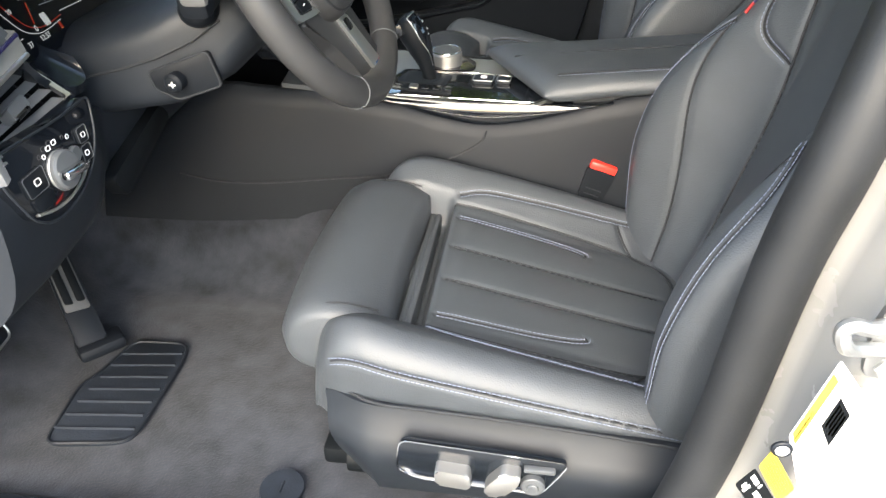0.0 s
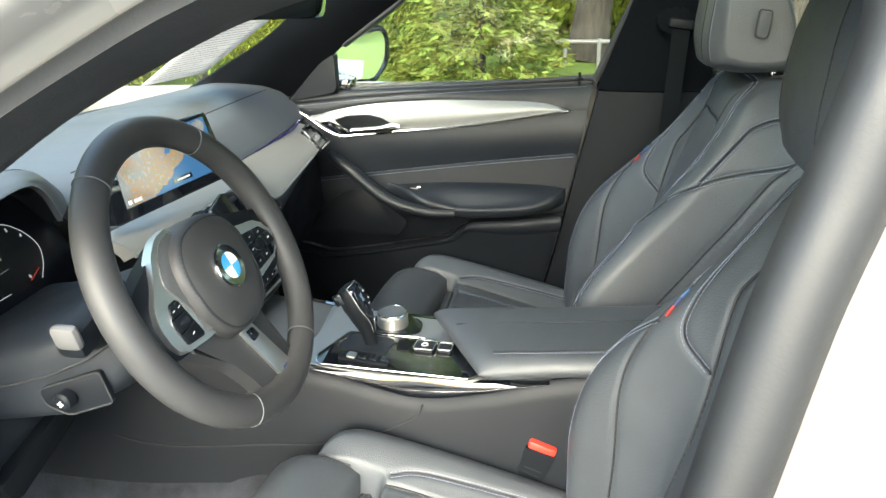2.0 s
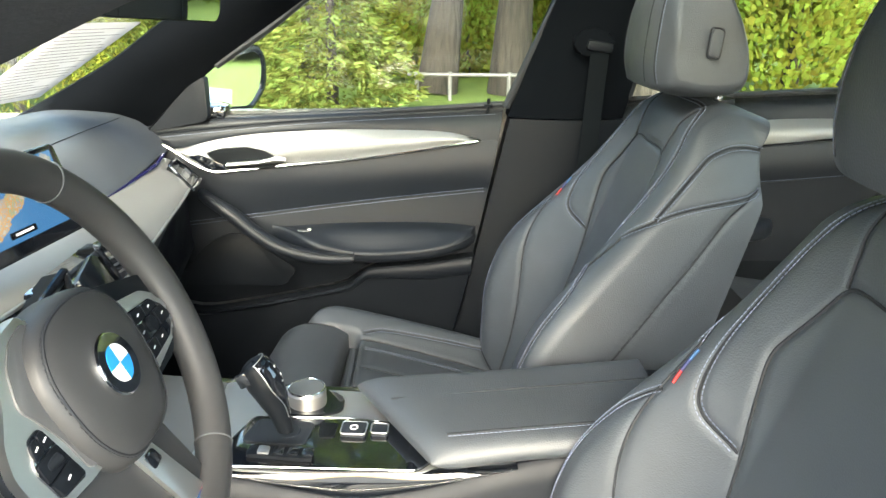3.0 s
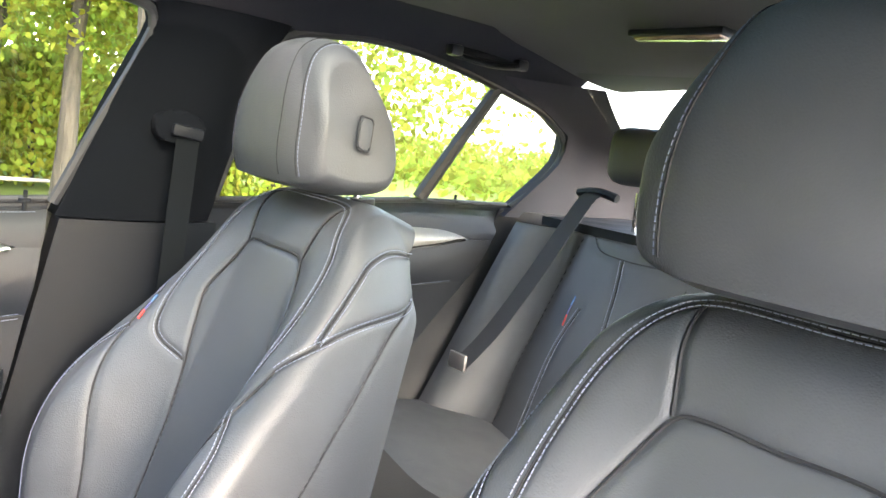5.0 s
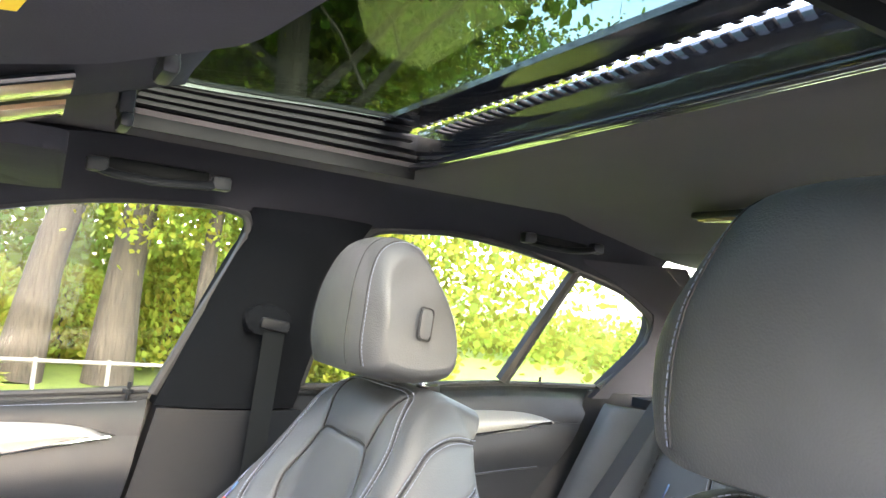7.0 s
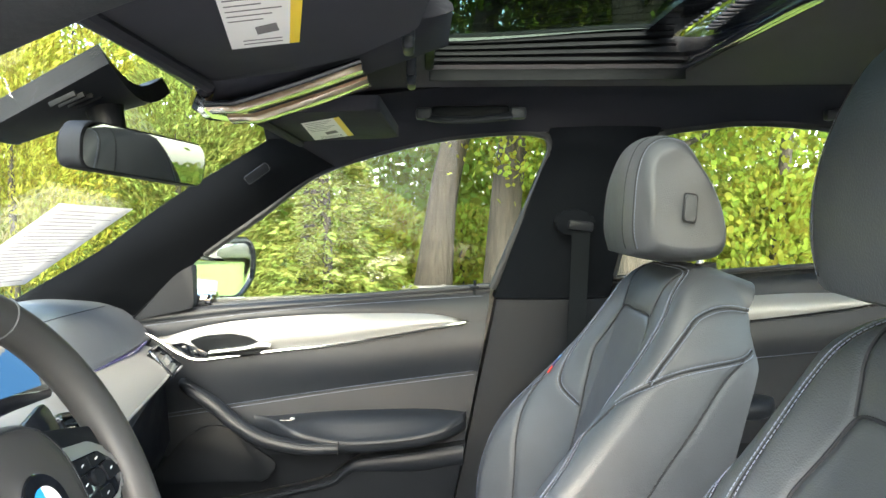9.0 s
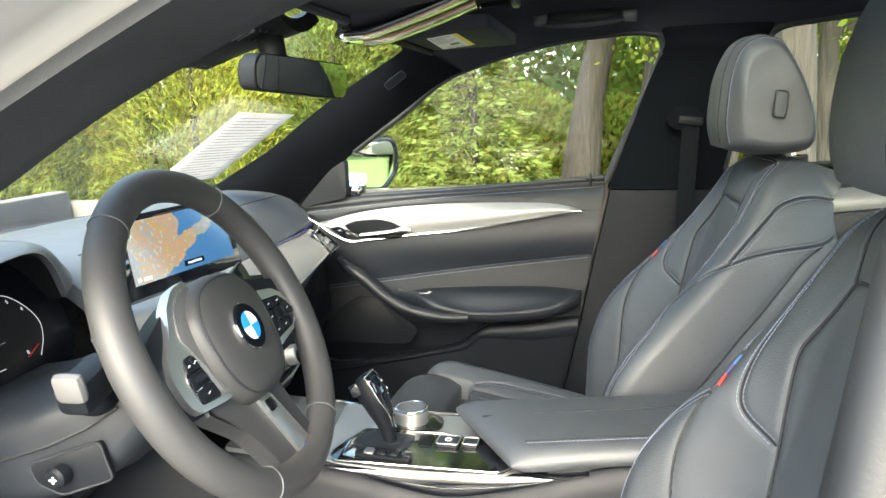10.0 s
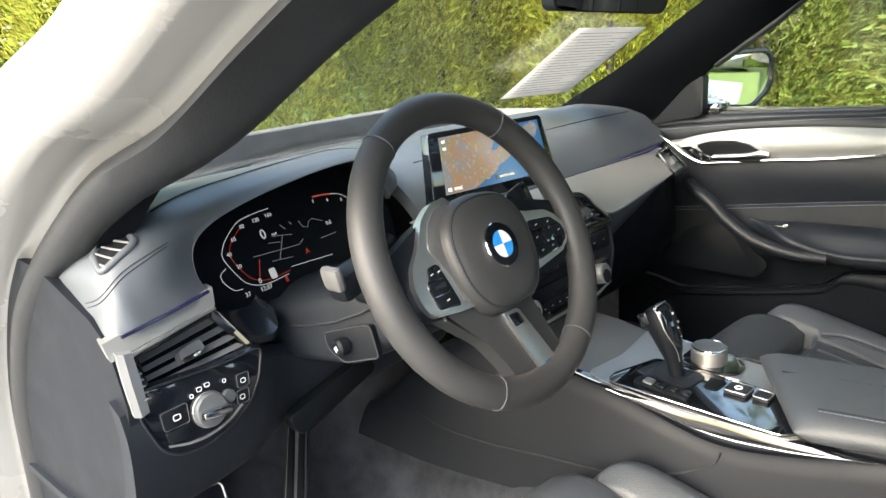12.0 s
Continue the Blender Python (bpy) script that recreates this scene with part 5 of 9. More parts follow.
rows = [[(-0.62 - 0.6 * s, YC - 0.78 + 0.02 * math.sin(t * 3), 0.30 + 0.64 * t) for s in np.linspace(0, 1, 6)] for t in np.linspace(0, 1, 6)]
tagged(part("front_wing", Geo().slab(rows, (0, -0.02, 0)), PAINT, None, "white painted front wing"), category="car body", kind="structure")
boot = [[(2.0 + 0.35 * s, YC + 0.72 * q, 1.03 - 0.03 * s - 0.02 * q * q) for q in np.linspace(-1, 1, 7)] for s in np.linspace(0, 1, 4)]
tagged(part("boot_lid", Geo().slab(boot, (0, 0, -0.02)), PAINT, None, "white painted boot lid"), category="car body", kind="structure")


# ---- dashboard ----
dash = thing("dashboard", (-0.4, YC, 0.45), "black leather dashboard with satin aluminium strips and two screens", "dashboard")
base_x = lambda y: -0.655 + 0.10 * ((y - YC) / 0.66) ** 2


def top_profile(y):
    """Section (x, z) of the dashboard's upper pad at y, from the windscreen to its rear edge."""
    x1 = -0.235 - 0.02 * float(smooth((y - 0.4) / 0.3))
    z1, zb = 0.966 - 0.004 * float(smooth((-0.10 - y) / 0.06)), 0.978
    return [(base_x(y), zb - 0.01), (base_x(y) + 0.05, zb + 0.012), (-0.44, zb + 0.024), (-0.35, zb + 0.016), (x1 - 0.055, z1 + 0.012), (x1 - 0.018, z1 - 0.014), (x1 + 0.008, z1 - 0.044), (x1 + 0.014, z1 - 0.055)]


ys = np.linspace(-0.17, YC + 0.69, 44)
rows = [[(float(q[0]), float(y), float(q[1])) for q in spl(top_profile(y), 4)] for y in ys]
part("upper_pad", Geo().slab(rows, (-0.01, 0, -0.02)), DASH_LEATHER, dash, "leather dashboard top", 60)
# instrument hood: one leather pad that runs from the windscreen to the lip and round the driver's end
HOOD = [
    [(-0.178, -0.583, 0.934), (-0.168, -0.615, 0.932), (-0.165, -0.650, 0.929), (-0.165, -0.684, 0.925), (-0.180, -0.704, 0.922), (-0.24, -0.702, 0.918)],
    [(-0.190, -0.588, 0.958), (-0.176, -0.630, 0.959), (-0.174, -0.665, 0.957), (-0.181, -0.690, 0.955), (-0.22, -0.699, 0.953), (-0.32, -0.698, 0.950)],
    [(-0.197, -0.583, 0.985), (-0.186, -0.620, 0.992), (-0.191, -0.655, 0.994), (-0.207, -0.682, 0.988), (-0.25, -0.693, 0.977), (-0.36, -0.694, 0.966)],
    [(-0.200, -0.560, 1.004), (-0.200, -0.595, 1.017), (-0.217, -0.628, 1.021), (-0.255, -0.652, 1.010), (-0.32, -0.672, 0.993), (-0.44, -0.685, 0.970)],
    [(-0.200, -0.520, 1.018), (-0.215, -0.535, 1.030), (-0.248, -0.555, 1.034), (-0.31, -0.580, 1.026), (-0.40, -0.610, 1.004), (-0.53, -0.655, 0.976)],
    [(-0.200, -0.460, 1.030), (-0.218, -0.465, 1.038), (-0.257, -0.470, 1.041), (-0.33, -0.480, 1.033), (-0.44, -0.500, 1.012), (-0.60, -0.530, 0.980)],
    [(-0.207, -0.380, 1.038), (-0.225, -0.380, 1.044), (-0.264, -0.380, 1.046), (-0.34, -0.380, 1.035), (-0.46, -0.380, 1.012), (-0.63, -0.380, 0.976)],
    [(-0.222, -0.300, 1.036), (-0.240, -0.295, 1.043), (-0.277, -0.285, 1.045), (-0.35, -0.275, 1.032), (-0.46, -0.260, 1.010), (-0.645, -0.240, 0.974)],
    [(-0.235, -0.255, 1.012), (-0.250, -0.235, 1.022), (-0.285, -0.215, 1.028), (-0.36, -0.190, 1.018), (-0.47, -0.170, 1.005), (-0.65, -0.150, 0.972)],
    [(-0.238, -0.230, 0.966), (-0.250, -0.200, 0.978), (-0.290, -0.170, 0.994), (-0.37, -0.150, 1.000), (-0.47, -0.135, 0.999), (-0.655, -0.120, 0.970)],
]
hood_grid = np.array([spl(c, 8) for c in np.array([spl(r, 5) for r in HOOD]).transpose(1, 0, 2)]).transpose(1, 0, 2)
lip = hood_grid[:, 0]
roll = [[tuple(p) for p in lip + np.array(d)] for d in ((-0.012, 0.0, -0.003), (-0.004, 0.0, -0.0035), (0.0015, 0.0, -0.0015))]
hood_rows = roll + [[tuple(p) for p in hood_grid[:, j]] for j in range(hood_grid.shape[1])]
part("instrument_hood", Geo().grid([[tuple(p) for p in r] for r in hood_rows]), DASH_LEATHER, dash, "smooth leather hood over the instruments", 60)


def on_hood(i, j, lift=0.0006):
    """A point on the hood's skin: i along the lip, j away from it, in grid steps."""
    a, b = int(min(i, len(hood_grid) - 2)), int(min(j, hood_grid.shape[1] - 2))
    f, g = i - a, j - b
    q = hood_grid
    p = (q[a, b] * (1 - f) + q[a + 1, b] * f) * (1 - g) + (q[a, b + 1] * (1 - f) + q[a + 1, b + 1] * f) * g
    return tuple(p + np.array((0.3, 0, 1)) * lift)


seam, st = Geo(), Geo()
seam.tube([on_hood(i, 10.5) for i in np.linspace(27, 70, 60)], 0.0009, 5)
part("pad_seam", seam, SEAMDARK, dash)
for dj in (-0.5, 0.5):
    dashes(st, [on_hood(i, 10.5 + dj, 0.0004) for i in np.linspace(27, 70, 60)])
part("pad_seam", Geo().tube([(top_profile(y)[3][0] + 0.03, float(y), np.interp(top_profile(y)[3][0] + 0.03, [q[0] for q in spl(top_profile(y), 4)][:21], [q[1] for q in spl(top_profile(y), 4)][:21]) + 0.0005) for y in ys[4:-2]], 0.0009, 5), SEAMDARK, dash)
for di in (0.0, 1.0):
    l = [on_hood(float(i) + di, float(j), 0.0003) for i, j in spl([(6.0, 20.5), (8.8, 16.5), (12.0, 12.5), (14.2, 8.5), (17.0, 5.0)], 6)]
    part("end_seam", Geo().tube(l, 0.0006, 5), SEAMDARK, dash)
part("stitching", st, THREAD, dash, kind="stuff")
# passenger side: light strip, then the broad satin strip
part("light_strip", Geo().tube([(-0.222 - 0.02 * float(smooth((y - 0.55) / 0.15)), float(y), 0.9085) for y in np.linspace(0.10, YC + 0.655, 20)], 0.003, 6), glow("blue ambient light", (0.10, 0.10, 0.75), 0.012), dash, "dim blue ambient light strip")
dec_z = knots((-0.21, 0.905), (-0.1, 0.900), (0.10, 0.890), (0.17, 0.868), (0.22, 0.852), (0.275, 0.840), (0.33, 0.841), (0.40, 0.847), (0.50, 0.856), (0.58, 0.863), (0.67, 0.869))
dec_x = knots((-0.21, -0.155), (-0.05, -0.150), (0.12, -0.142), (0.25, -0.143), (0.40, -0.150), (0.55, -0.158), (0.67, -0.178))
dec = []
for y in np.linspace(-0.205, YC + 0.645, 68):
    lo_z = float(dec_z(y))
    lo_x = float(dec_x(y))
    hi_z = float(np.interp(y, (-0.21, 0.10, 0.67), (0.932, 0.912, 0.905)))
    hi_x = float(np.interp(y, (-0.21, 0.10, 0.55, 0.67), (-0.205, -0.215, -0.224, -0.244)))
    dec.append([(hi_x + (lo_x - hi_x) * t + 0.012 * math.sin(math.pi * t), float(y), hi_z + (lo_z - hi_z) * t) for t in np.linspace(0, 1, 8)])
part("decor_panel", Geo().slab(dec, (-0.02, 0, -0.01)), DECOR, dash, "broad satin aluminium decor panel", 60)
part("decor_edge", Geo().tube([r[-1] for r in dec], 0.0028, 6), SATIN, dash)
# lower passenger side with the glove box
glove = []
for y in np.linspace(0.18, YC + 0.665, 40):
    lo = dec[min(67, max(0, int((y + 0.205) / 0.87 * 67)))][-1]
    glove.append([(lo[0] - 0.01, float(y), lo[2] - 0.004), (lo[0] - 0.03, float(y), lo[2] - 0.05), (-0.20, float(y), 0.70), (-0.25, float(y), 0.60), (-0.32, float(y), 0.545), (-0.46, float(y), 0.53)])
part("glove_box", Geo().slab(glove, (-0.03, 0, -0.01)), SOFT, dash, "black glove box lid", 60)
SLAT = material("satin grey vent slat", (0.14, 0.142, 0.145), 0.42, grain=0.1)
def skew_vent(name, parent, corners, slats, frame_mat, slat_mat, slider=False, rim=0.0035, deep=0.026):
    """An air outlet between four corners (top left, top right, bottom right, bottom left): rim, dark well, slats along its top edge."""
    tl, tr, br, bl = (Vector(c) for c in corners)
    n = (tr - tl).cross(tl - bl).normalized()
    at = lambda a, b, d=0.0: (tl * (1 - a) + tr * a) * b + (bl * (1 - a) + br * a) * (1 - b) + n * d
    ring = rounded([(-0.03, -0.06), (1.03, -0.06), (1.03, 1.06), (-0.03, 1.06)], 0.12)
    v = part(name, Geo().slab([[at(a, b, -deep) for a in (0, 0.5, 1)] for b in (0, 0.5, 1)], tuple(n * -0.004)), DARK, parent)
    part("vent_well", Geo().grid([[at(a, b, d) for a, b in ring] for d in (-deep, 0.0)], wrap=True), DARK, v)
    part("vent_frame", Geo().tube([at(a, b, 0.001) for a, b in ring], rim, 8, close=True), frame_mat, v)
    for i in range(slats):
        b = (i + 0.5) / slats
        rows = [[at(a, b + (q - 0.5) * 0.66 / slats, -0.001 - 0.35 * deep * q) for a in np.linspace(0.0, 1.0, 8)] for q in (0, 0.33, 0.66, 1)]
        part("slat", Geo().slab(rows, tuple(n * -0.0025)), slat_mat, v)
    if slider:
        knob = part("thumb_slider", Geo().prism(rounded([(0.36, 0.30), (0.62, 0.34), (0.64, 0.62), (0.38, 0.58)], 0.06), -0.006, 0.009, lambda a, b, d: at(a, b, d), 0.003), VENT_GREY, v, "grey vent slider with a bright lower edge")
        part("slider_edge", Geo().tube([at(a, b, 0.0095) for a, b in ((0.37, 0.31), (0.45, 0.315), (0.55, 0.33))], 0.0026, 6), CHROME, knob)
    return v


# air vent at the passenger's end of the decor panel
skew_vent("air_vent", dash, [(-0.199, 0.585, 0.901), (-0.206, 0.640, 0.903), (-0.162, 0.642, 0.864), (-0.156, 0.572, 0.860)], 4, PIANO, SLAT, True, 0.004)
# central screen standing on the pad
m = Matrix.Translation((-0.182, -0.058, 0.999)) @ Matrix.Rotation(radians(-9), 4, 'Z') @ Matrix.Rotation(radians(-14), 4, 'Y')
scr = lambda u, v, d=0.0: m @ Vector((d, u, v))
screen = thing("display_screen", (-0.19, -0.05, 0.94), "black framed display showing a colour map", "screen")
part("housing", Geo().prism(rounded([(-0.132, -0.060), (0.146, -0.060), (0.133, 0.055), (-0.113, 0.055)], 0.006), -0.014, 0.004, lambda u, v, d: scr(u, v, d), 0.002), PIANO, screen, "gloss black screen housing")


def map_material():
    """A lit map: grey land, a dense orange road net thinning to the west, a blue bay and sea to the east and south."""
    mt = bpy.data.materials.new("map display")
    mt.use_nodes = True
    N, L = mt.node_tree.nodes, mt.node_tree.links
    b = N["Principled BSDF"]
    tc, sep = N.new("ShaderNodeTexCoord"), N.new("ShaderNodeSeparateXYZ")
    L.new(tc.outputs["Object"], sep.inputs[0])

    def calc(op, *args):
        n = N.new("ShaderNodeMath")
        n.operation = op
        for k, a in enumerate(args):
            if isinstance(a, (int, float)):
                n.inputs[k].default_value = a
            else:
                L.new(a, n.inputs[k])
        return n.outputs[0]

    def noise(scale, detail):
        n = N.new("ShaderNodeTexNoise")
        n.inputs["Scale"].default_value, n.inputs["Detail"].default_value = scale, detail
        L.new(tc.outputs["Object"], n.inputs["Vector"])
        return calc('SUBTRACT', n.outputs["Fac"], 0.5)

    def net(scale, width):
        n = N.new("ShaderNodeTexVoronoi")
        n.feature = 'DISTANCE_TO_EDGE'
        n.inputs["Scale"].default_value = scale
        L.new(tc.outputs["Object"], n.inputs["Vector"])
        return calc('LESS_THAN', n.outputs["Distance"], width)

    def blend(fac, a, c):
        n = N.new("ShaderNodeMix")
        n.data_type = 'RGBA'
        L.new(fac, n.inputs["Factor"])
        for k, x in (("A", a), ("B", c)):
            if isinstance(x, tuple):
                n.inputs[k].default_value = (*x, 1)
            else:
                L.new(x, n.inputs[k])
        return n.outputs["Result"]

    east = calc('ADD', sep.outputs["Y"], 0.058)
    north = calc('SUBTRACT', sep.outputs["Z"], 0.999)
    coast = noise(26, 7)
    # sea south-east of a slanting shore, bay to the north-east, a long spit of land between them
    sea = calc('GREATER_THAN', calc('ADD', calc('MULTIPLY_ADD', north, -1.5, calc('MULTIPLY', east, 0.75)), calc('MULTIPLY', coast, 0.10)), 0.036)
    off = calc('ABSOLUTE', calc('ADD', calc('MULTIPLY_ADD', east, -0.28, north), calc('MULTIPLY_ADD', coast, 0.05, 0.003)))
    bay = calc('MULTIPLY', calc('GREATER_THAN', calc('ADD', east, calc('MULTIPLY', coast, 0.08)), 0.012), calc('GREATER_THAN', off, 0.013))
    water = calc('MAXIMUM', sea, bay)
    town = calc('ADD', calc('MULTIPLY', noise(32, 4), 1.6), calc('SUBTRACT', 0.62, calc('MULTIPLY', calc('ABSOLUTE', calc('ADD', east, 0.012)), 9.0)))
    roads = calc('MAXIMUM', net(95, 0.055), calc('MULTIPLY', net(240, 0.085), calc('GREATER_THAN', town, 0.18)))
    built = calc('MULTIPLY', roads, calc('GREATER_THAN', town, 0.02))
    land = blend(calc('GREATER_THAN', noise(45, 4), 0.07), (0.36, 0.37, 0.38), (0.34, 0.40, 0.26))
    land = blend(built, land, (0.60, 0.31, 0.11))
    shade = blend(calc('GREATER_THAN', noise(150, 3), 0.10), land, (0.50, 0.47, 0.42))
    L.new(blend(water, shade, (0.05, 0.20, 0.46)), b.inputs["Emission Color"])
    b.inputs["Base Color"].default_value = (0.01, 0.01, 0.01, 1)
    b.inputs["Roughness"].default_value = 0.12
    b.inputs["Emission Strength"].default_value = 0.085
    return mt


part("map_picture", Geo().prism([(-0.103, -0.042), (0.128, -0.042), (0.122, 0.048), (-0.095, 0.046)], 0.0045, 0.0052, lambda u, v, d: scr(u, v, d), 0), map_material(), screen, "lit map with an orange road net and blue water")
part("label_box", Geo().prism(rounded([(0.004, -0.036), (0.050, -0.036), (0.050, -0.028), (0.004, -0.028)], 0.002), 0.0054, 0.0060, lambda u, v, d: scr(u, v, d), 0), PIANO, screen)
for u0, u1, v0, v1 in ((0.012, 0.044, -0.0335, -0.0305), (-0.092, -0.086, 0.036, 0.041), (-0.092, -0.086, 0.025, 0.030), (-0.098, -0.091, -0.038, -0.032), (-0.086, -0.070, -0.038, -0.033)):
    part("menu_mark", Geo().prism([(u0, v0), (u1, v0), (u1, v1), (u0, v1)], 0.0062, 0.0066, lambda u, v, d: scr(u, v, d), 0), WHITE_MARK, screen)

# instrument cluster in its deep hood
CLUSTER_GLASS = material("anti-glare display glass", (0.004, 0.004, 0.005), 0.30, spec=0.12, mottle=0.05, rough_var=0.02)
cl = thing("instrument_cluster", (-0.27, -0.45, 0.90), "curved digital instrument panel with lit scales", "instrument panel")
mc = Matrix.Translation((-0.252, -0.398, 0.951)) @ Matrix.Rotation(radians(3), 4, 'Z') @ Matrix.Rotation(radians(-24), 4, 'Y')
cp = lambda u, v, d=0.0: mc @ Vector((d, u, v))
cluster_outline = rounded([(-0.162, -0.055), (-0.13, -0.068), (0.13, -0.068), (0.162, -0.055), (0.168, 0.01), (0.13, 0.062), (-0.13, 0.062), (-0.168, 0.01)], 0.03, 5)
part("glass", Geo().prism([(u * 1.10, v * 1.22 + 0.008) for u, v in cluster_outline], -0.006, 0, lambda u, v, d: cp(u, v, d), 0.001), CLUSTER_GLASS, cl, "glossy black instrument glass")
WHITE_LIT, RED_LIT, GREY_LIT = glow("white display light", (0.8, 0.85, 0.9), 0.065), glow("red display light", (0.8, 0.06, 0.03), 0.035), glow("grey display light", (0.3, 0.34, 0.4), 0.05)
left_arc = [(-0.029, 0.041), (-0.056, 0.039), (-0.083, 0.034), (-0.107, 0.018), (-0.118, 0.006), (-0.122, -0.006), (-0.113, -0.029), (-0.103, -0.044), (-0.085, -0.052), (-0.065, -0.053), (-0.038, -0.051)]
right_arc = [(0.049, 0.040), (0.076, 0.038), (0.101, 0.032), (0.122, 0.012), (0.131, -0.011), (0.123, -0.031), (0.105, -0.050)]
part("speed_scale", Geo().tube([cp(u, v, 0.001) for u, v in spl(left_arc, 6)], 0.0005, 5), WHITE_LIT, cl)
part("rev_scale", Geo().tube([cp(u, v, 0.001) for u, v in spl(right_arc, 6)], 0.0005, 5), WHITE_LIT, cl)
part("red_zone", Geo().tube([cp(u, v, 0.0015) for u, v in spl(right_arc, 6)[:8]], 0.0014, 5), RED_LIT, cl)
part("speed_needle", Geo().tube([cp(-0.082, -0.042, 0.0012), cp(-0.073, -0.020, 0.0012)], 0.0007, 4), RED_LIT, cl)
part("rev_needle", Geo().tube([cp(0.085, -0.045, 0.0012), cp(0.110, -0.036, 0.0012)], 0.0007, 4), RED_LIT, cl)
inner = [(u * 0.93 + 0.002, v * 0.9 - 0.001) for u, v in left_arc]
part("red_inner_arc", Geo().tube([cp(u, v, 0.001) for u, v in spl(inner, 6)[14:]], 0.0005, 5), RED_LIT, cl)
roads = Geo()
for l in ([(-0.08, -0.015), (-0.035, -0.017), (-0.003, -0.018), (0.006, -0.012)], [(-0.041, 0.003), (-0.024, 0.001), (-0.009, -0.002)], [(-0.024, 0.001), (-0.042, -0.028)], [(-0.05, -0.004), (-0.031, -0.007)], [(-0.055, -0.028), (-0.022, -0.031)], [(0.010, 0.013), (0.013, 0.004), (0.021, 0.001), (0.026, 0.008), (0.034, 0.011), (0.050, 0.003)], [(0.036, -0.019), (0.064, -0.018)], [(-0.022, 0.015), (-0.016, 0.008)], [(-0.006, 0.016), (-0.003, 0.011)]):
    roads.tube([cp(u, v, 0.001) for u, v in l], 0.0005, 4)
part("fuel_scale", Geo().tube([cp(u, v, 0.001) for u, v in spl([(-0.124, -0.018), (-0.134, -0.024), (-0.134, -0.034), (-0.124, -0.047), (-0.112, -0.049)], 5)], 0.0005, 5), WHITE_LIT, cl)
part("map_lines", roads, GREY_LIT, cl)


def dial_text(text, u, v, size, mat):
    mm = mc @ Matrix.Translation((0.0012, u, v)) @ Matrix(((0, 0, 1, 0), (1, 0, 0, 0), (0, 1, 0, 0), (0, 0, 0, 1)))
    return writing("numeral", text, size, mm, mat, cl)


for tx, u, v, s in (("160", -0.034, 0.032, 0.0075), ("120", -0.056, 0.030, 0.0075), ("80", -0.079, 0.027, 0.0075), ("60", -0.098, 0.014, 0.0075), ("40", -0.112, -0.003, 0.0075), ("20", -0.105, -0.021, 0.0075), ("0", -0.053, 0.009, 0.019), ("0", -0.084, -0.047, 0.010), ("12:37", -0.079, -0.058, 0.0085), ("37", -0.108, -0.058, 0.0085), ("0.0", 0.059, -0.002, 0.008), ("7", 0.047, 0.033, 0.007), ("6", 0.073, 0.030, 0.007), ("5", 0.098, 0.025, 0.007), ("4", 0.114, 0.011, 0.007), ("0", 0.088, -0.040, 0.007), ("mph", -0.036, 0.006, 0.005)):
    dial_text(tx, u, v, s, WHITE_LIT)
lit = Geo().prism(rounded([(-0.066, -0.050), (-0.056, -0.050), (-0.056, -0.036), (-0.066, -0.036)], 0.002), 0.0008, 0.0014, lambda u, v, d: cp(u, v, d), 0)
part("speed_sign", lit, WHITE_LIT, cl)
part("arrow", Geo().prism([(0.001, -0.034), (0.005, -0.025), (0.009, -0.034), (0.005, -0.031)], 0.0008, 0.0014, lambda u, v, d: cp(u, v, d), 0), RED_LIT, cl)
part("belt_warning", Geo().prism([(-0.046, -0.060), (-0.042, -0.060), (-0.042, -0.052), (-0.046, -0.052)], 0.0008, 0.0014, lambda u, v, d: cp(u, v, d), 0), RED_LIT, cl)
part("status_line", Geo().tube([cp(-0.030, -0.043, 0.001), cp(0.045, -0.046, 0.001)], 0.0005, 4), WHITE_LIT, cl)
# black funnel from the hood's lip in to the glass
back = []
for p in lip:
    d = (mc.to_3x3() @ Vector((1, 0, 0)))
    c = Vector(tuple(map(float, p))) + Vector((-0.008, 0, -0.003))
    back.append(c + Vector((-1, 0, -0.05)) * ((c - cp(0, 0, 0.0005)).dot(d) / Vector((1, 0, 0.05)).dot(d)))
part("surround", Geo().grid([[tuple(p + np.array((-0.008, 0, -0.0035))) for p in lip]] + [[tuple(np.array(p) * (1 - t) + np.array(tuple(q)) * t + np.array((0, 0, -0.003))) for p, q in zip(lip, back)] for t in (0.3, 0.65, 1.0)]), DARK, cl, "black instrument surround", 50)
ledge = [[(-0.172, -0.586, 0.914), (-0.170, -0.569, 0.890), (-0.170, -0.541, 0.868), (-0.170, -0.514, 0.861), (-0.173, -0.500, 0.866), (-0.185, -0.494, 0.884)], [(-0.205, -0.586, 0.918), (-0.202, -0.569, 0.899), (-0.203, -0.541, 0.884), (-0.205, -0.514, 0.880), (-0.208, -0.502, 0.884), (-0.212, -0.497, 0.894)], [(-0.250, -0.590, 0.914), (-0.250, -0.569, 0.908), (-0.250, -0.541, 0.904), (-0.250, -0.514, 0.902), (-0.250, -0.500, 0.903), (-0.250, -0.488, 0.905)]]
part("lower_ledge", Geo().slab([[tuple(q) for q in spl(r, 4)] for r in ledge], (-0.003, 0, -0.010)), GLOSS_DARK, cl, "gloss black ledge under the instruments", 50)

# driver's end: leather fascia, satin strip, vent, light switches
part("end_light_strip", Geo().tube([(-0.161, -0.696, 0.9235), (-0.1625, -0.64, 0.9315), (-0.169, -0.588, 0.9385)], 0.0022, 6), glow("blue ambient light", (0.10, 0.10, 0.75), 0.012), dash)
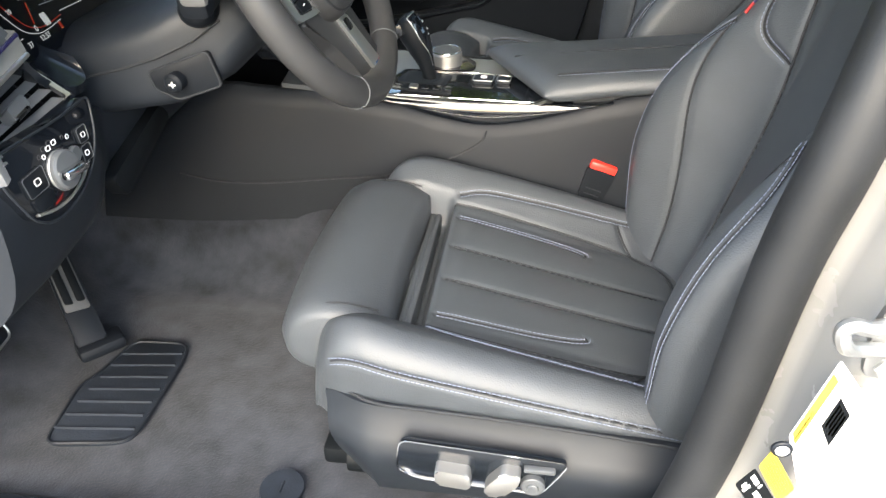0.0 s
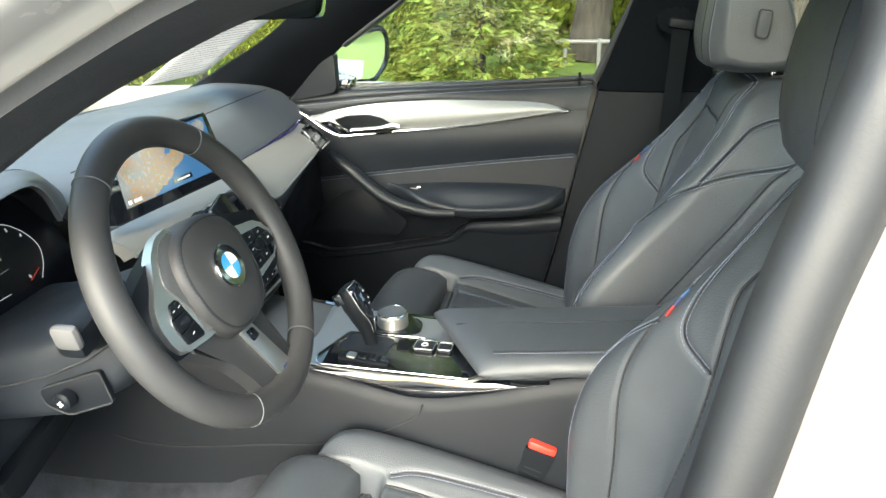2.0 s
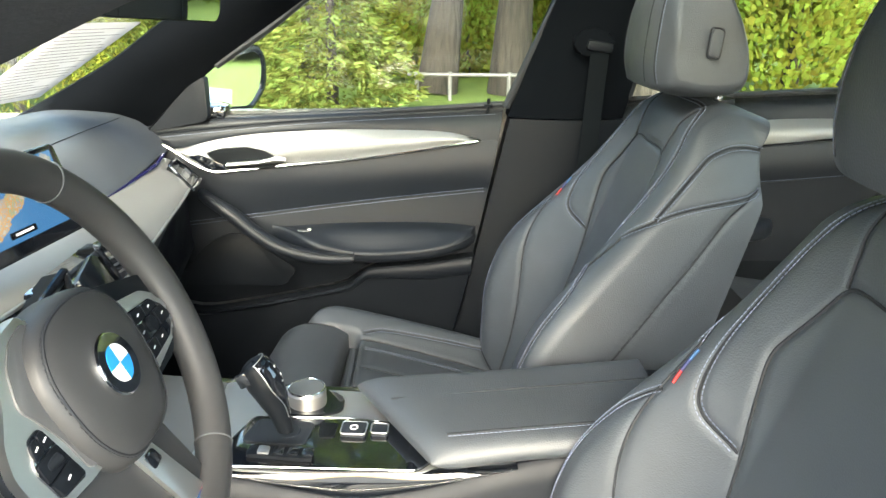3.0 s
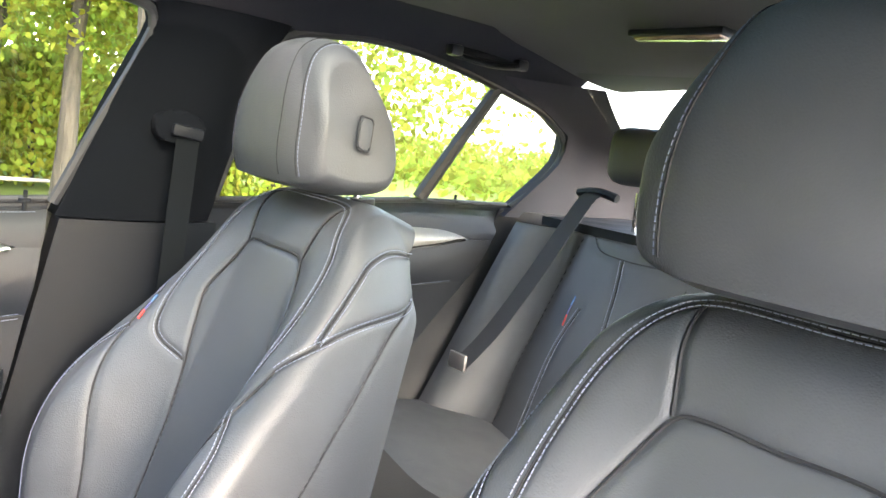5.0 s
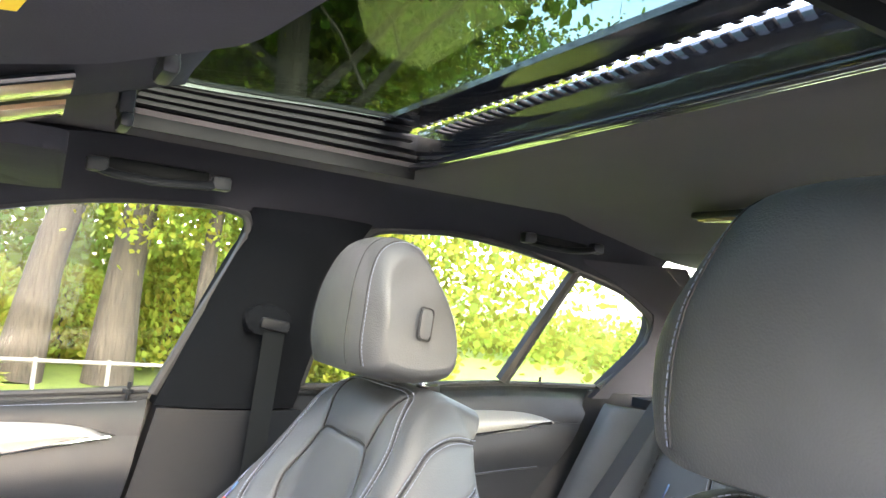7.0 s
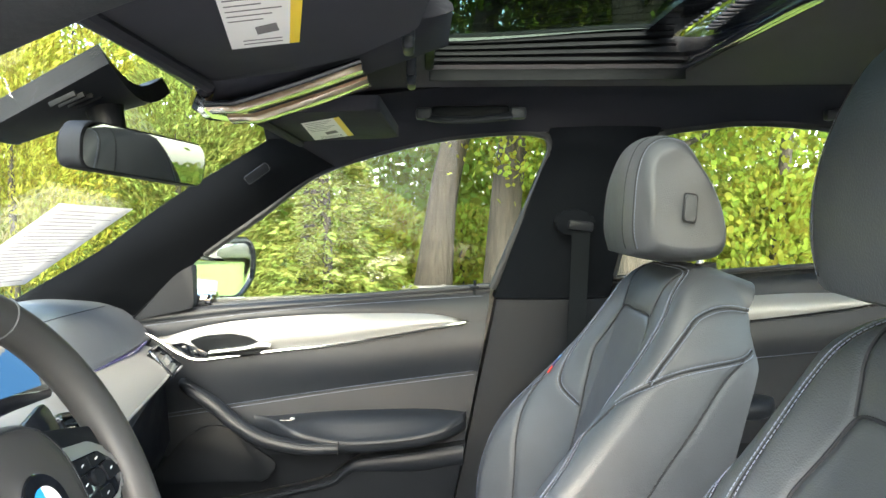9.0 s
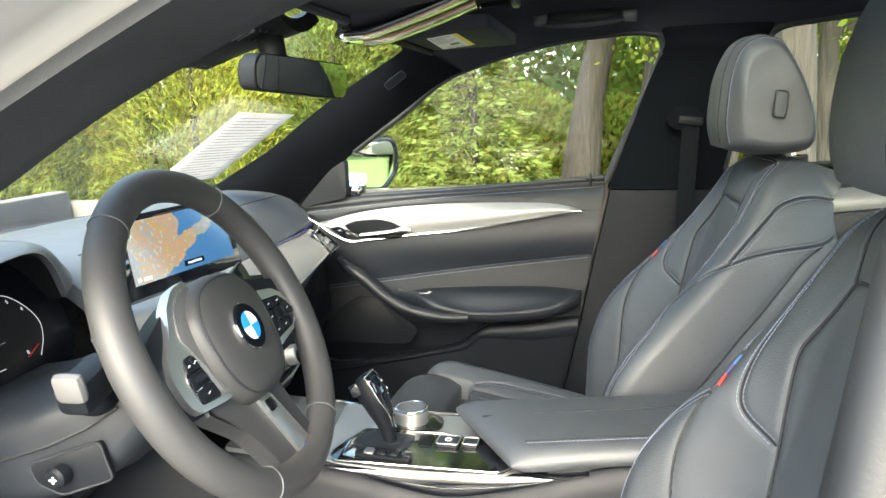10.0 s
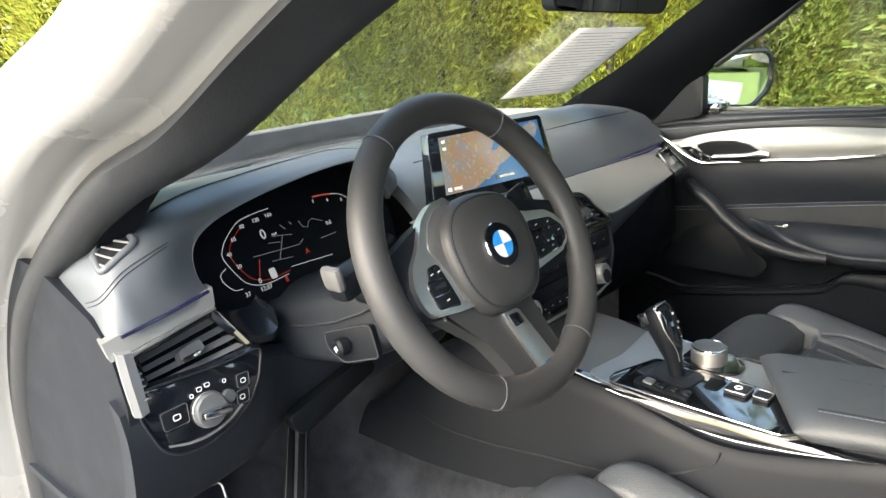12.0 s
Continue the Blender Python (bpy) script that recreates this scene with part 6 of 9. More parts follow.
strip_rows = [[(-0.166, -0.715, 0.921), (-0.172, -0.65, 0.931), (-0.177, -0.578, 0.939)], [(-0.156, -0.713, 0.903), (-0.162, -0.65, 0.912), (-0.168, -0.583, 0.921)]]
part("end_decor", Geo().slab([[tuple(q) for q in spl(r, 4)] for r in strip_rows], (-0.02, 0.004, 0)), DECOR, dash, "satin aluminium decor strip")
# Decor metal corner in slat grey: a darker copy that dims its sunlit face.
part("end_decor_post", Geo().slab([[(-0.150, -0.710, 0.912), (-0.146, -0.709, 0.88), (-0.143, -0.706, 0.842)], [(-0.146, -0.704, 0.911), (-0.142, -0.703, 0.88), (-0.139, -0.700, 0.841)], [(-0.148, -0.694, 0.909), (-0.144, -0.692, 0.88), (-0.142, -0.690, 0.842)]], (-0.010, 0.002, 0)), SLAT, dash, "satin aluminium corner of the decor strip")
part("end_decor_edge", Geo().tube([(-0.1535, -0.706, 0.9015), (-0.160, -0.65, 0.910), (-0.166, -0.586, 0.919)], 0.0026, 6), SILVER, dash, "bright lower edge of the decor strip")
skew_vent("air_vent", dash, [(-0.183, -0.678, 0.889), (-0.193, -0.574, 0.904), (-0.163, -0.553, 0.860), (-0.159, -0.679, 0.855)], 4, PIANO, SLAT, True, 0.006)
wheel = part("vent_wheel", Geo().box((-0.158, -0.690, 0.868), (0.016, 0.010, 0.034), 0.004, Matrix.Rotation(radians(-20), 3, 'Y'), 3), GREY, dash)
for i in range(5):
    part("wheel_ridge", Geo().box((-0.149 - 0.0026 * (i - 2), -0.690, 0.869 + 0.0062 * (i - 2)), (0.003, 0.009, 0.0024), 0.001), SATIN, wheel)
pz = lambda u, v, d=0.0: Vector((-0.142 - 0.12 * (v - 0.82) + d, u, v))
panel_line = rounded([(-0.699, 0.866), (-0.701, 0.836), (-0.686, 0.795), (-0.668, 0.782), (-0.640, 0.779), (-0.608, 0.785), (-0.575, 0.803), (-0.556, 0.828), (-0.545, 0.862), (-0.60, 0.860)], 0.010)
sp = part("switch_panel", Geo().prism(panel_line, -0.014, 0.0, lambda u, v, d: pz(u, v, d), 0.002), PIANO, dash, "gloss black light switch panel")
part("switch_bezel", Geo().tube([pz(u, v, 0.001) for u, v in panel_line], 0.0014, 6, close=True), GREY, sp)
kn = part("light_knob", Geo().disc(pz(-0.626, 0.818, 0), (1, 0, 0.12), 0.0195, 0.010, 36, 0.002), VENT_GREY, sp, "round light switch with a silver grip")
part("knob_ring", Geo().tube([pz(-0.626 + 0.0195 * math.cos(a), 0.818 + 0.0195 * math.sin(a), 0.003) for a in np.linspace(0, 2 * math.pi, 33)[:-1]], 0.0012, 6, close=True), SATIN, kn)
part("knob_grip", Geo().box(pz(-0.624, 0.817, 0.014), (0.012, 0.036, 0.009), 0.003, Matrix.Rotation(radians(-6), 3, 'X')), CHROME, kn)
part("fog_button", Geo().prism(rounded([(-0.680, 0.8145), (-0.681, 0.835), (-0.650, 0.836), (-0.651, 0.8145)], 0.003), 0, 0.003, lambda u, v, d: pz(u, v, d), 0.001), HARD, sp)
part("blank_button", Geo().prism(rounded([(-0.677, 0.799), (-0.679, 0.8125), (-0.651, 0.8125), (-0.650, 0.797)], 0.003), 0, 0.003, lambda u, v, d: pz(u, v, d), 0.001), HARD, sp)
for u0, v0 in ((-0.587, 0.826), (-0.591, 0.808)):
    part("side_button", Geo().prism(rounded([(u0, v0), (u0 + 0.001, v0 + 0.0155), (u0 + 0.017, v0 + 0.0155), (u0 + 0.015, v0)], 0.002), 0, 0.003, lambda u, v, d: pz(u, v, d), 0.001), HARD, sp)
for quad in ([(-0.680, 0.8145), (-0.681, 0.835), (-0.650, 0.836), (-0.651, 0.8145)], [(-0.587, 0.826), (-0.586, 0.8415), (-0.570, 0.8415), (-0.572, 0.826)], [(-0.591, 0.808), (-0.590, 0.8235), (-0.574, 0.8235), (-0.576, 0.808)]):
    part("button_rim", Geo().tube([pz(u, v, 0.003) for u, v in rounded(quad, 0.003)], 0.0005, 4, close=True), VENT_GREY, sp)
part("dimmer_wheel", Geo().disc(pz(-0.600, 0.822, 0), (1, 0, 0.1), 0.008, 0.005), VENT_GREY, sp)
part("panel_edge", Geo().tube(spl([pz(-0.678, 0.797, 0.001), pz(-0.655, 0.791, 0.002), pz(-0.630, 0.790, 0.002), pz(-0.605, 0.796, 0.002), pz(-0.585, 0.806, 0.001)], 5), 0.0016, 6), SATIN, sp, "bright lower edge of the switch field")
for u0, v0, w, h in ((-0.668, 0.822, 0.008, 0.006), (-0.636, 0.842, 0.006, 0.0045), (-0.626, 0.8435, 0.006, 0.0045), (-0.645, 0.838, 0.004, 0.004), (-0.582, 0.831, 0.006, 0.005), (-0.587, 0.813, 0.006, 0.005), (-0.604, 0.840, 0.004, 0.004)):
    part("switch_symbol", Geo().tube([pz(u, v, 0.0036) for u, v in rounded([(u0, v0), (u0 + w, v0), (u0 + w, v0 + h), (u0, v0 + h)], 0.002)], 0.0005, 4, close=True), WHITE_MARK, sp)
# demister outlet set into the pad beside the pillar foot
def outlet_at(a, b, lift):
    c = [(19.0, 16.6), (24.8, 12.8), (19.0, 9.0), (13.9, 15.6)]
    i, j = ((1 - a) * (1 - b) * c[0][k] + a * (1 - b) * c[1][k] + a * b * c[2][k] + (1 - a) * b * c[3][k] for k in (0, 1))
    return Vector(on_hood(i, j, lift)) + Vector((0.6, -0.25, 0.0)) * lift


outlet = part("side_outlet", Geo().grid([[tuple(outlet_at(a, b, 0.0008)) for a in np.linspace(0.08, 0.92, 8)] for b in np.linspace(0.08, 0.92, 8)]), DARK, dash, "dark demister opening")
part("outlet_rim", Geo().tube([tuple(outlet_at(a, b, 0.0006)) for a, b in rounded([(0.04, 0.04), (0.96, 0.04), (0.96, 0.96), (0.04, 0.96)], 0.22, 6)], 0.0042, 8, close=True), DASH_LEATHER, outlet, "soft grey rim", 60)
for k in range(5):
    line = [(0.374 * q + 0.10 + 0.17 * k - 0.20, 1.05 * q + 0.62 - 0.16 * k * 0.9 - 0.55) for q in np.linspace(0, 1.2, 25)]
    line = [(a, b) for a, b in line if 0.10 < a < 0.90 and 0.10 < b < 0.90]
    if len(line) > 3:
        part("outlet_slat", Geo().tube([tuple(outlet_at(a, b, 0.0018)) for a, b in line], 0.0013, 6), SLAT, outlet)
# lower dash under the driver: curved knee panel and shelf
knee = []
for y in np.linspace(-0.715, -0.16, 26):
    e = float(smooth((y + 0.56) / 0.1))
    lo_dip = 0.05 * float(smooth((-0.50 - y) / 0.15))
    knee.append([(-0.158 - 0.03 * e, float(y), 0.842 - 0.03 * e), (-0.150 - 0.045 * e, float(y), 0.80 - 0.05 * e), (-0.165 - 0.05 * e, float(y), 0.735 - 0.02 * e - 0.2 * lo_dip), (-0.215 - 0.04 * e, float(y), 0.690 - 0.3 * lo_dip), (-0.33, float(y), 0.660 - 0.2 * lo_dip), (-0.50, float(y), 0.655)])
part("knee_panel", Geo().slab([[tuple(q) for q in spl(r, 3)] for r in knee], (-0.02, 0, 0.012)), GREY, dash, "dark grey lower dashboard panel", 60)
part("side_cap", Geo().prism([(-0.60, 0.99), (-0.32, 0.975), (-0.205, 0.938), (-0.170, 0.915), (-0.152, 0.85), (-0.165, 0.74), (-0.25, 0.66), (-0.40, 0.56), (-0.60, 0.50)], -0.708, -0.694, lambda u, v, d: (u, d, v), 0.003), SOFT, dash, "black end cap of the dashboard")
part("cubby", Geo().prism(rounded([(-0.50, 0.735), (-0.36, 0.772), (-0.34, 0.745), (-0.48, 0.70)], 0.01), 0, 0.02, lambda u, v, d: (-0.198 + d, u, v), 0.003), DARK, dash)
# centre stack: one gloss black face with vents, radio keys and climate row
sx = lambda z: -0.130 + 0.25 * (0.90 - z)
on_stack = lambda u, v, d=0.0: Vector((sx(v) + d, u, v))
half = [(0.100, 0.905), (0.128, 0.865), (0.186, 0.836), (0.180, 0.790), (0.150, 0.748), (0.090, 0.726)]
face = rounded([(YC + a, b) for a, b in half] + [(YC - a, b) for a, b in reversed(half)], 0.012)
part("centre_panel", Geo().prism(face, -0.030, 0.0, on_stack, 0.003), PIANO, dash, "gloss black centre stack", 60)
part("stack_edge", Geo().tube([on_stack(u, v, 0.0) for u, v in face], 0.0045, 8, close=True), GREY, dash, "dark grey edge of the centre stack")
for m_ in (1, -1):
    q = [(0.048, 0.914), (0.116, 0.902), (0.182, 0.846), (0.078, 0.850)]
    q = [tuple(on_stack(YC + m_ * a, b, 0.004)) for a, b in q]
    skew_vent("air_vent", dash, q if m_ > 0 else [q[1], q[0], q[3], q[2]], 5, PIANO, SLAT, True, 0.005)
rp = part("radio_panel", Geo().prism(rounded([(YC - 0.172, 0.834), (YC + 0.172, 0.834), (YC + 0.168, 0.802), (YC - 0.168, 0.802)], 0.004), -0.002, 0.005, on_stack, 0.0015), GLOSS_DARK, dash)
for i in range(10):
    u = YC - 0.150 + i * 0.0333
    part("radio_button", Geo().prism(rounded([(u - 0.015, 0.831), (u + 0.015, 0.831), (u + 0.015, 0.806), (u - 0.015, 0.806)], 0.002), 0.004, 0.0068, on_stack, 0.0008), HARD, rp)
    part("button_mark", Geo().tube([on_stack(u - 0.003, 0.8185, 0.007), on_stack(u + 0.003, 0.8185, 0.007)], 0.0006, 4), WHITE_MARK, rp)
cpn = part("climate_panel", Geo().prism(rounded([(YC - 0.150, 0.788), (YC + 0.150, 0.788), (YC + 0.126, 0.745), (YC - 0.126, 0.745)], 0.008), -0.002, 0.004, on_stack, 0.0015), PIANO, dash)
part("climate_rim", Geo().tube([on_stack(u, v, 0.004) for u, v in rounded([(YC - 0.150, 0.743), (YC - 0.098, 0.733), (YC + 0.098, 0.733), (YC + 0.150, 0.743)], 0.010)], 0.0026, 6), SATIN, cpn)
for m_ in (1, -1):
    part("climate_knob", Geo().disc(on_stack(YC + m_ * 0.110, 0.764, 0.002), (0.97, 0, 0.24), 0.018, 0.020, 28, 0.002), SILVER, dash, "ribbed silver climate knob")
    part("knob_cap", Geo().disc(on_stack(YC + m_ * 0.110, 0.764, 0.0212), (0.97, 0, 0.24), 0.0125, 0.002, 24, 0.0005), PIANO, dash)
for i in range(7):
    u = YC - 0.066 + i * 0.022
    part("climate_button", Geo().prism(rounded([(u - 0.0095, 0.762), (u + 0.0095, 0.762), (u + 0.0095, 0.748), (u - 0.0095, 0.748)], 0.002), 0.0035, 0.0060, on_stack, 0.0008), HARD, cpn)
    part("button_mark", Geo().tube([on_stack(u - 0.002, 0.755, 0.0064), on_stack(u + 0.002, 0.755, 0.0064)], 0.0006, 4), WHITE_MARK, cpn)
# shaded leather band under the decor panel on the passenger side
under = [[(float(dec_x(y)) - 0.006, float(y), float(dec_z(y)) - 0.003), (float(dec_x(y)) - 0.010, float(y), float(dec_z(y)) - 0.4 * h_), (float(dec_x(y)) - 0.022, float(y), float(dec_z(y)) - 0.8 * h_), (float(dec_x(y)) - 0.05, float(y), float(dec_z(y)) - h_)] for y, h_ in ((y, 0.074 - 0.20 * max(0.0, y - 0.32)) for y in np.linspace(0.200, 0.655, 16))]
part("lower_band", Geo().slab(under, (-0.02, 0, 0.006)), DASH_LEATHER, dash, "leather band under the decor panel", 60)

# ---- steering column and wheel ----
col = thing("steering_column", (-0.12, -0.355, 0.80), "black plastic steering column shroud with stalk", "steering column")
rings = []
for x, w, z0, z1 in ((-0.26, 0.120, 0.795, 0.888), (-0.18, 0.118, 0.800, 0.900), (-0.10, 0.112, 0.812, 0.922), (-0.04, 0.098, 0.842, 0.948), (-0.005, 0.085, 0.875, 0.960), (0.005, 0.07, 0.89, 0.958)):
    rings.append([(x + (0.0 if v < (z0 + z1) / 2 else -0.02), -0.357 + u, v) for u, v in rounded([(-w, z0 + 0.01), (-w * 0.7, z0 - 0.004), (w * 0.7, z0 - 0.004), (w, z0 + 0.01), (w, z1 - 0.02), (w * 0.6, z1), (-w * 0.6, z1), (-w, z1 - 0.02)], 0.02, 4)])
part("shroud", Geo().loft(rings), GREY, col, "", 50)
part("shroud_seam", Geo().tube([(-0.20, -0.4765, 0.850), (-0.14, -0.4738, 0.864), (-0.10, -0.4698, 0.876), (-0.06, -0.4615, 0.893), (-0.03, -0.4515, 0.912)], 0.0016, 5), SEAMDARK, col)
tp = lambda u, v, d=0.0: Vector((u, -0.4665 - d + (u + 0.07) * 0.22, v))
bx = part("tilt_plate", Geo().prism(rounded([(-0.112, 0.862), (-0.045, 0.882), (-0.036, 0.842), (-0.085, 0.828), (-0.108, 0.842)], 0.006), -0.004, 0.003, lambda u, v, d: tp(u, v, d), 0.002), HARD, col)
part("plate_rim", Geo().tube([tp(u, v, 0.003) for u, v in rounded([(-0.112, 0.862), (-0.045, 0.882), (-0.036, 0.842), (-0.085, 0.828), (-0.108, 0.842)], 0.006)], 0.0012, 5, close=True), SEAMDARK, bx)
part("tilt_knob", Geo().disc(tp(-0.082, 0.851, 0.003), (-0.1, -1, 0), 0.011, 0.014, 20, 0.003), HARD, bx)
part("knob_symbol", Geo().box(tp(-0.082, 0.851, 0.0178), (0.007, 0.001, 0.0014), 0).box(tp(-0.082, 0.851, 0.0178), (0.0014, 0.001, 0.007), 0), WHITE_MARK, bx)
part("stalk", Geo().tube([(-0.045, -0.45, 0.935), (-0.035, -0.485, 0.945)], 0.011, 12).box((-0.018, -0.503, 0.957), (0.032, 0.060, 0.032), 0.008, Matrix.Rotation(radians(14), 3, 'X')), HARD, col, "black indicator stalk")
part("stalk_tip", Geo().box((-0.012, -0.536, 0.965), (0.028, 0.012, 0.028), 0.006, Matrix.Rotation(radians(14), 3, 'X')), SPOKE_GREY, col, "grey stalk end button")
part("stalk_collar", Geo().ball((-0.05, -0.452, 0.925), (0.022, 0.026, 0.020), 8), HARD, col)
part("stalk_right", Geo().tube([(-0.045, -0.27, 0.935), (-0.03, -0.20, 0.955)], 0.011, 12), HARD, col)

WT = radians(25.7)
WA, WU = Vector((math.cos(WT), 0, math.sin(WT))), Vector((-math.sin(WT), 0, math.cos(WT)))
WC = Vector((0.043, -0.352, 0.962))
wp = lambda u, v, d=0.0: WC + Vector((0, u, 0)) + WU * v + WA * d
sw = thing("steering_wheel", WC - WU * 0.19, "black leather sports steering wheel with satin silver spokes", "steering wheel")
RW = 0.170
ang = lambda a, r=RW: (r * math.sin(radians(a)), r * math.cos(radians(a)))
for nm, a0, a1, fat in (("rim_top", -36, 36, 0.0), ("rim_right", 36, 148, 0.0012), ("rim_bottom", 148, 207, 0.0), ("rim_left", 207, 324, 0.0012)):
    n = 24
    pts = [wp(*ang(a0 + (a1 - a0) * i / n)) for i in range(n + 1)]
    part(nm, Geo().tube(pts, [0.0185 + fat * math.sin(math.pi * i / n) for i in range(n + 1)], 18, squash=0.9, up=tuple(WA)), WHEEL_LEATHER, sw, "", 60)
for a in (-36, 36, 148, 207):
    u, v = ang(a)
    ring = []
    rad = Vector((0, math.sin(radians(a)), 0)) + WU * math.cos(radians(a))
    ring = [wp(u, v) + rad * (0.0188 * math.cos(t)) + WA * (0.0170 * math.sin(t)) for t in np.linspace(0, 2 * math.pi, 20)[:-1]]
    part("rim_seam", Geo().tube(ring, 0.0009, 5, close=True), VENT_GREY, sw)
st = Geo()
for side in (1, -1):
    for i in range(34):
        a = side * (58 + i * 2.3)
        u, v = ang(a, RW - 0.0165)
        st.tube([wp(u * 1.006, v * 1.006, -0.005), wp(*ang(a + 1.2, RW - 0.0172), 0.005)], 0.0009, 4)
part("rim_stitching", st, SEAMDARK, sw, kind="stuff")
hp = lambda u, v, d=0.0: wp(u - 0.004, v - 0.010, d)
# airbag cover, domed towards the driver
hub_out = rounded([(-0.070, 0.028), (-0.048, 0.062), (0.0, 0.070), (0.048, 0.062), (0.070, 0.028), (0.066, -0.030), (0.038, -0.066), (-0.038, -0.066), (-0.066, -0.030)], 0.03, 5)
rings = [[hp(u * s, v * s, d) for u, v in hub_out] for s, d in ((1.07, -0.014), (1.06, 0.002), (1.03, 0.011), (0.96, 0.017), (0.77, 0.021), (0.5, 0.0228), (0.2, 0.0235))]
part("airbag_cover", Geo().loft(rings), WHEEL_LEATHER, sw, "grained black airbag cover", 60)
part("cover_seam", Geo().tube([hp(u * 0.955, v * 0.955, 0.0170) for u, v in hub_out], 0.0011, 5, close=True), SEAMDARK, sw)
st = Geo()
dashes(st, [hp(u * 0.975, v * 0.975, 0.0160) for u, v in hub_out], 0.003, 0.002, 0.0005)
part("cover_stitching", st, GREY, sw, kind="stuff")
# round badge in plain colour fields
bd = part("badge", Geo().disc(hp(0.0, 0.004, 0.0205), tuple(WA), 0.0265, 0.006, 40, 0.001), CHROME, sw, "round blue and white badge with a black ring")
part("badge_ring", Geo().disc(hp(0.0, 0.004, 0.0260), tuple(WA), 0.0250, 0.0012, 40, 0.0002, hole=0.0162), PIANO, bd)
BADGE_BLUE = material("badge blue", (0.02, 0.25, 0.65), 0.2, coat=0.8)
BADGE_WHITE = material("badge white", (0.8, 0.8, 0.8), 0.2, coat=0.8)
for q in range(4):
    pts = [(0.0, 0.0)] + [(0.0158 * math.cos(math.pi / 2 * (q + i / 8)), 0.0158 * math.sin(math.pi / 2 * (q + i / 8))) for i in range(9)]
    part("badge_field", Geo().prism(pts, 0.0263, 0.0276, lambda u, v, d: hp(u, 0.004 + v, d), 0), BADGE_BLUE if q % 2 else BADGE_WHITE, bd)
# spokes: dark arm behind, grey panel beside the hub, silver trim round the key field
SPOKES = {
    -1: ([(-0.040, 0.060), (-0.085, 0.048), (-0.150, 0.022), (-0.168, 0.010), (-0.166, -0.030), (-0.128, -0.054), (-0.040, -0.060)],
         [(-0.036, 0.068), (-0.066, 0.064), (-0.088, 0.050), (-0.106, 0.024), (-0.124, 0.007), (-0.133, -0.012), (-0.131, -0.036), (-0.122, -0.051), (-0.076, -0.057), (-0.040, -0.058), (-0.030, 0.0)],
         [(-0.040, 0.062), (-0.064, 0.057), (-0.082, 0.044), (-0.096, 0.018), (-0.088, 0.004), (-0.078, -0.020), (-0.073, -0.050), (-0.040, -0.058), (-0.030, 0.0)],
         [(-0.106, 0.000), (-0.091, 0.001), (-0.085, -0.022), (-0.079, -0.050), (-0.112, -0.046), (-0.117, -0.020)],
         [[(-0.109, -0.003), (-0.101, -0.002), (-0.101, -0.014), (-0.113, -0.014)], [(-0.099, -0.002), (-0.092, -0.001), (-0.089, -0.014), (-0.099, -0.014)], [(-0.1145, -0.016), (-0.0885, -0.016), (-0.085, -0.030), (-0.1145, -0.031)], [(-0.114, -0.033), (-0.0845, -0.032), (-0.081, -0.0475), (-0.110, -0.0445)]]),
    1: ([(0.040, 0.050), (0.085, 0.040), (0.150, 0.024), (0.168, 0.012), (0.166, -0.030), (0.128, -0.056), (0.040, -0.060)],
        [(0.050, 0.040), (0.078, 0.022), (0.121, 0.015), (0.145, 0.000), (0.151, -0.022), (0.134, -0.041), (0.064, -0.051), (0.050, -0.045)],
        [(0.048, 0.030), (0.066, 0.014), (0.066, -0.044), (0.048, -0.050)],
        [(0.079, 0.009), (0.124, 0.004), (0.142, -0.012), (0.142, -0.027), (0.124, -0.037), (0.072, -0.041), (0.076, -0.015)],
        [[(0.081, 0.007), (0.101, 0.005), (0.100, -0.006), (0.079, -0.005)], [(0.103, 0.0048), (0.123, 0.0025), (0.129, -0.006), (0.102, -0.006)], [(0.079, -0.007), (0.089, -0.007), (0.088, -0.023), (0.0765, -0.022)], [(0.118, -0.008), (0.131, -0.008), (0.140, -0.015), (0.140, -0.024), (0.118, -0.023)], [(0.0755, -0.025), (0.094, -0.025), (0.093, -0.038), (0.0745, -0.039)], [(0.096, -0.025), (0.117, -0.0255), (0.117, -0.0355), (0.095, -0.0375)]]),
}
for sgn, (arm, bez, pan, pad, keys) in SPOKES.items():
    part("side_spoke", Geo().prism(rounded(arm, 0.010), -0.024, -0.003, wp, 0.004), HARD, sw)
    part("spoke_bezel", Geo().prism(rounded(bez, 0.007), -0.008, 0.0045, wp, 0.004), SILVER, sw, "satin silver spoke trim")
    part("spoke_panel", Geo().prism(rounded(pan, 0.006), 0.002, 0.0060, wp, 0.0015), SPOKE_GREY, sw, "dark grey panel beside the hub")
    k = part("key_pad", Geo().prism(rounded(pad, 0.004), 0.004, 0.0060, wp, 0.0008), PIANO, sw)
    for q in keys:
        part("key", Geo().prism(rounded(q, 0.0018), 0.0055, 0.0076, wp, 0.0007), HARD, k)
        cu, cv = (sum(p[i] for p in q) / len(q) for i in (0, 1))
        part("key_symbol", Geo().tube([wp(cu - 0.0022, cv - 0.0004, 0.0078), wp(cu + 0.0022, cv + 0.0006, 0.0078)], 0.0006, 4), WHITE_MARK, k)
    part("key_roller", Geo().tube([wp(0.1035 * sgn if sgn > 0 else -0.106, -0.0150 if sgn > 0 else -0.0235, 0.0045), wp(0.1035 * sgn if sgn > 0 else -0.095, -0.0150 if sgn > 0 else -0.0235, 0.0095)], 0.0075 if sgn > 0 else 0.004, 16), HARD, k)
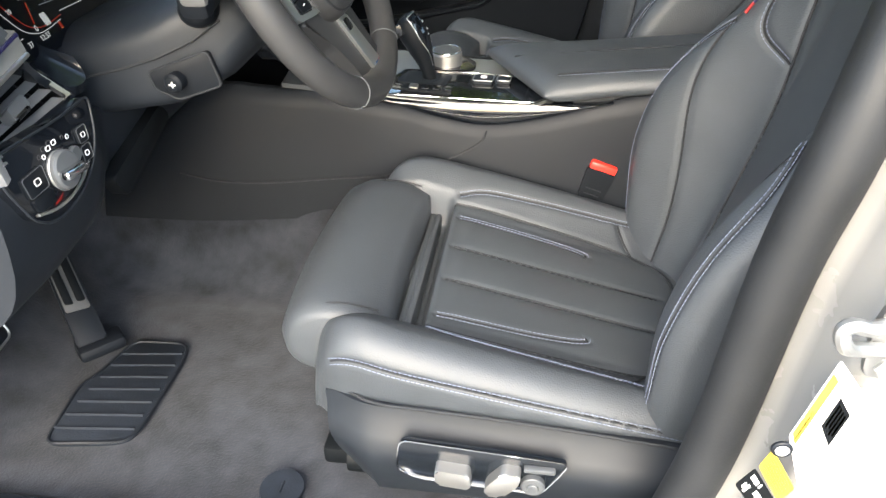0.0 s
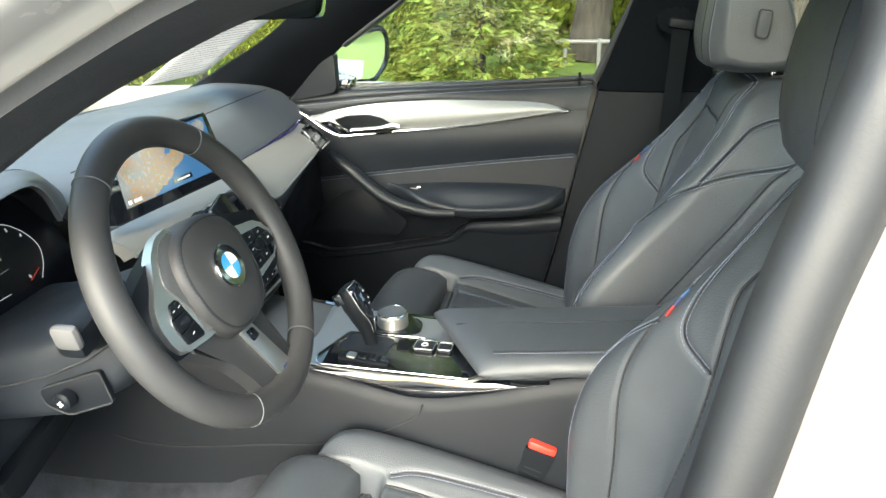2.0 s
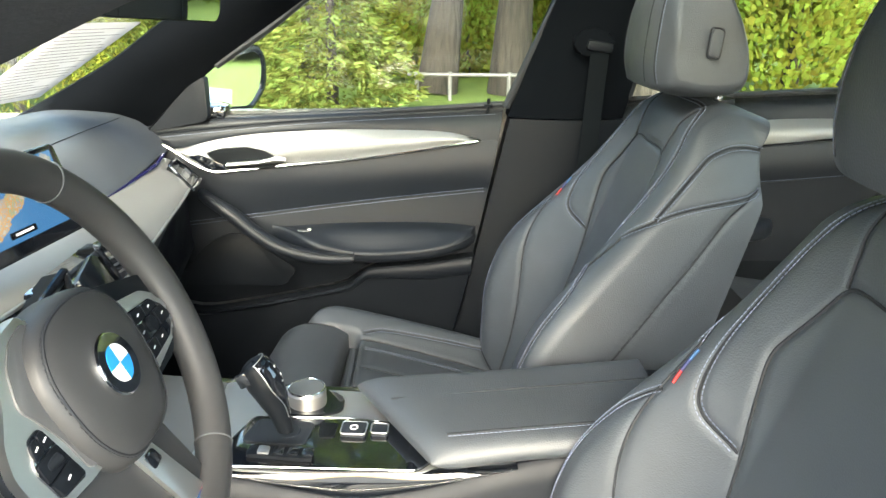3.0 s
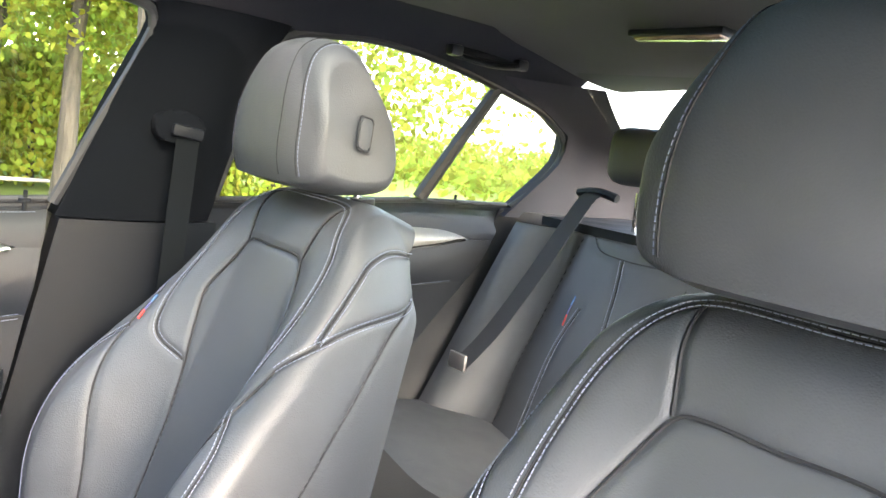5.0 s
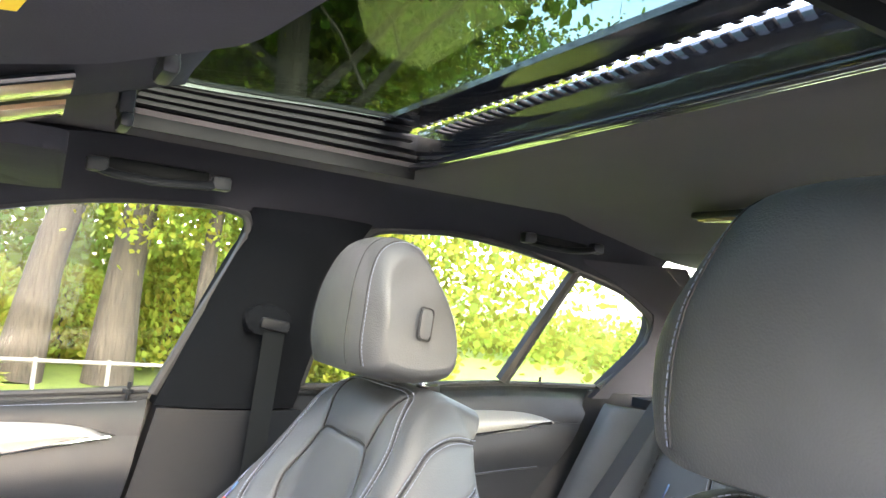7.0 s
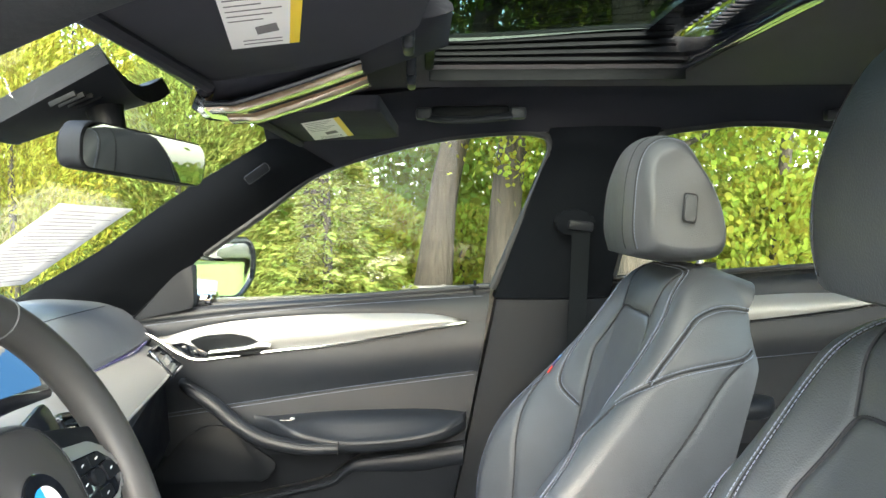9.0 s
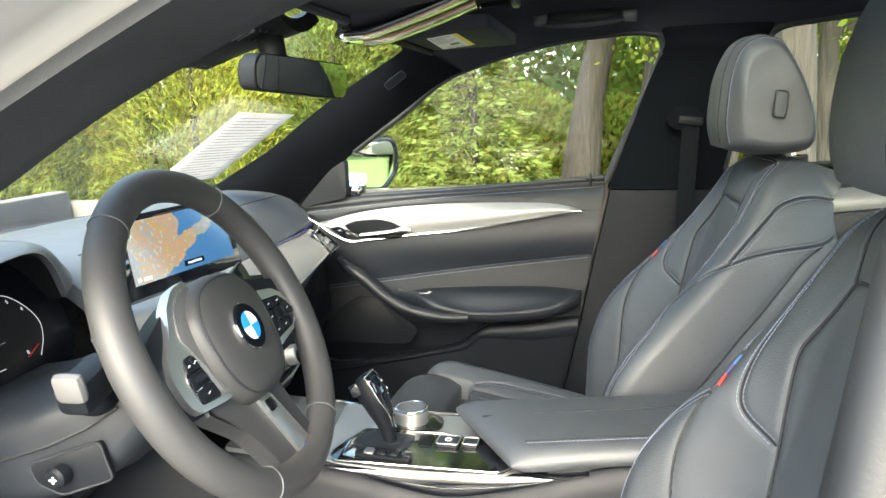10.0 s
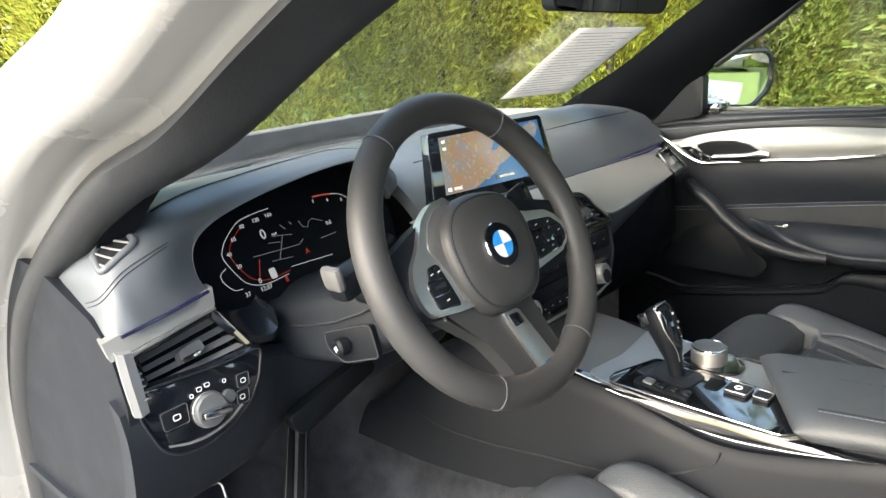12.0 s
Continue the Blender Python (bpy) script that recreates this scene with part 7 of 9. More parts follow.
low = [(-0.112, -0.052), (0.034, -0.058), (0.044, -0.10), (0.058, -0.158), (0.018, -0.172), (-0.034, -0.166), (-0.042, -0.135), (-0.062, -0.098)]
part("lower_spoke", Geo().prism(rounded(low, 0.010), -0.020, 0.000, lambda u, v, d: wp(u, v, d), 0.006), WHEEL_LEATHER, sw)
ins = [(-0.024, -0.078), (0.004, -0.080), (0.038, -0.162), (0.005, -0.166)]
part("spoke_insert", Geo().prism(rounded(ins, 0.003), -0.001, 0.0042, lambda u, v, d: wp(u, v, d), 0.0015), SILVER, sw, "satin silver lower spoke insert")
part("insert_window", Geo().prism(rounded([(-0.017, -0.083), (0.000, -0.084), (0.005, -0.098), (-0.012, -0.099)], 0.003), 0.0040, 0.0050, lambda u, v, d: wp(u, v, d), 0.0004), PIANO, sw)
for i, mt in enumerate((TAG_BLUE, TAG_NAVY, TAG_RED)):
    part("spoke_mark", Geo().prism([(0.010 + i * 0.0062, -0.161), (0.0158 + i * 0.0062, -0.161), (0.0178 + i * 0.0062, -0.150), (0.012 + i * 0.0062, -0.150)], 0.0041, 0.0048, lambda u, v, d: wp(u, v, d), 0), mt, sw)
part("wheel_boss", Geo().tube([wp(0, 0, -0.06), wp(0, 0, 0.0)], 0.055, 24), HARD, sw)
for sgn in (1, -1):
    part("shift_paddle", Geo().prism(rounded([(sgn * 0.10, 0.05), (sgn * 0.150, 0.062), (sgn * 0.155, 0.01), (sgn * 0.11, -0.01)], 0.008), -0.034, -0.028, lambda u, v, d: wp(u, v, d), 0.002), GLOSS_DARK, sw)

# ---- pedals ----
for nm, y0, y1, lab in (("accelerator_pedal", -0.335, -0.285, "long rubber faced accelerator pedal hinged at the floor"), ("brake_pedal", -0.50, -0.43, "broad brake pedal with rubber face")):
    pd = thing(nm, (-0.44, (y0 + y1) / 2, 0.345), lab, "pedal")
    if nm[0] == 'a':
        a, b = Vector((-0.390, -0.380, 0.350)), Vector((-0.530, -0.240, 0.505))
        t, side = (b - a).normalized(), Vector((0.7, 0.7, 0)).normalized()
        n = side.cross(t)
        n = n if n.z > 0 else -n
        f = lambda u, v, d: a + t * v + n * d + side * u
        part("plate", Geo().prism(rounded([(-0.024, 0), (0.023, 0), (0.021, 0.26), (-0.019, 0.26)], 0.006), 0, 0.014, f, 0.004), SOFT, pd)
        part("steel_face", Geo().prism(rounded([(-0.019, 0.062), (0.019, 0.058), (0.018, 0.25), (-0.016, 0.25)], 0.005), 0.0135, 0.0155, f, 0.001), SPOKE_GREY, pd, "steel pedal face")
        for q in (-0.016, 0.003):
            part("rubber_strip", Geo().prism(rounded([(q, 0.075), (q + 0.013, 0.072), (q + 0.013, 0.245), (q + 0.001, 0.245)], 0.004), 0.0152, 0.0185, f, 0.0012), DARK, pd)
        part("hinge", Geo().box((-0.382, -0.374, 0.348), (0.045, 0.075, 0.024), 0.008, Matrix.Rotation(radians(-45), 3, 'Z')), SOFT, pd)
    else:
        a = Vector((-0.50, 0, 0.43))
        t, n = Vector((-0.5, 0, 0.86)), Vector((0.86, 0, 0.5))
        f = lambda u, v, d: a + t * v + n * d + Vector((0, u, 0))
        part("plate", Geo().prism(rounded([(y0 - 0.01, 0.01), (y0 + 0.01, -0.035), (y1 - 0.005, -0.03), (y1 + 0.004, 0.05), (y0, 0.055)], 0.012), 0, 0.012, f, 0.003), SOFT, pd)
        part("steel_face", Geo().tube([f(u, v, 0.013) for u, v in rounded([(y0 - 0.008, 0.01), (y0 + 0.011, -0.031), (y1 - 0.007, -0.027), (y1 + 0.001, 0.046), (y0 + 0.002, 0.05)], 0.012)], 0.0022, 5, close=True), SATIN, pd)
        part("arm", Geo().tube([f((y0 + y1) / 2, 0.04, -0.002), (-0.58, (y0 + y1) / 2, 0.60), (-0.60, (y0 + y1) / 2, 0.72)], 0.010, 8), DARK, pd)


# ---- centre console ----
con = thing("centre_console", (0.2, YC, 0.34), "black centre console with gloss trim and aluminium surround", "centre console")
top_line = knots((-0.20, 0.70), (-0.134, 0.688), (-0.05, 0.680), (0.066, 0.666), (0.149, 0.645), (0.224, 0.634), (0.32, 0.650), (0.43, 0.682), (0.55, 0.70), (0.75, 0.70))

deck_line = knots((-0.20, 0.706), (-0.134, 0.694), (-0.05, 0.686), (0.0, 0.680), (0.06, 0.672), (0.14, 0.666), (0.22, 0.664), (0.32, 0.666), (0.42, 0.674), (0.75, 0.70))


def con_y(x):
    """Half width of the console's side wall."""
    return 0.112 + 0.035 * float(smooth((-0.02 - x) / 0.3)) + 0.002


for sgn in (1, -1):
    rows = []
    for x in np.linspace(-0.46, 0.75, 40):
        zt = float(top_line(max(x, -0.2))) - (0.20 * float(smooth((-0.2 - x) / 0.3)))
        zb = 0.462
        w = con_y(x)
        row = [(float(x), YC - sgn * (w - 0.010), zt), (float(x), YC - sgn * (w - 0.002), zt - 0.006)]
        for t in np.linspace(0.1, 1, 7):
            row.append((float(x), YC - sgn * (w + 0.014 * math.sin(t * 1.6) + 0.012 * t), zt - 0.006 + (zb - zt) * t))
        rows.append(row)
    side = part("side_wall", Geo().slab(rows, (0, sgn * 0.012, 0)), SOFT, con, "soft black console flank", 60)
    line = []
    for x, z in [tuple(q) for q in spl([(0.226, 0.626), (0.215, 0.605), (0.158, 0.574), (0.08, 0.548), (0.008, 0.538), (-0.12, 0.528), (-0.22, 0.532), (-0.30, 0.548)], 6)]:
        zt = float(top_line(max(x, -0.2))) - 0.20 * float(smooth((-0.2 - x) / 0.3))
        t = min(1.0, max(0.0, (zt - 0.006 - z) / (zt - 0.462)))
        line.append((x, YC - sgn * (con_y(x) + 0.0012 + 0.014 * math.sin(t * 1.6) + 0.012 * t), z))
    part("side_seam", Geo().tube(line, 0.0018, 5), SEAMDARK, side)
# front deck: satin surround, gloss field, gear plate
deck = []
for y in np.linspace(-0.106, 0.106, 15):
    deck.append([(float(x), YC + float(y), float(deck_line(x)) + 0.012 * math.cos(y / 0.112 * 1.4) * float(smooth((0.05 - x) / 0.1)) - 0.001) for x in np.linspace(-0.115, 0.33, 26)])
part("deck", Geo().slab(deck, (0, 0, -0.03)), VENT_GREY, con, "grey deck of the console", 60)
zd = lambda x: float(deck_line(x)) - 0.001


def deck_prism(poly, h, base=0.0, bevel=0.0015):
    """A flat piece laid along the curved deck, cut into short strips that follow it."""
    n = len(poly)
    bm = bmesh.new()
    lo = [bm.verts.new((u, v, base)) for u, v in poly]
    hi = [bm.verts.new((u, v, base + h)) for u, v in poly]
    bm.faces.new(lo[::-1])
    top = bm.faces.new(hi)
    for i in range(n):
        bm.faces.new((lo[i], lo[(i + 1) % n], hi[(i + 1) % n], hi[i]))
    bmesh.ops.bevel(bm, geom=top.edges[:], offset=bevel, segments=2, affect='EDGES', profile=0.5)
    x = min(u for u, v in poly) + 0.012
    while x < max(u for u, v in poly) - 0.004:
        bmesh.ops.bisect_plane(bm, geom=bm.verts[:] + bm.edges[:] + bm.faces[:], plane_co=(x, 0, 0), plane_no=(1, 0, 0))
        x += 0.015
    for v in bm.verts:
        v.co.z += zd(v.co.x)
    bmesh.ops.recalc_face_normals(bm, faces=bm.faces)
    return Geo().bm(bm)


sur = [(0.012, 0.122), (0.022, 0.010), (0.010, -0.080), (0.065, -0.088), (0.31, -0.088), (0.335, -0.06), (0.335, 0.02), (0.26, 0.110), (0.10, 0.124)]
part("surround", deck_prism(rounded(sur, 0.012), 0.006), SATIN, con, "satin aluminium surround of the gear plate")
gl = [(0.072, 0.030), (0.044, -0.062), (0.050, -0.086), (0.30, -0.0865), (0.325, -0.06), (0.300, 0.015), (0.200, 0.036)]
part("gloss_field", deck_prism(rounded(gl, 0.010), 0.004, 0.0055), PIANO, con, "gloss black trim field")
part("field_rim", Geo().tube([(u, v, zd(u) + 0.0095) for u, v in rounded([(u, v) for u, v in gl], 0.010)], 0.0011, 6, close=True), CHROME, con, "thin chrome rim of the gloss field")
part("gear_plate", deck_prism(rounded([(0.080, 0.024), (0.066, -0.032), (0.150, -0.034), (0.158, 0.020)], 0.010), 0.002, 0.0095), GREY, con)
part("key_strip", deck_prism(rounded([(0.083, -0.045), (0.080, -0.066), (0.165, -0.070), (0.160, -0.047)], 0.004), 0.005, 0.010), HARD, con)
for i in range(4):
    x = 0.095 + i * 0.019
    part("mode_key", deck_prism(rounded([(x, -0.048), (x - 0.001, -0.064), (x + 0.014, -0.065), (x + 0.014, -0.049)], 0.002), 0.003, 0.0145, 0.001), SATIN if i == 0 else GLOSS_DARK, con)
part("park_brake", deck_prism(rounded([(0.196, 0.018), (0.194, -0.012), (0.228, -0.014), (0.230, 0.016)], 0.005), 0.006, 0.010), GREY, con, "grey parking brake switch")
part("hold_key", deck_prism(rounded([(0.236, 0.014), (0.235, -0.010), (0.258, -0.012), (0.259, 0.012)], 0.004), 0.005, 0.010), GREY, con)
for nm, q in (("brake_rim", [(0.196, 0.018), (0.194, -0.012), (0.228, -0.014), (0.230, 0.016)]), ("hold_rim", [(0.236, 0.014), (0.235, -0.010), (0.258, -0.012), (0.259, 0.012)])):
    part(nm, Geo().tube([(u, v, zd(u) + 0.0155) for u, v in rounded(q, 0.005)], 0.0010, 6, close=True), SATIN, con)
part("brake_symbol", Geo().tube([(0.212 + 0.005 * math.cos(a), 0.002 + 0.005 * math.sin(a), zd(0.212) + 0.0166) for a in np.linspace(0, 2 * math.pi, 13)[:-1]], 0.0009, 4, close=True), WHITE_MARK, con)
part("cup_slot", deck_prism(rounded([(0.163, 0.022), (0.166, -0.014), (0.186, -0.014), (0.189, 0.020)], 0.004), 0.0015, 0.0095), DARK, con)
# gloss flank of the deck, deepest amidships, with one bright line along it
for sgn in (1, -1):
    blk = [[(float(x), YC - sgn * (con_y(x) - 0.004 + 0.004 * math.sin(math.pi * t)), float(top_line(x)) + (float(deck_line(x)) + 0.004 - float(top_line(x))) * t) for x in np.linspace(-0.03, 0.425, 26)] for t in (0, 0.25, 0.5, 0.75, 1)]
    part("gloss_edge", Geo().slab(blk, (0, sgn * 0.010, 0)), PIANO, con)
    line = [(float(x), YC - sgn * (con_y(x) + 0.0005), float(top_line(x)) + (float(deck_line(x)) + 0.004 - float(top_line(x))) * 0.45) for x in np.linspace(0.05, 0.42, 24)]
    part("bright_line", Geo().tube(line, 0.0010, 6), CHROME, con, "thin chrome edging")
# gear selector
sel = thing("gear_selector", (0.125, 0.0, 0.668), "gloss black gear selector lever with satin flanks", "gear lever")
axis = [(0.122, -0.003, 0.666), (0.117, -0.003, 0.692), (0.109, -0.002, 0.718), (0.099, -0.001, 0.743), (0.087, 0.0, 0.766), (0.077, 0.0, 0.779)]
ax = spl(axis, 4)
rad = np.interp(np.linspace(0, 1, len(ax)), (0, 0.12, 0.28, 0.45, 0.65, 0.88, 0.96, 1), (0.0115, 0.0110, 0.0135, 0.0195, 0.0240, 0.0230, 0.0190, 0.0105))
part("boot", Geo().disc((0.122, -0.003, 0.673), (0, 0, 1), 0.0190, 0.005, 28, 0.002), GREY, sel, "round grey collar")
part("lever", Geo().tube(ax, list(rad), 20, squash=0.92, up=(0, 1, 0)), HARD, sel, "", 60)


def on_lever(i, a, lift=1.03):
    """A point on the lever's rear face: i along it, a degrees round it."""
    q, d = Vector(tuple(ax[i])), (Vector(tuple(ax[min(i + 1, len(ax) - 1)])) - Vector(tuple(ax[i - 1]))).normalized()
    side = Vector((0, 1, 0)).cross(d).normalized()
    return q + side * (rad[i] * lift * math.cos(radians(a))) + Vector((0, 1, 0)) * (0.92 * rad[i] * lift * math.sin(radians(a)))


face = [[on_lever(i, a * (0.45 + 0.55 * float(smooth((i - 5) / 8))), 1.04) for a in np.linspace(-62, 62, 11)] for i in range(5, len(ax) - 1)]
part("face_plate", Geo().slab(face, (-0.002, 0, -0.001)), PIANO, sel, "gloss black face of the lever", 60)
part("face_edge", Geo().tube([r[0] for r in face] + [r[k] for r in face[-1:] for k in range(11)] + [r[-1] for r in reversed(face)], 0.0007, 5), SATIN, sel)
for i, a0 in ((10, 4), (12, -8), (13, 2), (15, -8)):
    if i < len(ax) - 2:
        part("selector_mark", Geo().slab([[on_lever(i, a0, 1.055), on_lever(i, a0 + 10, 1.055)], [on_lever(i, a0, 1.055) + Vector((-0.0015, 0, 0.003)), on_lever(i, a0 + 10, 1.055) + Vector((-0.0015, 0, 0.003))]], (-0.0006, 0, -0.0003)), WHITE_MARK, sel)
part("release_key", Geo().box((0.0725, -0.018, 0.762), (0.016, 0.006, 0.020), 0.002, Matrix.Rotation(radians(-25), 3, 'Y')), GLOSS_DARK, sel)
part("top_key", Geo().box((0.091, -0.001, 0.7775), (0.020, 0.018, 0.005), 0.002, Matrix.Rotation(radians(38), 3, 'Y')), PIANO, sel)
# rotary controller
idr = thing("rotary_controller", (0.140, 0.075, 0.672), "round chrome controller knob with a black top", "control knob")
part("base", Geo().prism(rounded([(0.098, 0.042), (0.150, 0.038), (0.192, 0.055), (0.190, 0.098), (0.150, 0.116), (0.100, 0.108)], 0.015), 0, 0.010, lambda u, v, d: (u, v, 0.666 + d - 0.05 * (u - 0.14)), 0.003), PIANO, idr)
part("ring", Geo().disc((0.138, 0.074, 0.674), (0, 0, 1), 0.0275, 0.024, 40, 0.003), SATIN, idr, "chrome ribbed ring")
part("top", Geo().disc((0.138, 0.074, 0.697), (0, 0, 1), 0.0245, 0.004, 40, 0.001), VENT_GREY, idr)
part("top_rim", Geo().tube([(0.138 + 0.0258 * math.cos(t), 0.074 + 0.0258 * math.sin(t), 0.6995) for t in np.linspace(0, 2 * math.pi, 40)[:-1]], 0.0013, 6, close=True), CHROME, idr)
# split leather arm rest
arm = thing("console_armrest", (0.42, YC, 0.69), "padded black leather armrest over the console box", "armrest")
rings = []
for x in np.r_[0.265, 0.268, 0.275, 0.29, 0.305, np.linspace(0.325, 0.60, 11), 0.612, 0.618]:
    e = max(0.0, (0.302 - x) / 0.038)
    s = math.sqrt(max(0.05, 1 - min(1, e) ** 2))
    sk = 0.57 * float(smooth((0.45 - x) / 0.185))
    zt = 0.706 + 0.092 * (x - 0.24)
    zb = zt - 0.036
    ring = []
    for y, z in rounded([(-0.098, zb), (0.082, zb), (0.088, zb + 0.02), (0.082, zt), (-0.086, zt), (-0.101, zt - 0.009), (-0.107, zb + 0.013)], 0.012, 4):
        ring.append((float(x) - sk * (y + 0.012), YC - 0.012 + y, (zb + zt) / 2 + (z - (zb + zt) / 2) * s))
    rings.append(ring)
part("lid", Geo().loft(rings), LEATHER, arm, "", 50)
tz = lambda x: 0.7062 + 0.092 * (x - 0.24)
part("split_seam", Geo().tube([(x, YC + 0.008, tz(x)) for x in np.linspace(0.262, 0.612, 14)], 0.0012, 6), SEAMDARK, arm)
part("edge_seam", Geo().tube([(x, YC - 0.089, tz(x) + 0.0002) for x in np.linspace(0.336, 0.612, 14)], 0.0013, 6), SEAMDARK, arm)
st = Geo()
dashes(st, [(x, YC - 0.0935, tz(x) - 0.0002) for x in np.linspace(0.338, 0.612, 30)])
part("stitching", st, THREAD, arm, kind="stuff")
part("box_front", Geo().prism(rounded([(0.300, 0.640), (0.34, 0.64), (0.39, 0.69), (0.335, 0.69)], 0.01), -0.090, 0.09, lambda u, v, d: (u - 0.4 * d, YC + d, v), 0.003), DARK, arm)
part("box", Geo().box((0.525, YC, 0.655), (0.33, 0.20, 0.07), 0.01), SOFT, arm)

# seat belt buckles
def buckle(x, y, z):
    b = thing("belt_buckle", (x, y, z - 0.07), "black seat belt buckle with a red release button", "buckle", "belt buckles")
    mt = Matrix.Translation((x, y, z)) @ Matrix.Rotation(radians(18), 4, 'Y')
    f = lambda u, v, d: mt @ Vector((u, d, v))
    part("body", Geo().prism(rounded([(-0.024, 0.0), (0.024, 0.0), (0.020, -0.075), (-0.019, -0.075)], 0.006), -0.012, 0.012, f, 0.004), HARD, b)
    part("release_button", Geo().box(mt @ Vector((0.001, 0, 0.004)), (0.044, 0.022, 0.016), 0.004, mt.to_3x3()), RED, b, "red release button")
    part("stalk", Geo().tube([mt @ Vector((0, 0, -0.06)), mt @ Vector((0.01, 0, -0.16))], 0.012, 8, squash=0.5), DARK, b)
    for i in range(3):
        part("grip_line", Geo().box(mt @ Vector((0, -0.0125, -0.035 - i * 0.010)), (0.026, 0.0016, 0.002), 0.0005, mt.to_3x3()), GREY, b)
    return b


buckle(0.416, -0.106, 0.572)

# passenger belt: shoulder loop on the pillar, webbing to the floor
belt = thing("seat_belt", (0.62, 0.66, 0.42), "black seat belt hanging from its pillar loop", "seat belt", "seat belts")
part("loop_cover", Geo().prism(rounded([(0.598, 1.160), (0.636, 1.176), (0.680, 1.160), (0.682, 1.130), (0.650, 1.116), (0.602, 1.124)], 0.015), 0, 0.026, lambda u, v, d: (u, 0.667 - d, v), 0.008), PILLAR_CLOTH, belt)
part("loop_slot", Geo().box((0.650, 0.638, 1.138), (0.052, 0.016, 0.020), 0.006, Matrix.Rotation(radians(8), 3, 'Y')), HARD, belt)
part("webbing", Geo().slab([[(0.634 + 0.036 * s - 0.030 * t, 0.640 + 0.02 * t - 0.004 * s, 1.146 - 0.72 * t) for s in (0, 0.5, 1)] for t in np.linspace(0, 1, 12)], (0, 0.0015, 0)), WEBBING, belt)

# ---- rear bench ----
bench = thing("rear_bench", (1.35, YC, 0.34), "black leather rear bench with sewn panels", "rear seat")


def bench_point(k, h):
    """k: metres across; h: 0 at the cushion, 1 at the top edge."""
    t = abs(k)
    x = 1.295 + 0.215 * h - 0.045 * math.sin(math.pi * min(1, max(0, (t - 0.16) / 0.38))) * (1 - 0.2 * h) * 0.4
    x -= 0.10 * float(smooth((t - 0.50) / 0.12)) * (1 - 0.45 * h)
    z = 0.58 + 0.47 * h
    if h > 0.93:
        x += 0.5 * (h - 0.93)
        z -= 0.6 * (h - 0.93)
    return (x, YC + k, z)


bs = Surf(bench_point)
bl = [fine(l) for l in ([(0.49, -0.02), (0.50, 0.3), (0.49, 0.6), (0.475, 0.98)], [(0.20, -0.02), (0.19, 0.5), (0.20, 0.98)], [(0.32, -0.02), (0.315, 0.4), (0.33, 0.68), (0.35, 0.86)], [(0.41, 0.0), (0.42, 0.4), (0.40, 0.62)], [(0.20, 0.86), (0.28, 0.86), (0.35, 0.86), (0.42, 0.88), (0.46, 0.97)])]
bs.lines = bl + [mirrored(l) for l in bl]
pip, st = Geo(), Geo()
names = {0: "centre_back", 1: "back_panel", 2: "side_wing"}
for nm, g in sorted(bs.grids(np.linspace(-0.64, 0.64, 150), np.linspace(-0.04, 1.06, 70), lambda k, h: ("side_wing" if abs(k) > 0.49 else "back_panel" if abs(k) > 0.195 else "centre_back") + (".001" if k < -0.195 else ""), 1, 0.005, 0.006).items()):
    part(nm, g, LEATHER, bench, "", 80)
for l in bs.lines:
    pip.tube(bs.path(l, -0.003), 0.0016, 5)
for l in (bl[2], bl[3]):
    for m2 in (l, mirrored(l)):
        for d in (-0.005, 0.005):
            dashes(st, bs.path(m2, 0.0005, d))
part("seam_piping", pip, SEAMDARK, bench, kind="stuff")
part("stitching", st, THREAD, bench, kind="stuff")
cu = [[(1.31 - 0.42 * t, YC + y, 0.60 + 0.06 * t - 0.10 * float(smooth((t - 0.85) / 0.15)) - 0.03 * abs(math.sin(y * 5.5)) ** 4) for y in np.linspace(-0.64, 0.64, 30)] for t in np.linspace(0, 1, 14)]
part("cushion", Geo().slab(cu, (0, 0, -0.2)), LEATHER, bench, "", 60)
for i, (nm, mt) in enumerate((("tag_light_blue", TAG_BLUE), ("tag_navy", TAG_NAVY), ("tag_red", TAG_RED))):
    p = bs.path(fine([(0.42, 0.66), (0.422, 0.60), (0.42, 0.53)], 6), 0.004)
    part(nm, Geo().tube(p[i * 4:i * 4 + 5], 0.002, 6), mt, bench)
for yy in (0.35, -0.35):
    rh = part("rear_headrest", Geo().box((1.545, YC + yy, 1.195), (0.085, 0.25, 0.125), 0.035, None, 4), LEATHER, bench, "leather rear headrest", 60)
    for q in (-0.05, 0.05):
        part("headrest_post", Geo().tube([(1.555, YC + yy + q, 1.03), (1.55, YC + yy + q, 1.12)], 0.006, 10), CHROME, rh)
wing = [[(float(r2(z)) - 0.012 + 0.24 * t, 0.732 - 0.066 * math.sin(0.5 * math.pi * min(1.0, t * 1.6)), float(z)) for t in np.linspace(0, 1, 9)] for z in np.linspace(0.42, 1.035, 14)]
# Leather wing in the darker plastic's colour, which puts it in shade.
part("outer_wing", Geo().slab(wing, (0.004, 0.012, 0)), SOFT, bench, "smooth dark wing between the bench and the rear door", 60)
rb = thing("rear_seat_belt", (1.22, 0.46, 0.72), "black rear seat belt running down from its guide", "seat belt", "seat belts")
path = [(1.57, 0.52, 1.105), (1.525, 0.525, 1.100), (1.490, 0.530, 1.06), (1.40, 0.538, 0.93), (1.30, 0.546, 0.80), (1.215, 0.552, 0.72)]
part("webbing", Geo().slab([[(p[0], p[1] + s, p[2]) for s in (-0.024, 0, 0.024)] for p in spl(path, 5)], (0.002, 0, 0.001)), REAR_WEBBING, rb)
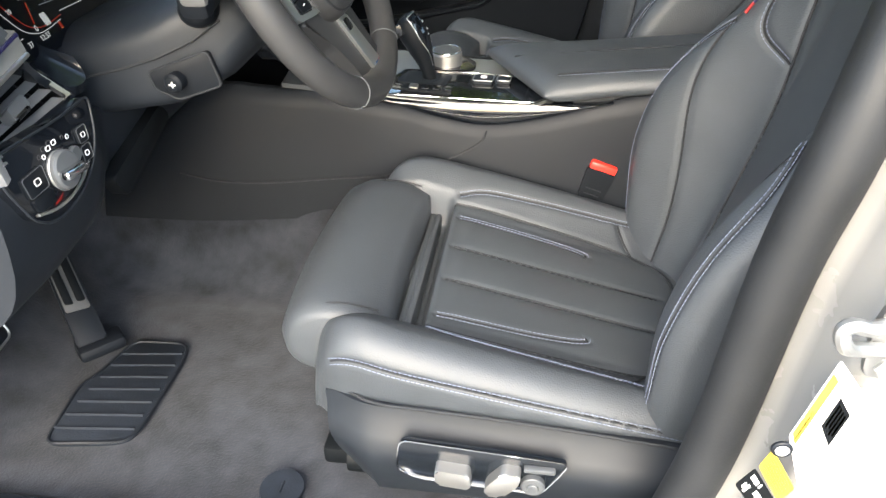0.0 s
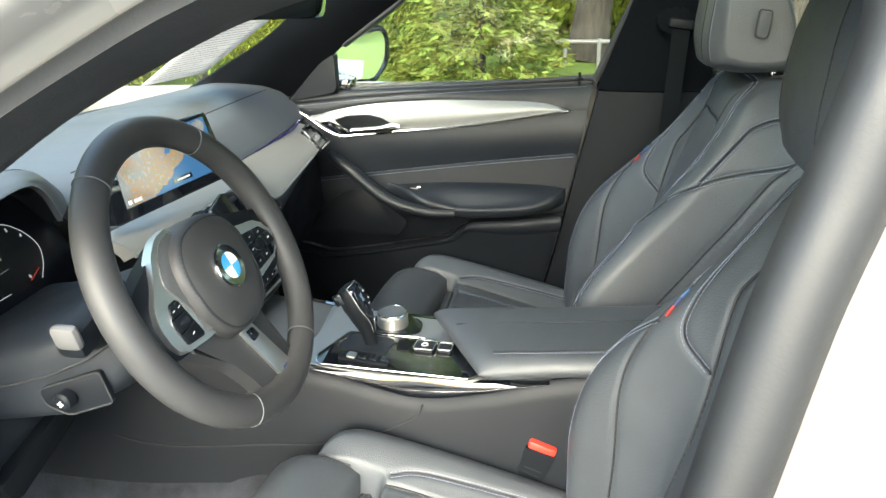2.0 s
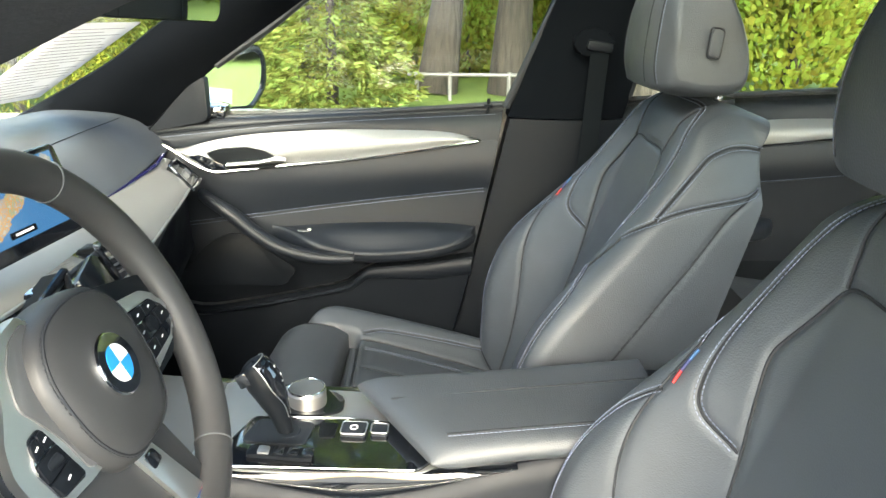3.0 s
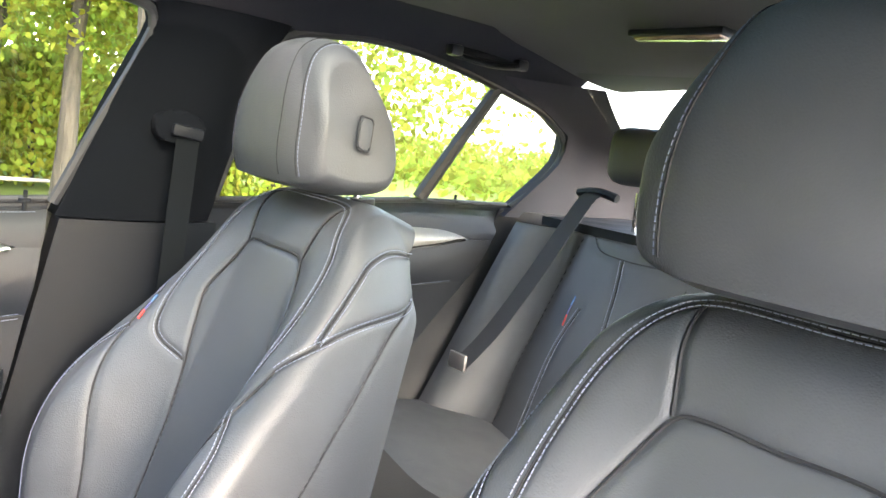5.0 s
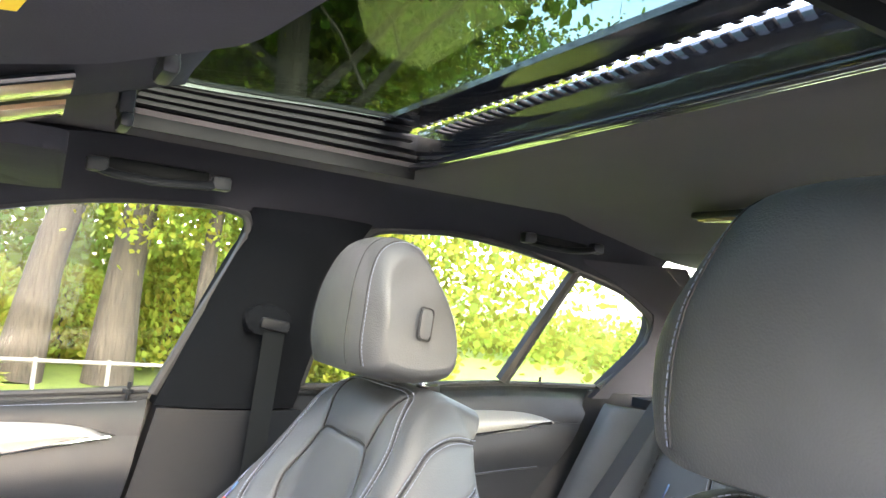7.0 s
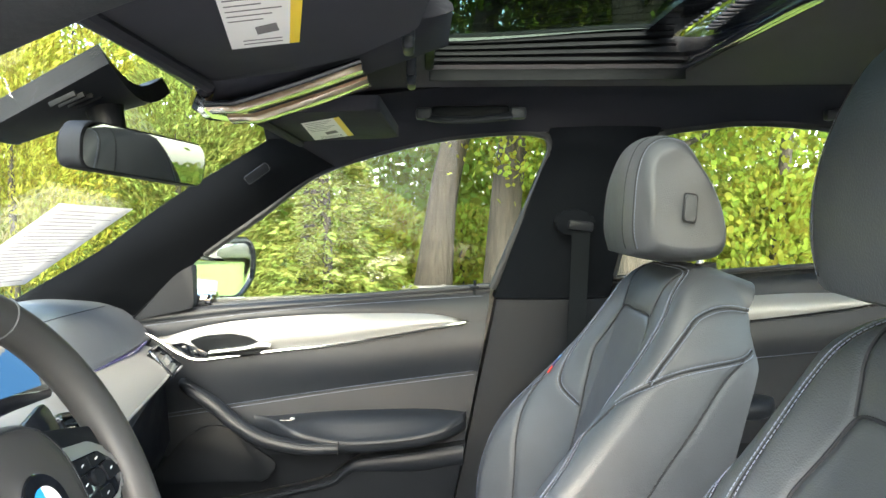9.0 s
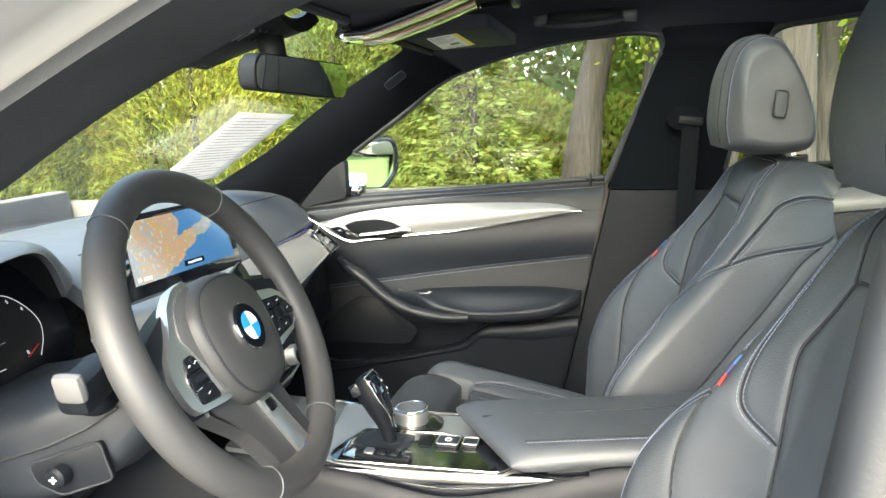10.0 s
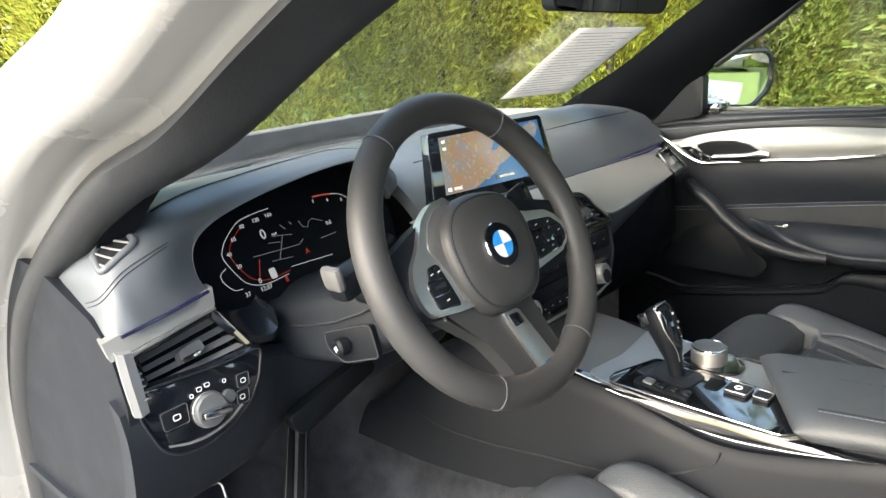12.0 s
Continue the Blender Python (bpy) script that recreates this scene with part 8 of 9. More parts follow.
part("guide", Geo().tube([(1.545, 0.47 + 0.11 * t, 1.100 + 0.008 * math.sin(math.pi * t)) for t in np.linspace(0, 1, 8)], 0.010, 8), HARD, rb)
part("tongue", Geo().box((1.215, 0.552, 0.735), (0.008, 0.05, 0.035), 0.003), SATIN, rb, "bright belt tongue")

# ---- overhead: console, visors, mirror, handles ----
oh = thing("overhead_console", (0.20, YC, 1.36), "roof console with gloss trim and reading lamps", "roof console")
rings = []
for y in np.linspace(-0.085, 0.085, 13):
    e = math.sqrt(max(0.03, 1 - (y / 0.088) ** 4))
    prof = [(0.07, 1.325), (0.095, 1.296), (0.13, 1.296), (0.20, 1.318), (0.28, 1.345), (0.345, 1.372), (0.365, 1.40), (0.30, 1.425), (0.15, 1.39), (0.08, 1.35)]
    rings.append([(px, YC + float(y), 1.38 + (pz - 1.38) * e) for px, pz in [tuple(q) for q in spl(prof, 3)]])
part("body", Geo().loft(rings), VISOR_CLOTH, oh, "", 60)
for sgn in (-1, 1):
    rw = [[(0.098 + 0.168 * t, YC + sgn * (0.076 - 0.058 * w_), float(np.interp(0.098 + 0.168 * t, (0.098, 0.13, 0.20, 0.266), (1.289, 1.290, 1.3115, 1.334))) - 0.004 * math.sin(math.pi * w_)) for t in np.linspace(0, 1, 12)] for w_ in np.linspace(0, 1, 5)]
    part("lamp_lens", Geo().slab(rw, (0, 0, -0.004)), LENS, oh, "bright reflective lamp strip", 60)
    part("lens_rim", Geo().tube([Vector(tuple(p)) + Vector((0, sgn * 0.001, -0.001)) for p in rw[0]], 0.0035, 8), GLOSS_DARK, oh)
part("front_trim", Geo().tube([(0.10, YC - 0.08, 1.305), (0.085, YC - 0.05, 1.295), (0.080, YC, 1.292), (0.085, YC + 0.05, 1.295), (0.10, YC + 0.08, 1.305)], 0.011, 10), CHROME, oh)
for i in range(4):
    part("microphone_slot", Geo().box((0.300 + 0.008 * i, YC - 0.068, 1.3605 + 0.003 * i), (0.003, 0.014, 0.004), 0.001), DARK, oh)


def visor(z0, outline, quad, lab):
    """A folded visor panel with its label on the underside: outline and label corners in (x, y)."""
    cx, cy = np.mean(outline, axis=0)
    v = thing("sun_visor", (float(cx), float(cy), z0), lab, "sun visor", "sun visors")
    f = lambda u, w, d: (u, w, z0 - d)
    part("panel", Geo().prism(rounded(outline, 0.02, 5), -0.020, 0.0, f, 0.008), VISOR_CLOTH, v)
    q = [Vector(p) for p in quad]
    at = lambda a, b: tuple((q[0] * (1 - a) + q[1] * a) * (1 - b) + (q[3] * (1 - a) + q[2] * a) * b)
    lb = part("warning_label", Geo().prism([at(0, 0), at(0.86, 0), at(0.86, 1), at(0, 1)], 0.0002, 0.0009, f, 0), PAPER, v, "white warning label")
    part("label_band", Geo().prism([at(0.86, 0), at(1, 0), at(1, 1), at(0.86, 1)], 0.0002, 0.0009, f, 0), YELLOW, v, "yellow warning band")
    for i in range(6):
        b0 = 0.06 + 0.08 * i
        part("text_line", Geo().prism([at(0.06, b0), at(0.76 - 0.12 * (i % 3), b0), at(0.76 - 0.12 * (i % 3), b0 + 0.012), at(0.06, b0 + 0.012)], 0.0009, 0.0012, f, 0), INK, lb)
    part("sketch", Geo().prism([at(0.40, 0.60), at(0.68, 0.56), at(0.72, 0.70), at(0.42, 0.74)], 0.0009, 0.0012, f, 0), INK, lb)
    for i in range(2):
        part("text_line", Geo().prism([at(0.2, 0.84 + 0.07 * i), at(0.76, 0.84 + 0.07 * i), at(0.76, 0.852 + 0.07 * i), at(0.2, 0.852 + 0.07 * i)], 0.0009, 0.0012, f, 0), INK, lb)
    part("hinge_edge", Geo().tube([(outline[0][0] + 0.004, outline[0][1], z0 - 0.004), (outline[-1][0] + 0.004, outline[-1][1], z0 - 0.004)], 0.007, 8), VISOR_CLOTH, v)


visor(1.304, [(0.10, 0.155), (0.275, 0.120), (0.290, 0.50), (0.10, 0.55)], [(0.151, 0.261), (0.215, 0.188), (0.213, 0.436), (0.135, 0.520)], "black passenger sun visor with a warning label")
visor(1.310, [(0.10, -0.060), (0.200, -0.118), (0.272, -0.190), (0.328, -0.290), (0.345, -0.46), (0.10, -0.46)], [(0.201, -0.395), (0.261, -0.416), (0.232, -0.254), (0.171, -0.227)], "black driver's sun visor with a warning label")
for y0 in (-0.105, 0.112):
    vc = thing("visor_clip", (0.315, y0, 1.335), "small grey sun visor clip", "clip", "visor clips")
    part("hook", Geo().box((0.318, y0, 1.338), (0.012, 0.042, 0.014), 0.004), GREY, vc)
    part("stem", Geo().box((0.318, y0, 1.362), (0.014, 0.020, 0.04), 0.004), GREY, vc)
# rear-view mirror on its windscreen foot
rm = thing("rear_view_mirror", (0.0, YC, 1.30), "black framed rear-view mirror below its camera cover", "mirror")
MC, MH = Vector((0.028, -0.032, 1.234)), Vector((0.037, 0.120, -0.006))
mu = MH.normalized()
mv = Vector((0.07, 0.05, 0.98))
mv = (mv - mu * mv.dot(mu)).normalized()
mn = mu.cross(mv)
mf = lambda u, v, d=0.0: MC + mu * u + mv * v + mn * d
mo = rounded([(-0.105, -0.022), (0.101, -0.026), (0.107, 0.010), (0.097, 0.026), (-0.097, 0.026), (-0.107, 0.010)], 0.012, 5)
part("frame", Geo().prism(mo, -0.022, 0.003, lambda u, v, d: mf(u, v, d), 0.003), TRIM_BLACK, rm)
part("back", Geo().loft([[mf(u * s, v * s, d) for u, v in mo] for s, d in ((1, -0.018), (0.9, -0.034), (0.6, -0.046), (0.3, -0.05))]), HARD, rm)
part("mirror_glass", Geo().prism([(u * 0.97, v * 0.93) for u, v in mo], 0.0032, 0.0042, lambda u, v, d: mf(u, v, d), 0), DIM_MIRROR, rm)
part("foot", Geo().tube([mf(0, 0.0, -0.04), (-0.03, YC - 0.02, 1.285), (-0.035, YC - 0.02, 1.325)], [0.014, 0.02, 0.028], 12), HARD, rm)
cov = [[(-0.16 + 0.17 * t, YC - 0.01 + s * (0.045 + 0.05 * t), 1.268 + 0.075 * t - 0.03 * math.cos(s * 1.4) * t - 0.012) for s in np.linspace(-1, 1, 9)] for t in np.linspace(0, 1, 7)]
part("camera_cover", Geo().slab(cov, (-0.01, 0, 0.02)), TRIM_BLACK, rm, "ribbed black camera cover at the glass")
for i in range(4):
    part("cover_slot", Geo().box((-0.045 + 0.004 * i, YC - 0.09 + 0.012 * i, 1.292 + 0.001 * i), (0.03, 0.004, 0.006), 0.001, Matrix.Rotation(radians(-24), 3, 'Y')), DARK, rm)


def grab(x0, x1, y, z):
    h = thing("grab_handle", ((x0 + x1) / 2, y, z), "folding black roof grab handle", "grab handle", "grab handles")
    part("bar", Geo().tube(spl([(x0, y, z), (x0 + 0.03, y - 0.014, z - 0.008), ((x0 + x1) / 2, y - 0.018, z - 0.010), (x1 - 0.03, y - 0.014, z - 0.004), (x1, y, z + 0.004)], 4), 0.0085, 10, squash=0.7), HARD, h)
    for x in (x0, x1):
        part("end_cap", Geo().box((x, y - 0.004, z + 0.004), (0.030, 0.022, 0.022), 0.005), GREY, h)
    part("recess", Geo().box(((x0 + x1) / 2, y + 0.012, z + 0.006), (x1 - x0 - 0.03, 0.012, 0.03), 0.005), DARK, h)


grab(0.335, 0.515, 0.572, 1.352)
grab(1.14, 1.32, 0.60, 1.348)
rl = thing("rear_reading_lamp", (1.25, 0.17, 1.395), "rear roof reading lamp with a clear lens", "roof lamp")
part("lens", Geo().box((1.25, 0.17, 1.386), (0.04, 0.16, 0.012), 0.005), LENS, rl)
part("bezel", Geo().box((1.25, 0.17, 1.391), (0.052, 0.175, 0.012), 0.004), GREY, rl)

# buyer's sheet taped inside the windscreen
sh = thing("paper_sheet", (-0.42, 0.53, 1.03), "white printed sales sheet behind the windscreen", "paper")
A_, B_, C_ = Vector((-0.222, 0.290, 1.188)), Vector((-0.200, 0.520, 1.180)), Vector((-0.437, 0.318, 1.050))
ff = lambda u, v, d=0.0: A_ + (B_ - A_) * u + (C_ - A_) * v + Vector((0.3, 0, -0.9)) * d
sheet = part("sheet", Geo().slab([[ff(u, v) for u in np.linspace(0, 1, 6)] for v in np.linspace(0, 1, 8)], (-0.0004, 0, 0.0006)), THIN_PAPER, sh)
bm = bmesh.new()
bm.from_mesh(sheet.data)
bmesh.ops.remove_doubles(bm, verts=bm.verts, dist=0.00001)
bm.to_mesh(sheet.data)
bm.free()
random.seed(4)
for i in range(22):
    v = 0.06 + i * 0.041
    u1 = random.choice((0.9, 0.86, 0.6, 0.75, 0.9))
    part("text_line", Geo().slab([[ff(u, v + dv, 0.0012) for u in np.linspace(0.07, u1, 4)] for dv in (0, 0.005)], (0, 0, 0.0002)), INK, sh)


# ---- outside: ground, planting, fence, far trees ----
GZ = 0.05


def leaf_material(name, colour, spread=0.35, warm=0.0, through=0.55):
    m = bpy.data.materials.new(name)
    m.use_nodes = True
    N, L = m.node_tree.nodes, m.node_tree.links
    N.remove(N["Principled BSDF"])
    g = N.new("ShaderNodeNewGeometry")
    hsv = N.new("ShaderNodeHueSaturation")
    mr = N.new("ShaderNodeMapRange")
    mr.inputs["To Min"].default_value, mr.inputs["To Max"].default_value = 1 - spread, 1 + spread
    L.new(g.outputs["Random Per Island"], mr.inputs["Value"])
    mh = N.new("ShaderNodeMapRange")
    mh.inputs["To Min"].default_value, mh.inputs["To Max"].default_value = 0.5 - 0.03 - warm, 0.5 + 0.02
    L.new(g.outputs["Random Per Island"], mh.inputs["Value"])
    hsv.inputs["Color"].default_value = (*colour, 1)
    L.new(mr.outputs[0], hsv.inputs["Value"])
    L.new(mh.outputs[0], hsv.inputs["Hue"])
    d, t, mix = N.new("ShaderNodeBsdfDiffuse"), N.new("ShaderNodeBsdfTranslucent"), N.new("ShaderNodeMixShader")
    L.new(hsv.outputs[0], d.inputs[0])
    L.new(hsv.outputs[0], t.inputs[0])
    mix.inputs[0].default_value = through
    L.new(d.outputs[0], mix.inputs[1])
    L.new(t.outputs[0], mix.inputs[2])
    L.new(mix.outputs[0], N["Material Output"].inputs[0])
    return m


def leaves(name, pos, ahead, length, width, mat, parent, rng, flop=0.6):
    """One leaf-shaped blade at each of pos, pointing along ahead."""
    n = len(pos)
    a = ahead + rng.normal(0, flop, (n, 3))
    a /= np.linalg.norm(a, axis=1, keepdims=True)
    s = np.cross(a, rng.normal(0, 1, (n, 3)))
    s /= np.linalg.norm(s, axis=1, keepdims=True)
    le = length * rng.uniform(0.6, 1.35, (n, 1))
    wi = width * rng.uniform(0.6, 1.35, (n, 1))
    off = ((0.0, 0.0), (0.28, 0.5), (0.66, 0.42), (1.0, 0.0), (0.66, -0.42), (0.28, -0.5))
    v = np.stack([pos + a * le * p + s * wi * q for p, q in off], 1).reshape(-1, 3)
    k = len(off)
    me = bpy.data.meshes.new(name)
    me.vertices.add(k * n)
    me.vertices.foreach_set("co", v.ravel().astype(np.float32))
    me.loops.add(k * n)
    me.loops.foreach_set("vertex_index", np.arange(k * n, dtype=np.int32))
    me.polygons.add(n)
    me.polygons.foreach_set("loop_start", np.arange(0, k * n, k, dtype=np.int32))
    me.update(calc_edges=True)
    me.materials.append(mat)
    ob = new(name, me)
    ob.parent = parent
    ob.matrix_parent_inverse = whole(parent).inverted()
    return ob


BARK = material("grey brown bark", (0.036, 0.028, 0.020), 0.9, grain=1.0, grain_size=0.035, mottle=0.75, mottle_size=0.045)
stretch = BARK.node_tree.nodes.new("ShaderNodeMapping")
stretch.inputs["Scale"].default_value = (1, 1, 0.14)
for n in BARK.node_tree.nodes:
    if n.bl_idname == "ShaderNodeTexCoord":
        BARK.node_tree.links.new(n.outputs["Object"], stretch.inputs["Vector"])
    if n.bl_idname == "ShaderNodeBump":
        n.inputs["Distance"].default_value = 0.03
for n in BARK.node_tree.nodes:
    if n.bl_idname == "ShaderNodeTexNoise":
        BARK.node_tree.links.new(stretch.outputs["Vector"], n.inputs["Vector"])
SPRUCE = leaf_material("spruce needles", (0.13, 0.17, 0.045), 0.5, 0.02, 0.35)
HEDGE = leaf_material("hedge sprays", (0.28, 0.31, 0.055), 0.5, 0.02, 0.5)
MAPLE = leaf_material("fresh maple leaves", (0.12, 0.17, 0.03), 0.4, 0.02, 0.6)
FRESH = leaf_material("bright spring leaves", (0.20, 0.265, 0.045), 0.4, 0.03, 0.6)
CANOPY = leaf_material("canopy leaves", (0.10, 0.17, 0.03), 0.4, 0.02, 0.6)


def ground_material():
    m = material("lawn and asphalt", (0.25, 0.25, 0.245), 0.9, grain=0.8, grain_size=0.01, mottle=0.25, mottle_size=0.6)
    N, L = m.node_tree.nodes, m.node_tree.links
    b = N["Principled BSDF"]
    tc = N.new("ShaderNodeTexCoord")
    sp = N.new("ShaderNodeSeparateXYZ")
    L.new(tc.outputs["Object"], sp.inputs[0])
    st = N.new("ShaderNodeMapRange")
    st.inputs["From Min"].default_value, st.inputs["From Max"].default_value = 1.85, 1.95
    L.new(sp.outputs["Y"], st.inputs["Value"])
    n = N.new("ShaderNodeTexNoise")
    n.inputs["Scale"].default_value, n.inputs["Detail"].default_value = 9, 6
    L.new(tc.outputs["Object"], n.inputs["Vector"])
    cr = N.new("ShaderNodeValToRGB")
    cr.color_ramp.elements[0].color, cr.color_ramp.elements[1].color = (0.05, 0.085, 0.012, 1), (0.15, 0.22, 0.03, 1)
    L.new(n.outputs["Fac"], cr.inputs[0])
    mx = N.new("ShaderNodeMix")
    mx.data_type = 'RGBA'
    L.new(st.outputs[0], mx.inputs["Factor"])
    old = b.inputs["Base Color"].links[0].from_socket
    L.new(old, mx.inputs["A"])
    L.new(cr.outputs[0], mx.inputs["B"])
    L.new(mx.outputs["Result"], b.inputs["Base Color"])
    return m


ground = part("ground", Geo().slab([[(x, y, GZ) for y in (-400, -60, -10, 0, 1.9, 10, 60, 400)] for x in (-400, -60, -10, 0, 10, 60, 400)], (0, 0, -0.3)), ground_material(), None, "grey asphalt lot meeting a green lawn")
tagged(ground, category="ground", kind="structure")


def trunk(parent, foot, top, r0, r1, limbs, rng, wobble=0.06, material_=None):
    p = [np.array(foot) + (np.array(top) - np.array(foot)) * t + np.array((rng.normal(0, wobble), rng.normal(0, wobble), 0)) * (0 < t < 1) for t in np.linspace(0, 1, 7)]
    c = spl(p, 4)
    g = Geo().tube(c, [r0 + (r1 - r0) * (i / len(c)) ** 0.8 + 0.25 * r0 * max(0, 1 - i / 3) for i in range(len(c))], 14)
    part("trunk", g, material_ or BARK, parent, "", 70)
    tips = []
    for i in range(limbs):
        a = c[int(len(c) * (0.3 + 0.65 * i / max(1, limbs)))]
        d = np.array((rng.normal(0, 1), rng.normal(0, 1), rng.uniform(0.3, 1.0)))
        d /= np.linalg.norm(d)
        ln = rng.uniform(0.18, 0.42) * np.linalg.norm(np.array(top) - np.array(foot))
        q = [a, a + d * ln * 0.4 + (0, 0, 0.05 * ln), a + d * ln * 0.75 + (0, 0, 0.16 * ln), a + d * ln + (0, 0, 0.2 * ln)]
        cc = spl(q, 4)
        rr = r0 * 0.28
        part("limb", Geo().tube(cc, [rr * (1 - 0.8 * j / len(cc)) for j in range(len(cc))], 8), material_ or BARK, parent, "", 70)
        tips += cc[3:]
        for _ in range(3):
            b = cc[rng.integers(3, len(cc))]
            e = b + rng.normal(0, 0.3, 3) * ln * 0.7 + (0, 0, 0.1 * ln)
            part("twig", Geo().tube([b, (b + e) / 2 + (0, 0, 0.04 * ln), e], [rr * 0.3, rr * 0.2, rr * 0.06], 5), material_ or BARK, parent, "", 70)
            tips += [b + (e - b) * s for s in (0.4, 0.7, 1.0)]
    return np.array(tips)


def broadleaf(foot, height, r, spread, n, mat, seed, lean=(0, 0), label="deciduous tree with fresh green leaves", size=0.11, low=0.35, limbs=10):
    rng = np.random.default_rng(seed)
    t = thing("tree", foot, label, "tree", "trees")
    top = (foot[0] + lean[0], foot[1] + lean[1], foot[2] + height)
    tips = trunk(t, foot, top, r, r * 0.35, limbs, rng)
    cl = []
    for i in range(int(n / 60)):
        c = tips[rng.integers(len(tips))] + rng.normal(0, spread * 0.16, 3)
        c[2] = max(c[2], foot[2] + low * height)
        cl.append(c + rng.normal(0, spread * 0.11, (60, 3)) * (1, 1, 0.55))
    pos = np.concatenate(cl)
    pos = pos[pos[:, 2] > foot[2] + low * height * 0.8]
    leaves("crown", pos, np.tile((0, 0, -0.5), (len(pos), 1)), size, size * 0.75, mat, t, rng, 0.8)
    return t


def spruce(foot, height, radius, n, seed, label):
    rng = np.random.default_rng(seed)
    t = thing("spruce", foot, label, "tree", "trees")
    part("trunk", Geo().tube([foot, (foot[0], foot[1], foot[2] + height)], [0.06, 0.01], 10), BARK, t)
    pos, way = [], []
    levels = 22
    for i in range(levels):
        h = height * (0.03 + 0.95 * i / levels)
        rr = radius * (1 - i / levels) ** 0.85
        for j in range(int(9 + 5 * (1 - i / levels))):
            a = rng.uniform(0, 2 * math.pi)
            ln = rr * rng.uniform(0.7, 1.12)
            d = np.array((math.cos(a), math.sin(a), 0))
            m = max(6, int(n / (levels * 11) * (ln / radius + 0.15)))
            s = rng.uniform(0.12, 1, m) ** 0.7
            side = np.array((-math.sin(a), math.cos(a), 0))
            off = rng.normal(0, 1, m) * 0.10 * radius * (1.15 - s)
            p = np.array(foot) + (0, 0, h) + d * (ln * s)[:, None] + side * off[:, None]
            p[:, 2] += -0.28 * ln * s ** 1.5 + 0.16 * ln * s ** 3 + rng.normal(0, 0.02, m)
            pos.append(p)
            way.append(d + side * np.sign(off)[:, None] * 0.7 + np.array((0, 0, -0.15)))
    leaves("crown", np.concatenate(pos), np.concatenate(way), 0.085, 0.022, SPRUCE, t, rng, 0.35)
    return t


def shrub(foot, rx, ry, height, n, mat, seed, label, length=0.13, width=0.04, up=0.7):
    """An evergreen bush: sprays over an uneven body, with gaps."""
    rng = np.random.default_rng(seed)
    t = thing("hedge_bush", foot, label, "bush", "hedge bushes")
    part("stem", Geo().tube([foot, (foot[0], foot[1], foot[2] + height * 0.8)], [0.05, 0.015], 8), BARK, t)
    a, h = rng.uniform(0, 2 * math.pi, n), rng.uniform(0.02, 1, n) ** 0.85
    lump = np.array([1 + 0.22 * noise.noise((math.cos(x) * 2.1 + seed, math.sin(x) * 2.1, z * height * 1.7)) + 0.12 * noise.noise((math.cos(x) * 6 + seed, math.sin(x) * 6, z * height * 5)) for x, z in zip(a, h)])
    prof = (1 - h ** 2.4) ** 0.55 * (0.82 + 0.18 * np.minimum(1, h * 6))
    dep = rng.uniform(0.72, 1.02, n)
    d = np.stack([np.cos(a) * rx, np.sin(a) * ry, np.zeros(n)], 1)
    pos = np.array(foot) + d * (prof * lump * dep)[:, None] + np.stack([0 * h, 0 * h, h * height * (0.93 + 0.1 * lump)], 1)
    out = d / np.linalg.norm(d, axis=1, keepdims=True)
    leaves("foliage", pos, out * 0.8 + np.array((0, 0, up)), length, width, mat, t, rng, 0.45)
    return t


# the evergreen hedge ahead of the car
rng0 = random.Random(11)
for i in range(6):
    y = 1.75 + i * 0.95
    shrub((-4.9 + rng0.uniform(-0.25, 0.25) - 0.06 * (y - 2), y + rng0.uniform(-0.15, 0.15), GZ), 0.95, 0.85, 3.3 + rng0.uniform(-0.4, 0.5), 20000, HEDGE, 40 + i, "tall feathery evergreen hedge bush ahead of the car", 0.075, 0.016)
for i in range(3):
    shrub((-4.6 + i * 1.3, 5.4 + i * 0.5, GZ), 0.95, 0.9, 3.2 - 0.35 * i, 20000, HEDGE if i < 2 else SPRUCE, 70 + i, "feathery evergreen bush at the edge of the lawn", 0.075, 0.016)
for i in range(3):
    shrub((-6.2 + 1.0 * i, 7.4 + 0.9 * i, GZ), 1.1, 1.0, 4.4, 12000, HEDGE, 80 + i, "tall evergreen bush behind the hedge", 0.10, 0.025)
spruce((-0.55, 6.1, GZ), 2.35, 0.92, 16000, 5, "young spruce with drooping branches on the lawn")
spruce((-2.2, 7.4, GZ), 3.0, 1.2, 12000, 6, "fuller spruce behind the lawn hedge")

# mature trees on the passenger side
broadleaf((0.42, 8.0, GZ), 9.0, 0.20, 3.2, 14000, FRESH, 21, (1.85, 0.1), "leaning mature tree with bright spring leaves", 0.09)
broadleaf((1.27, 8.0, GZ), 9.5, 0.21, 3.4, 14000, FRESH, 22, (1.0, 0.3), "thick forked mature tree with bright leaves", 0.09)
broadleaf((2.75, 6.4, GZ), 5.6, 0.11, 2.4, 30000, FRESH, 24, (-0.3, -0.2), "young maple with dense fresh leaves", 0.07, 0.06)
broadleaf((1.95, 7.2, GZ), 5.0, 0.10, 2.4, 28000, FRESH, 25, (0.2, 0), "young maple with bright leaves low on the stem", 0.07, 0.06)
for i, (x, y, h) in enumerate(((-0.4, 9.6, 1.3), (0.9, 10.2, 1.1), (2.1, 9.4, 1.5), (3.4, 9.0, 1.2), (4.6, 8.2, 1.5))):
    shrub((x, y, GZ), 1.0, 0.8, h, 7000, FRESH, 90 + i, "low leafy shrub under the trees on the lawn", 0.11, 0.06)
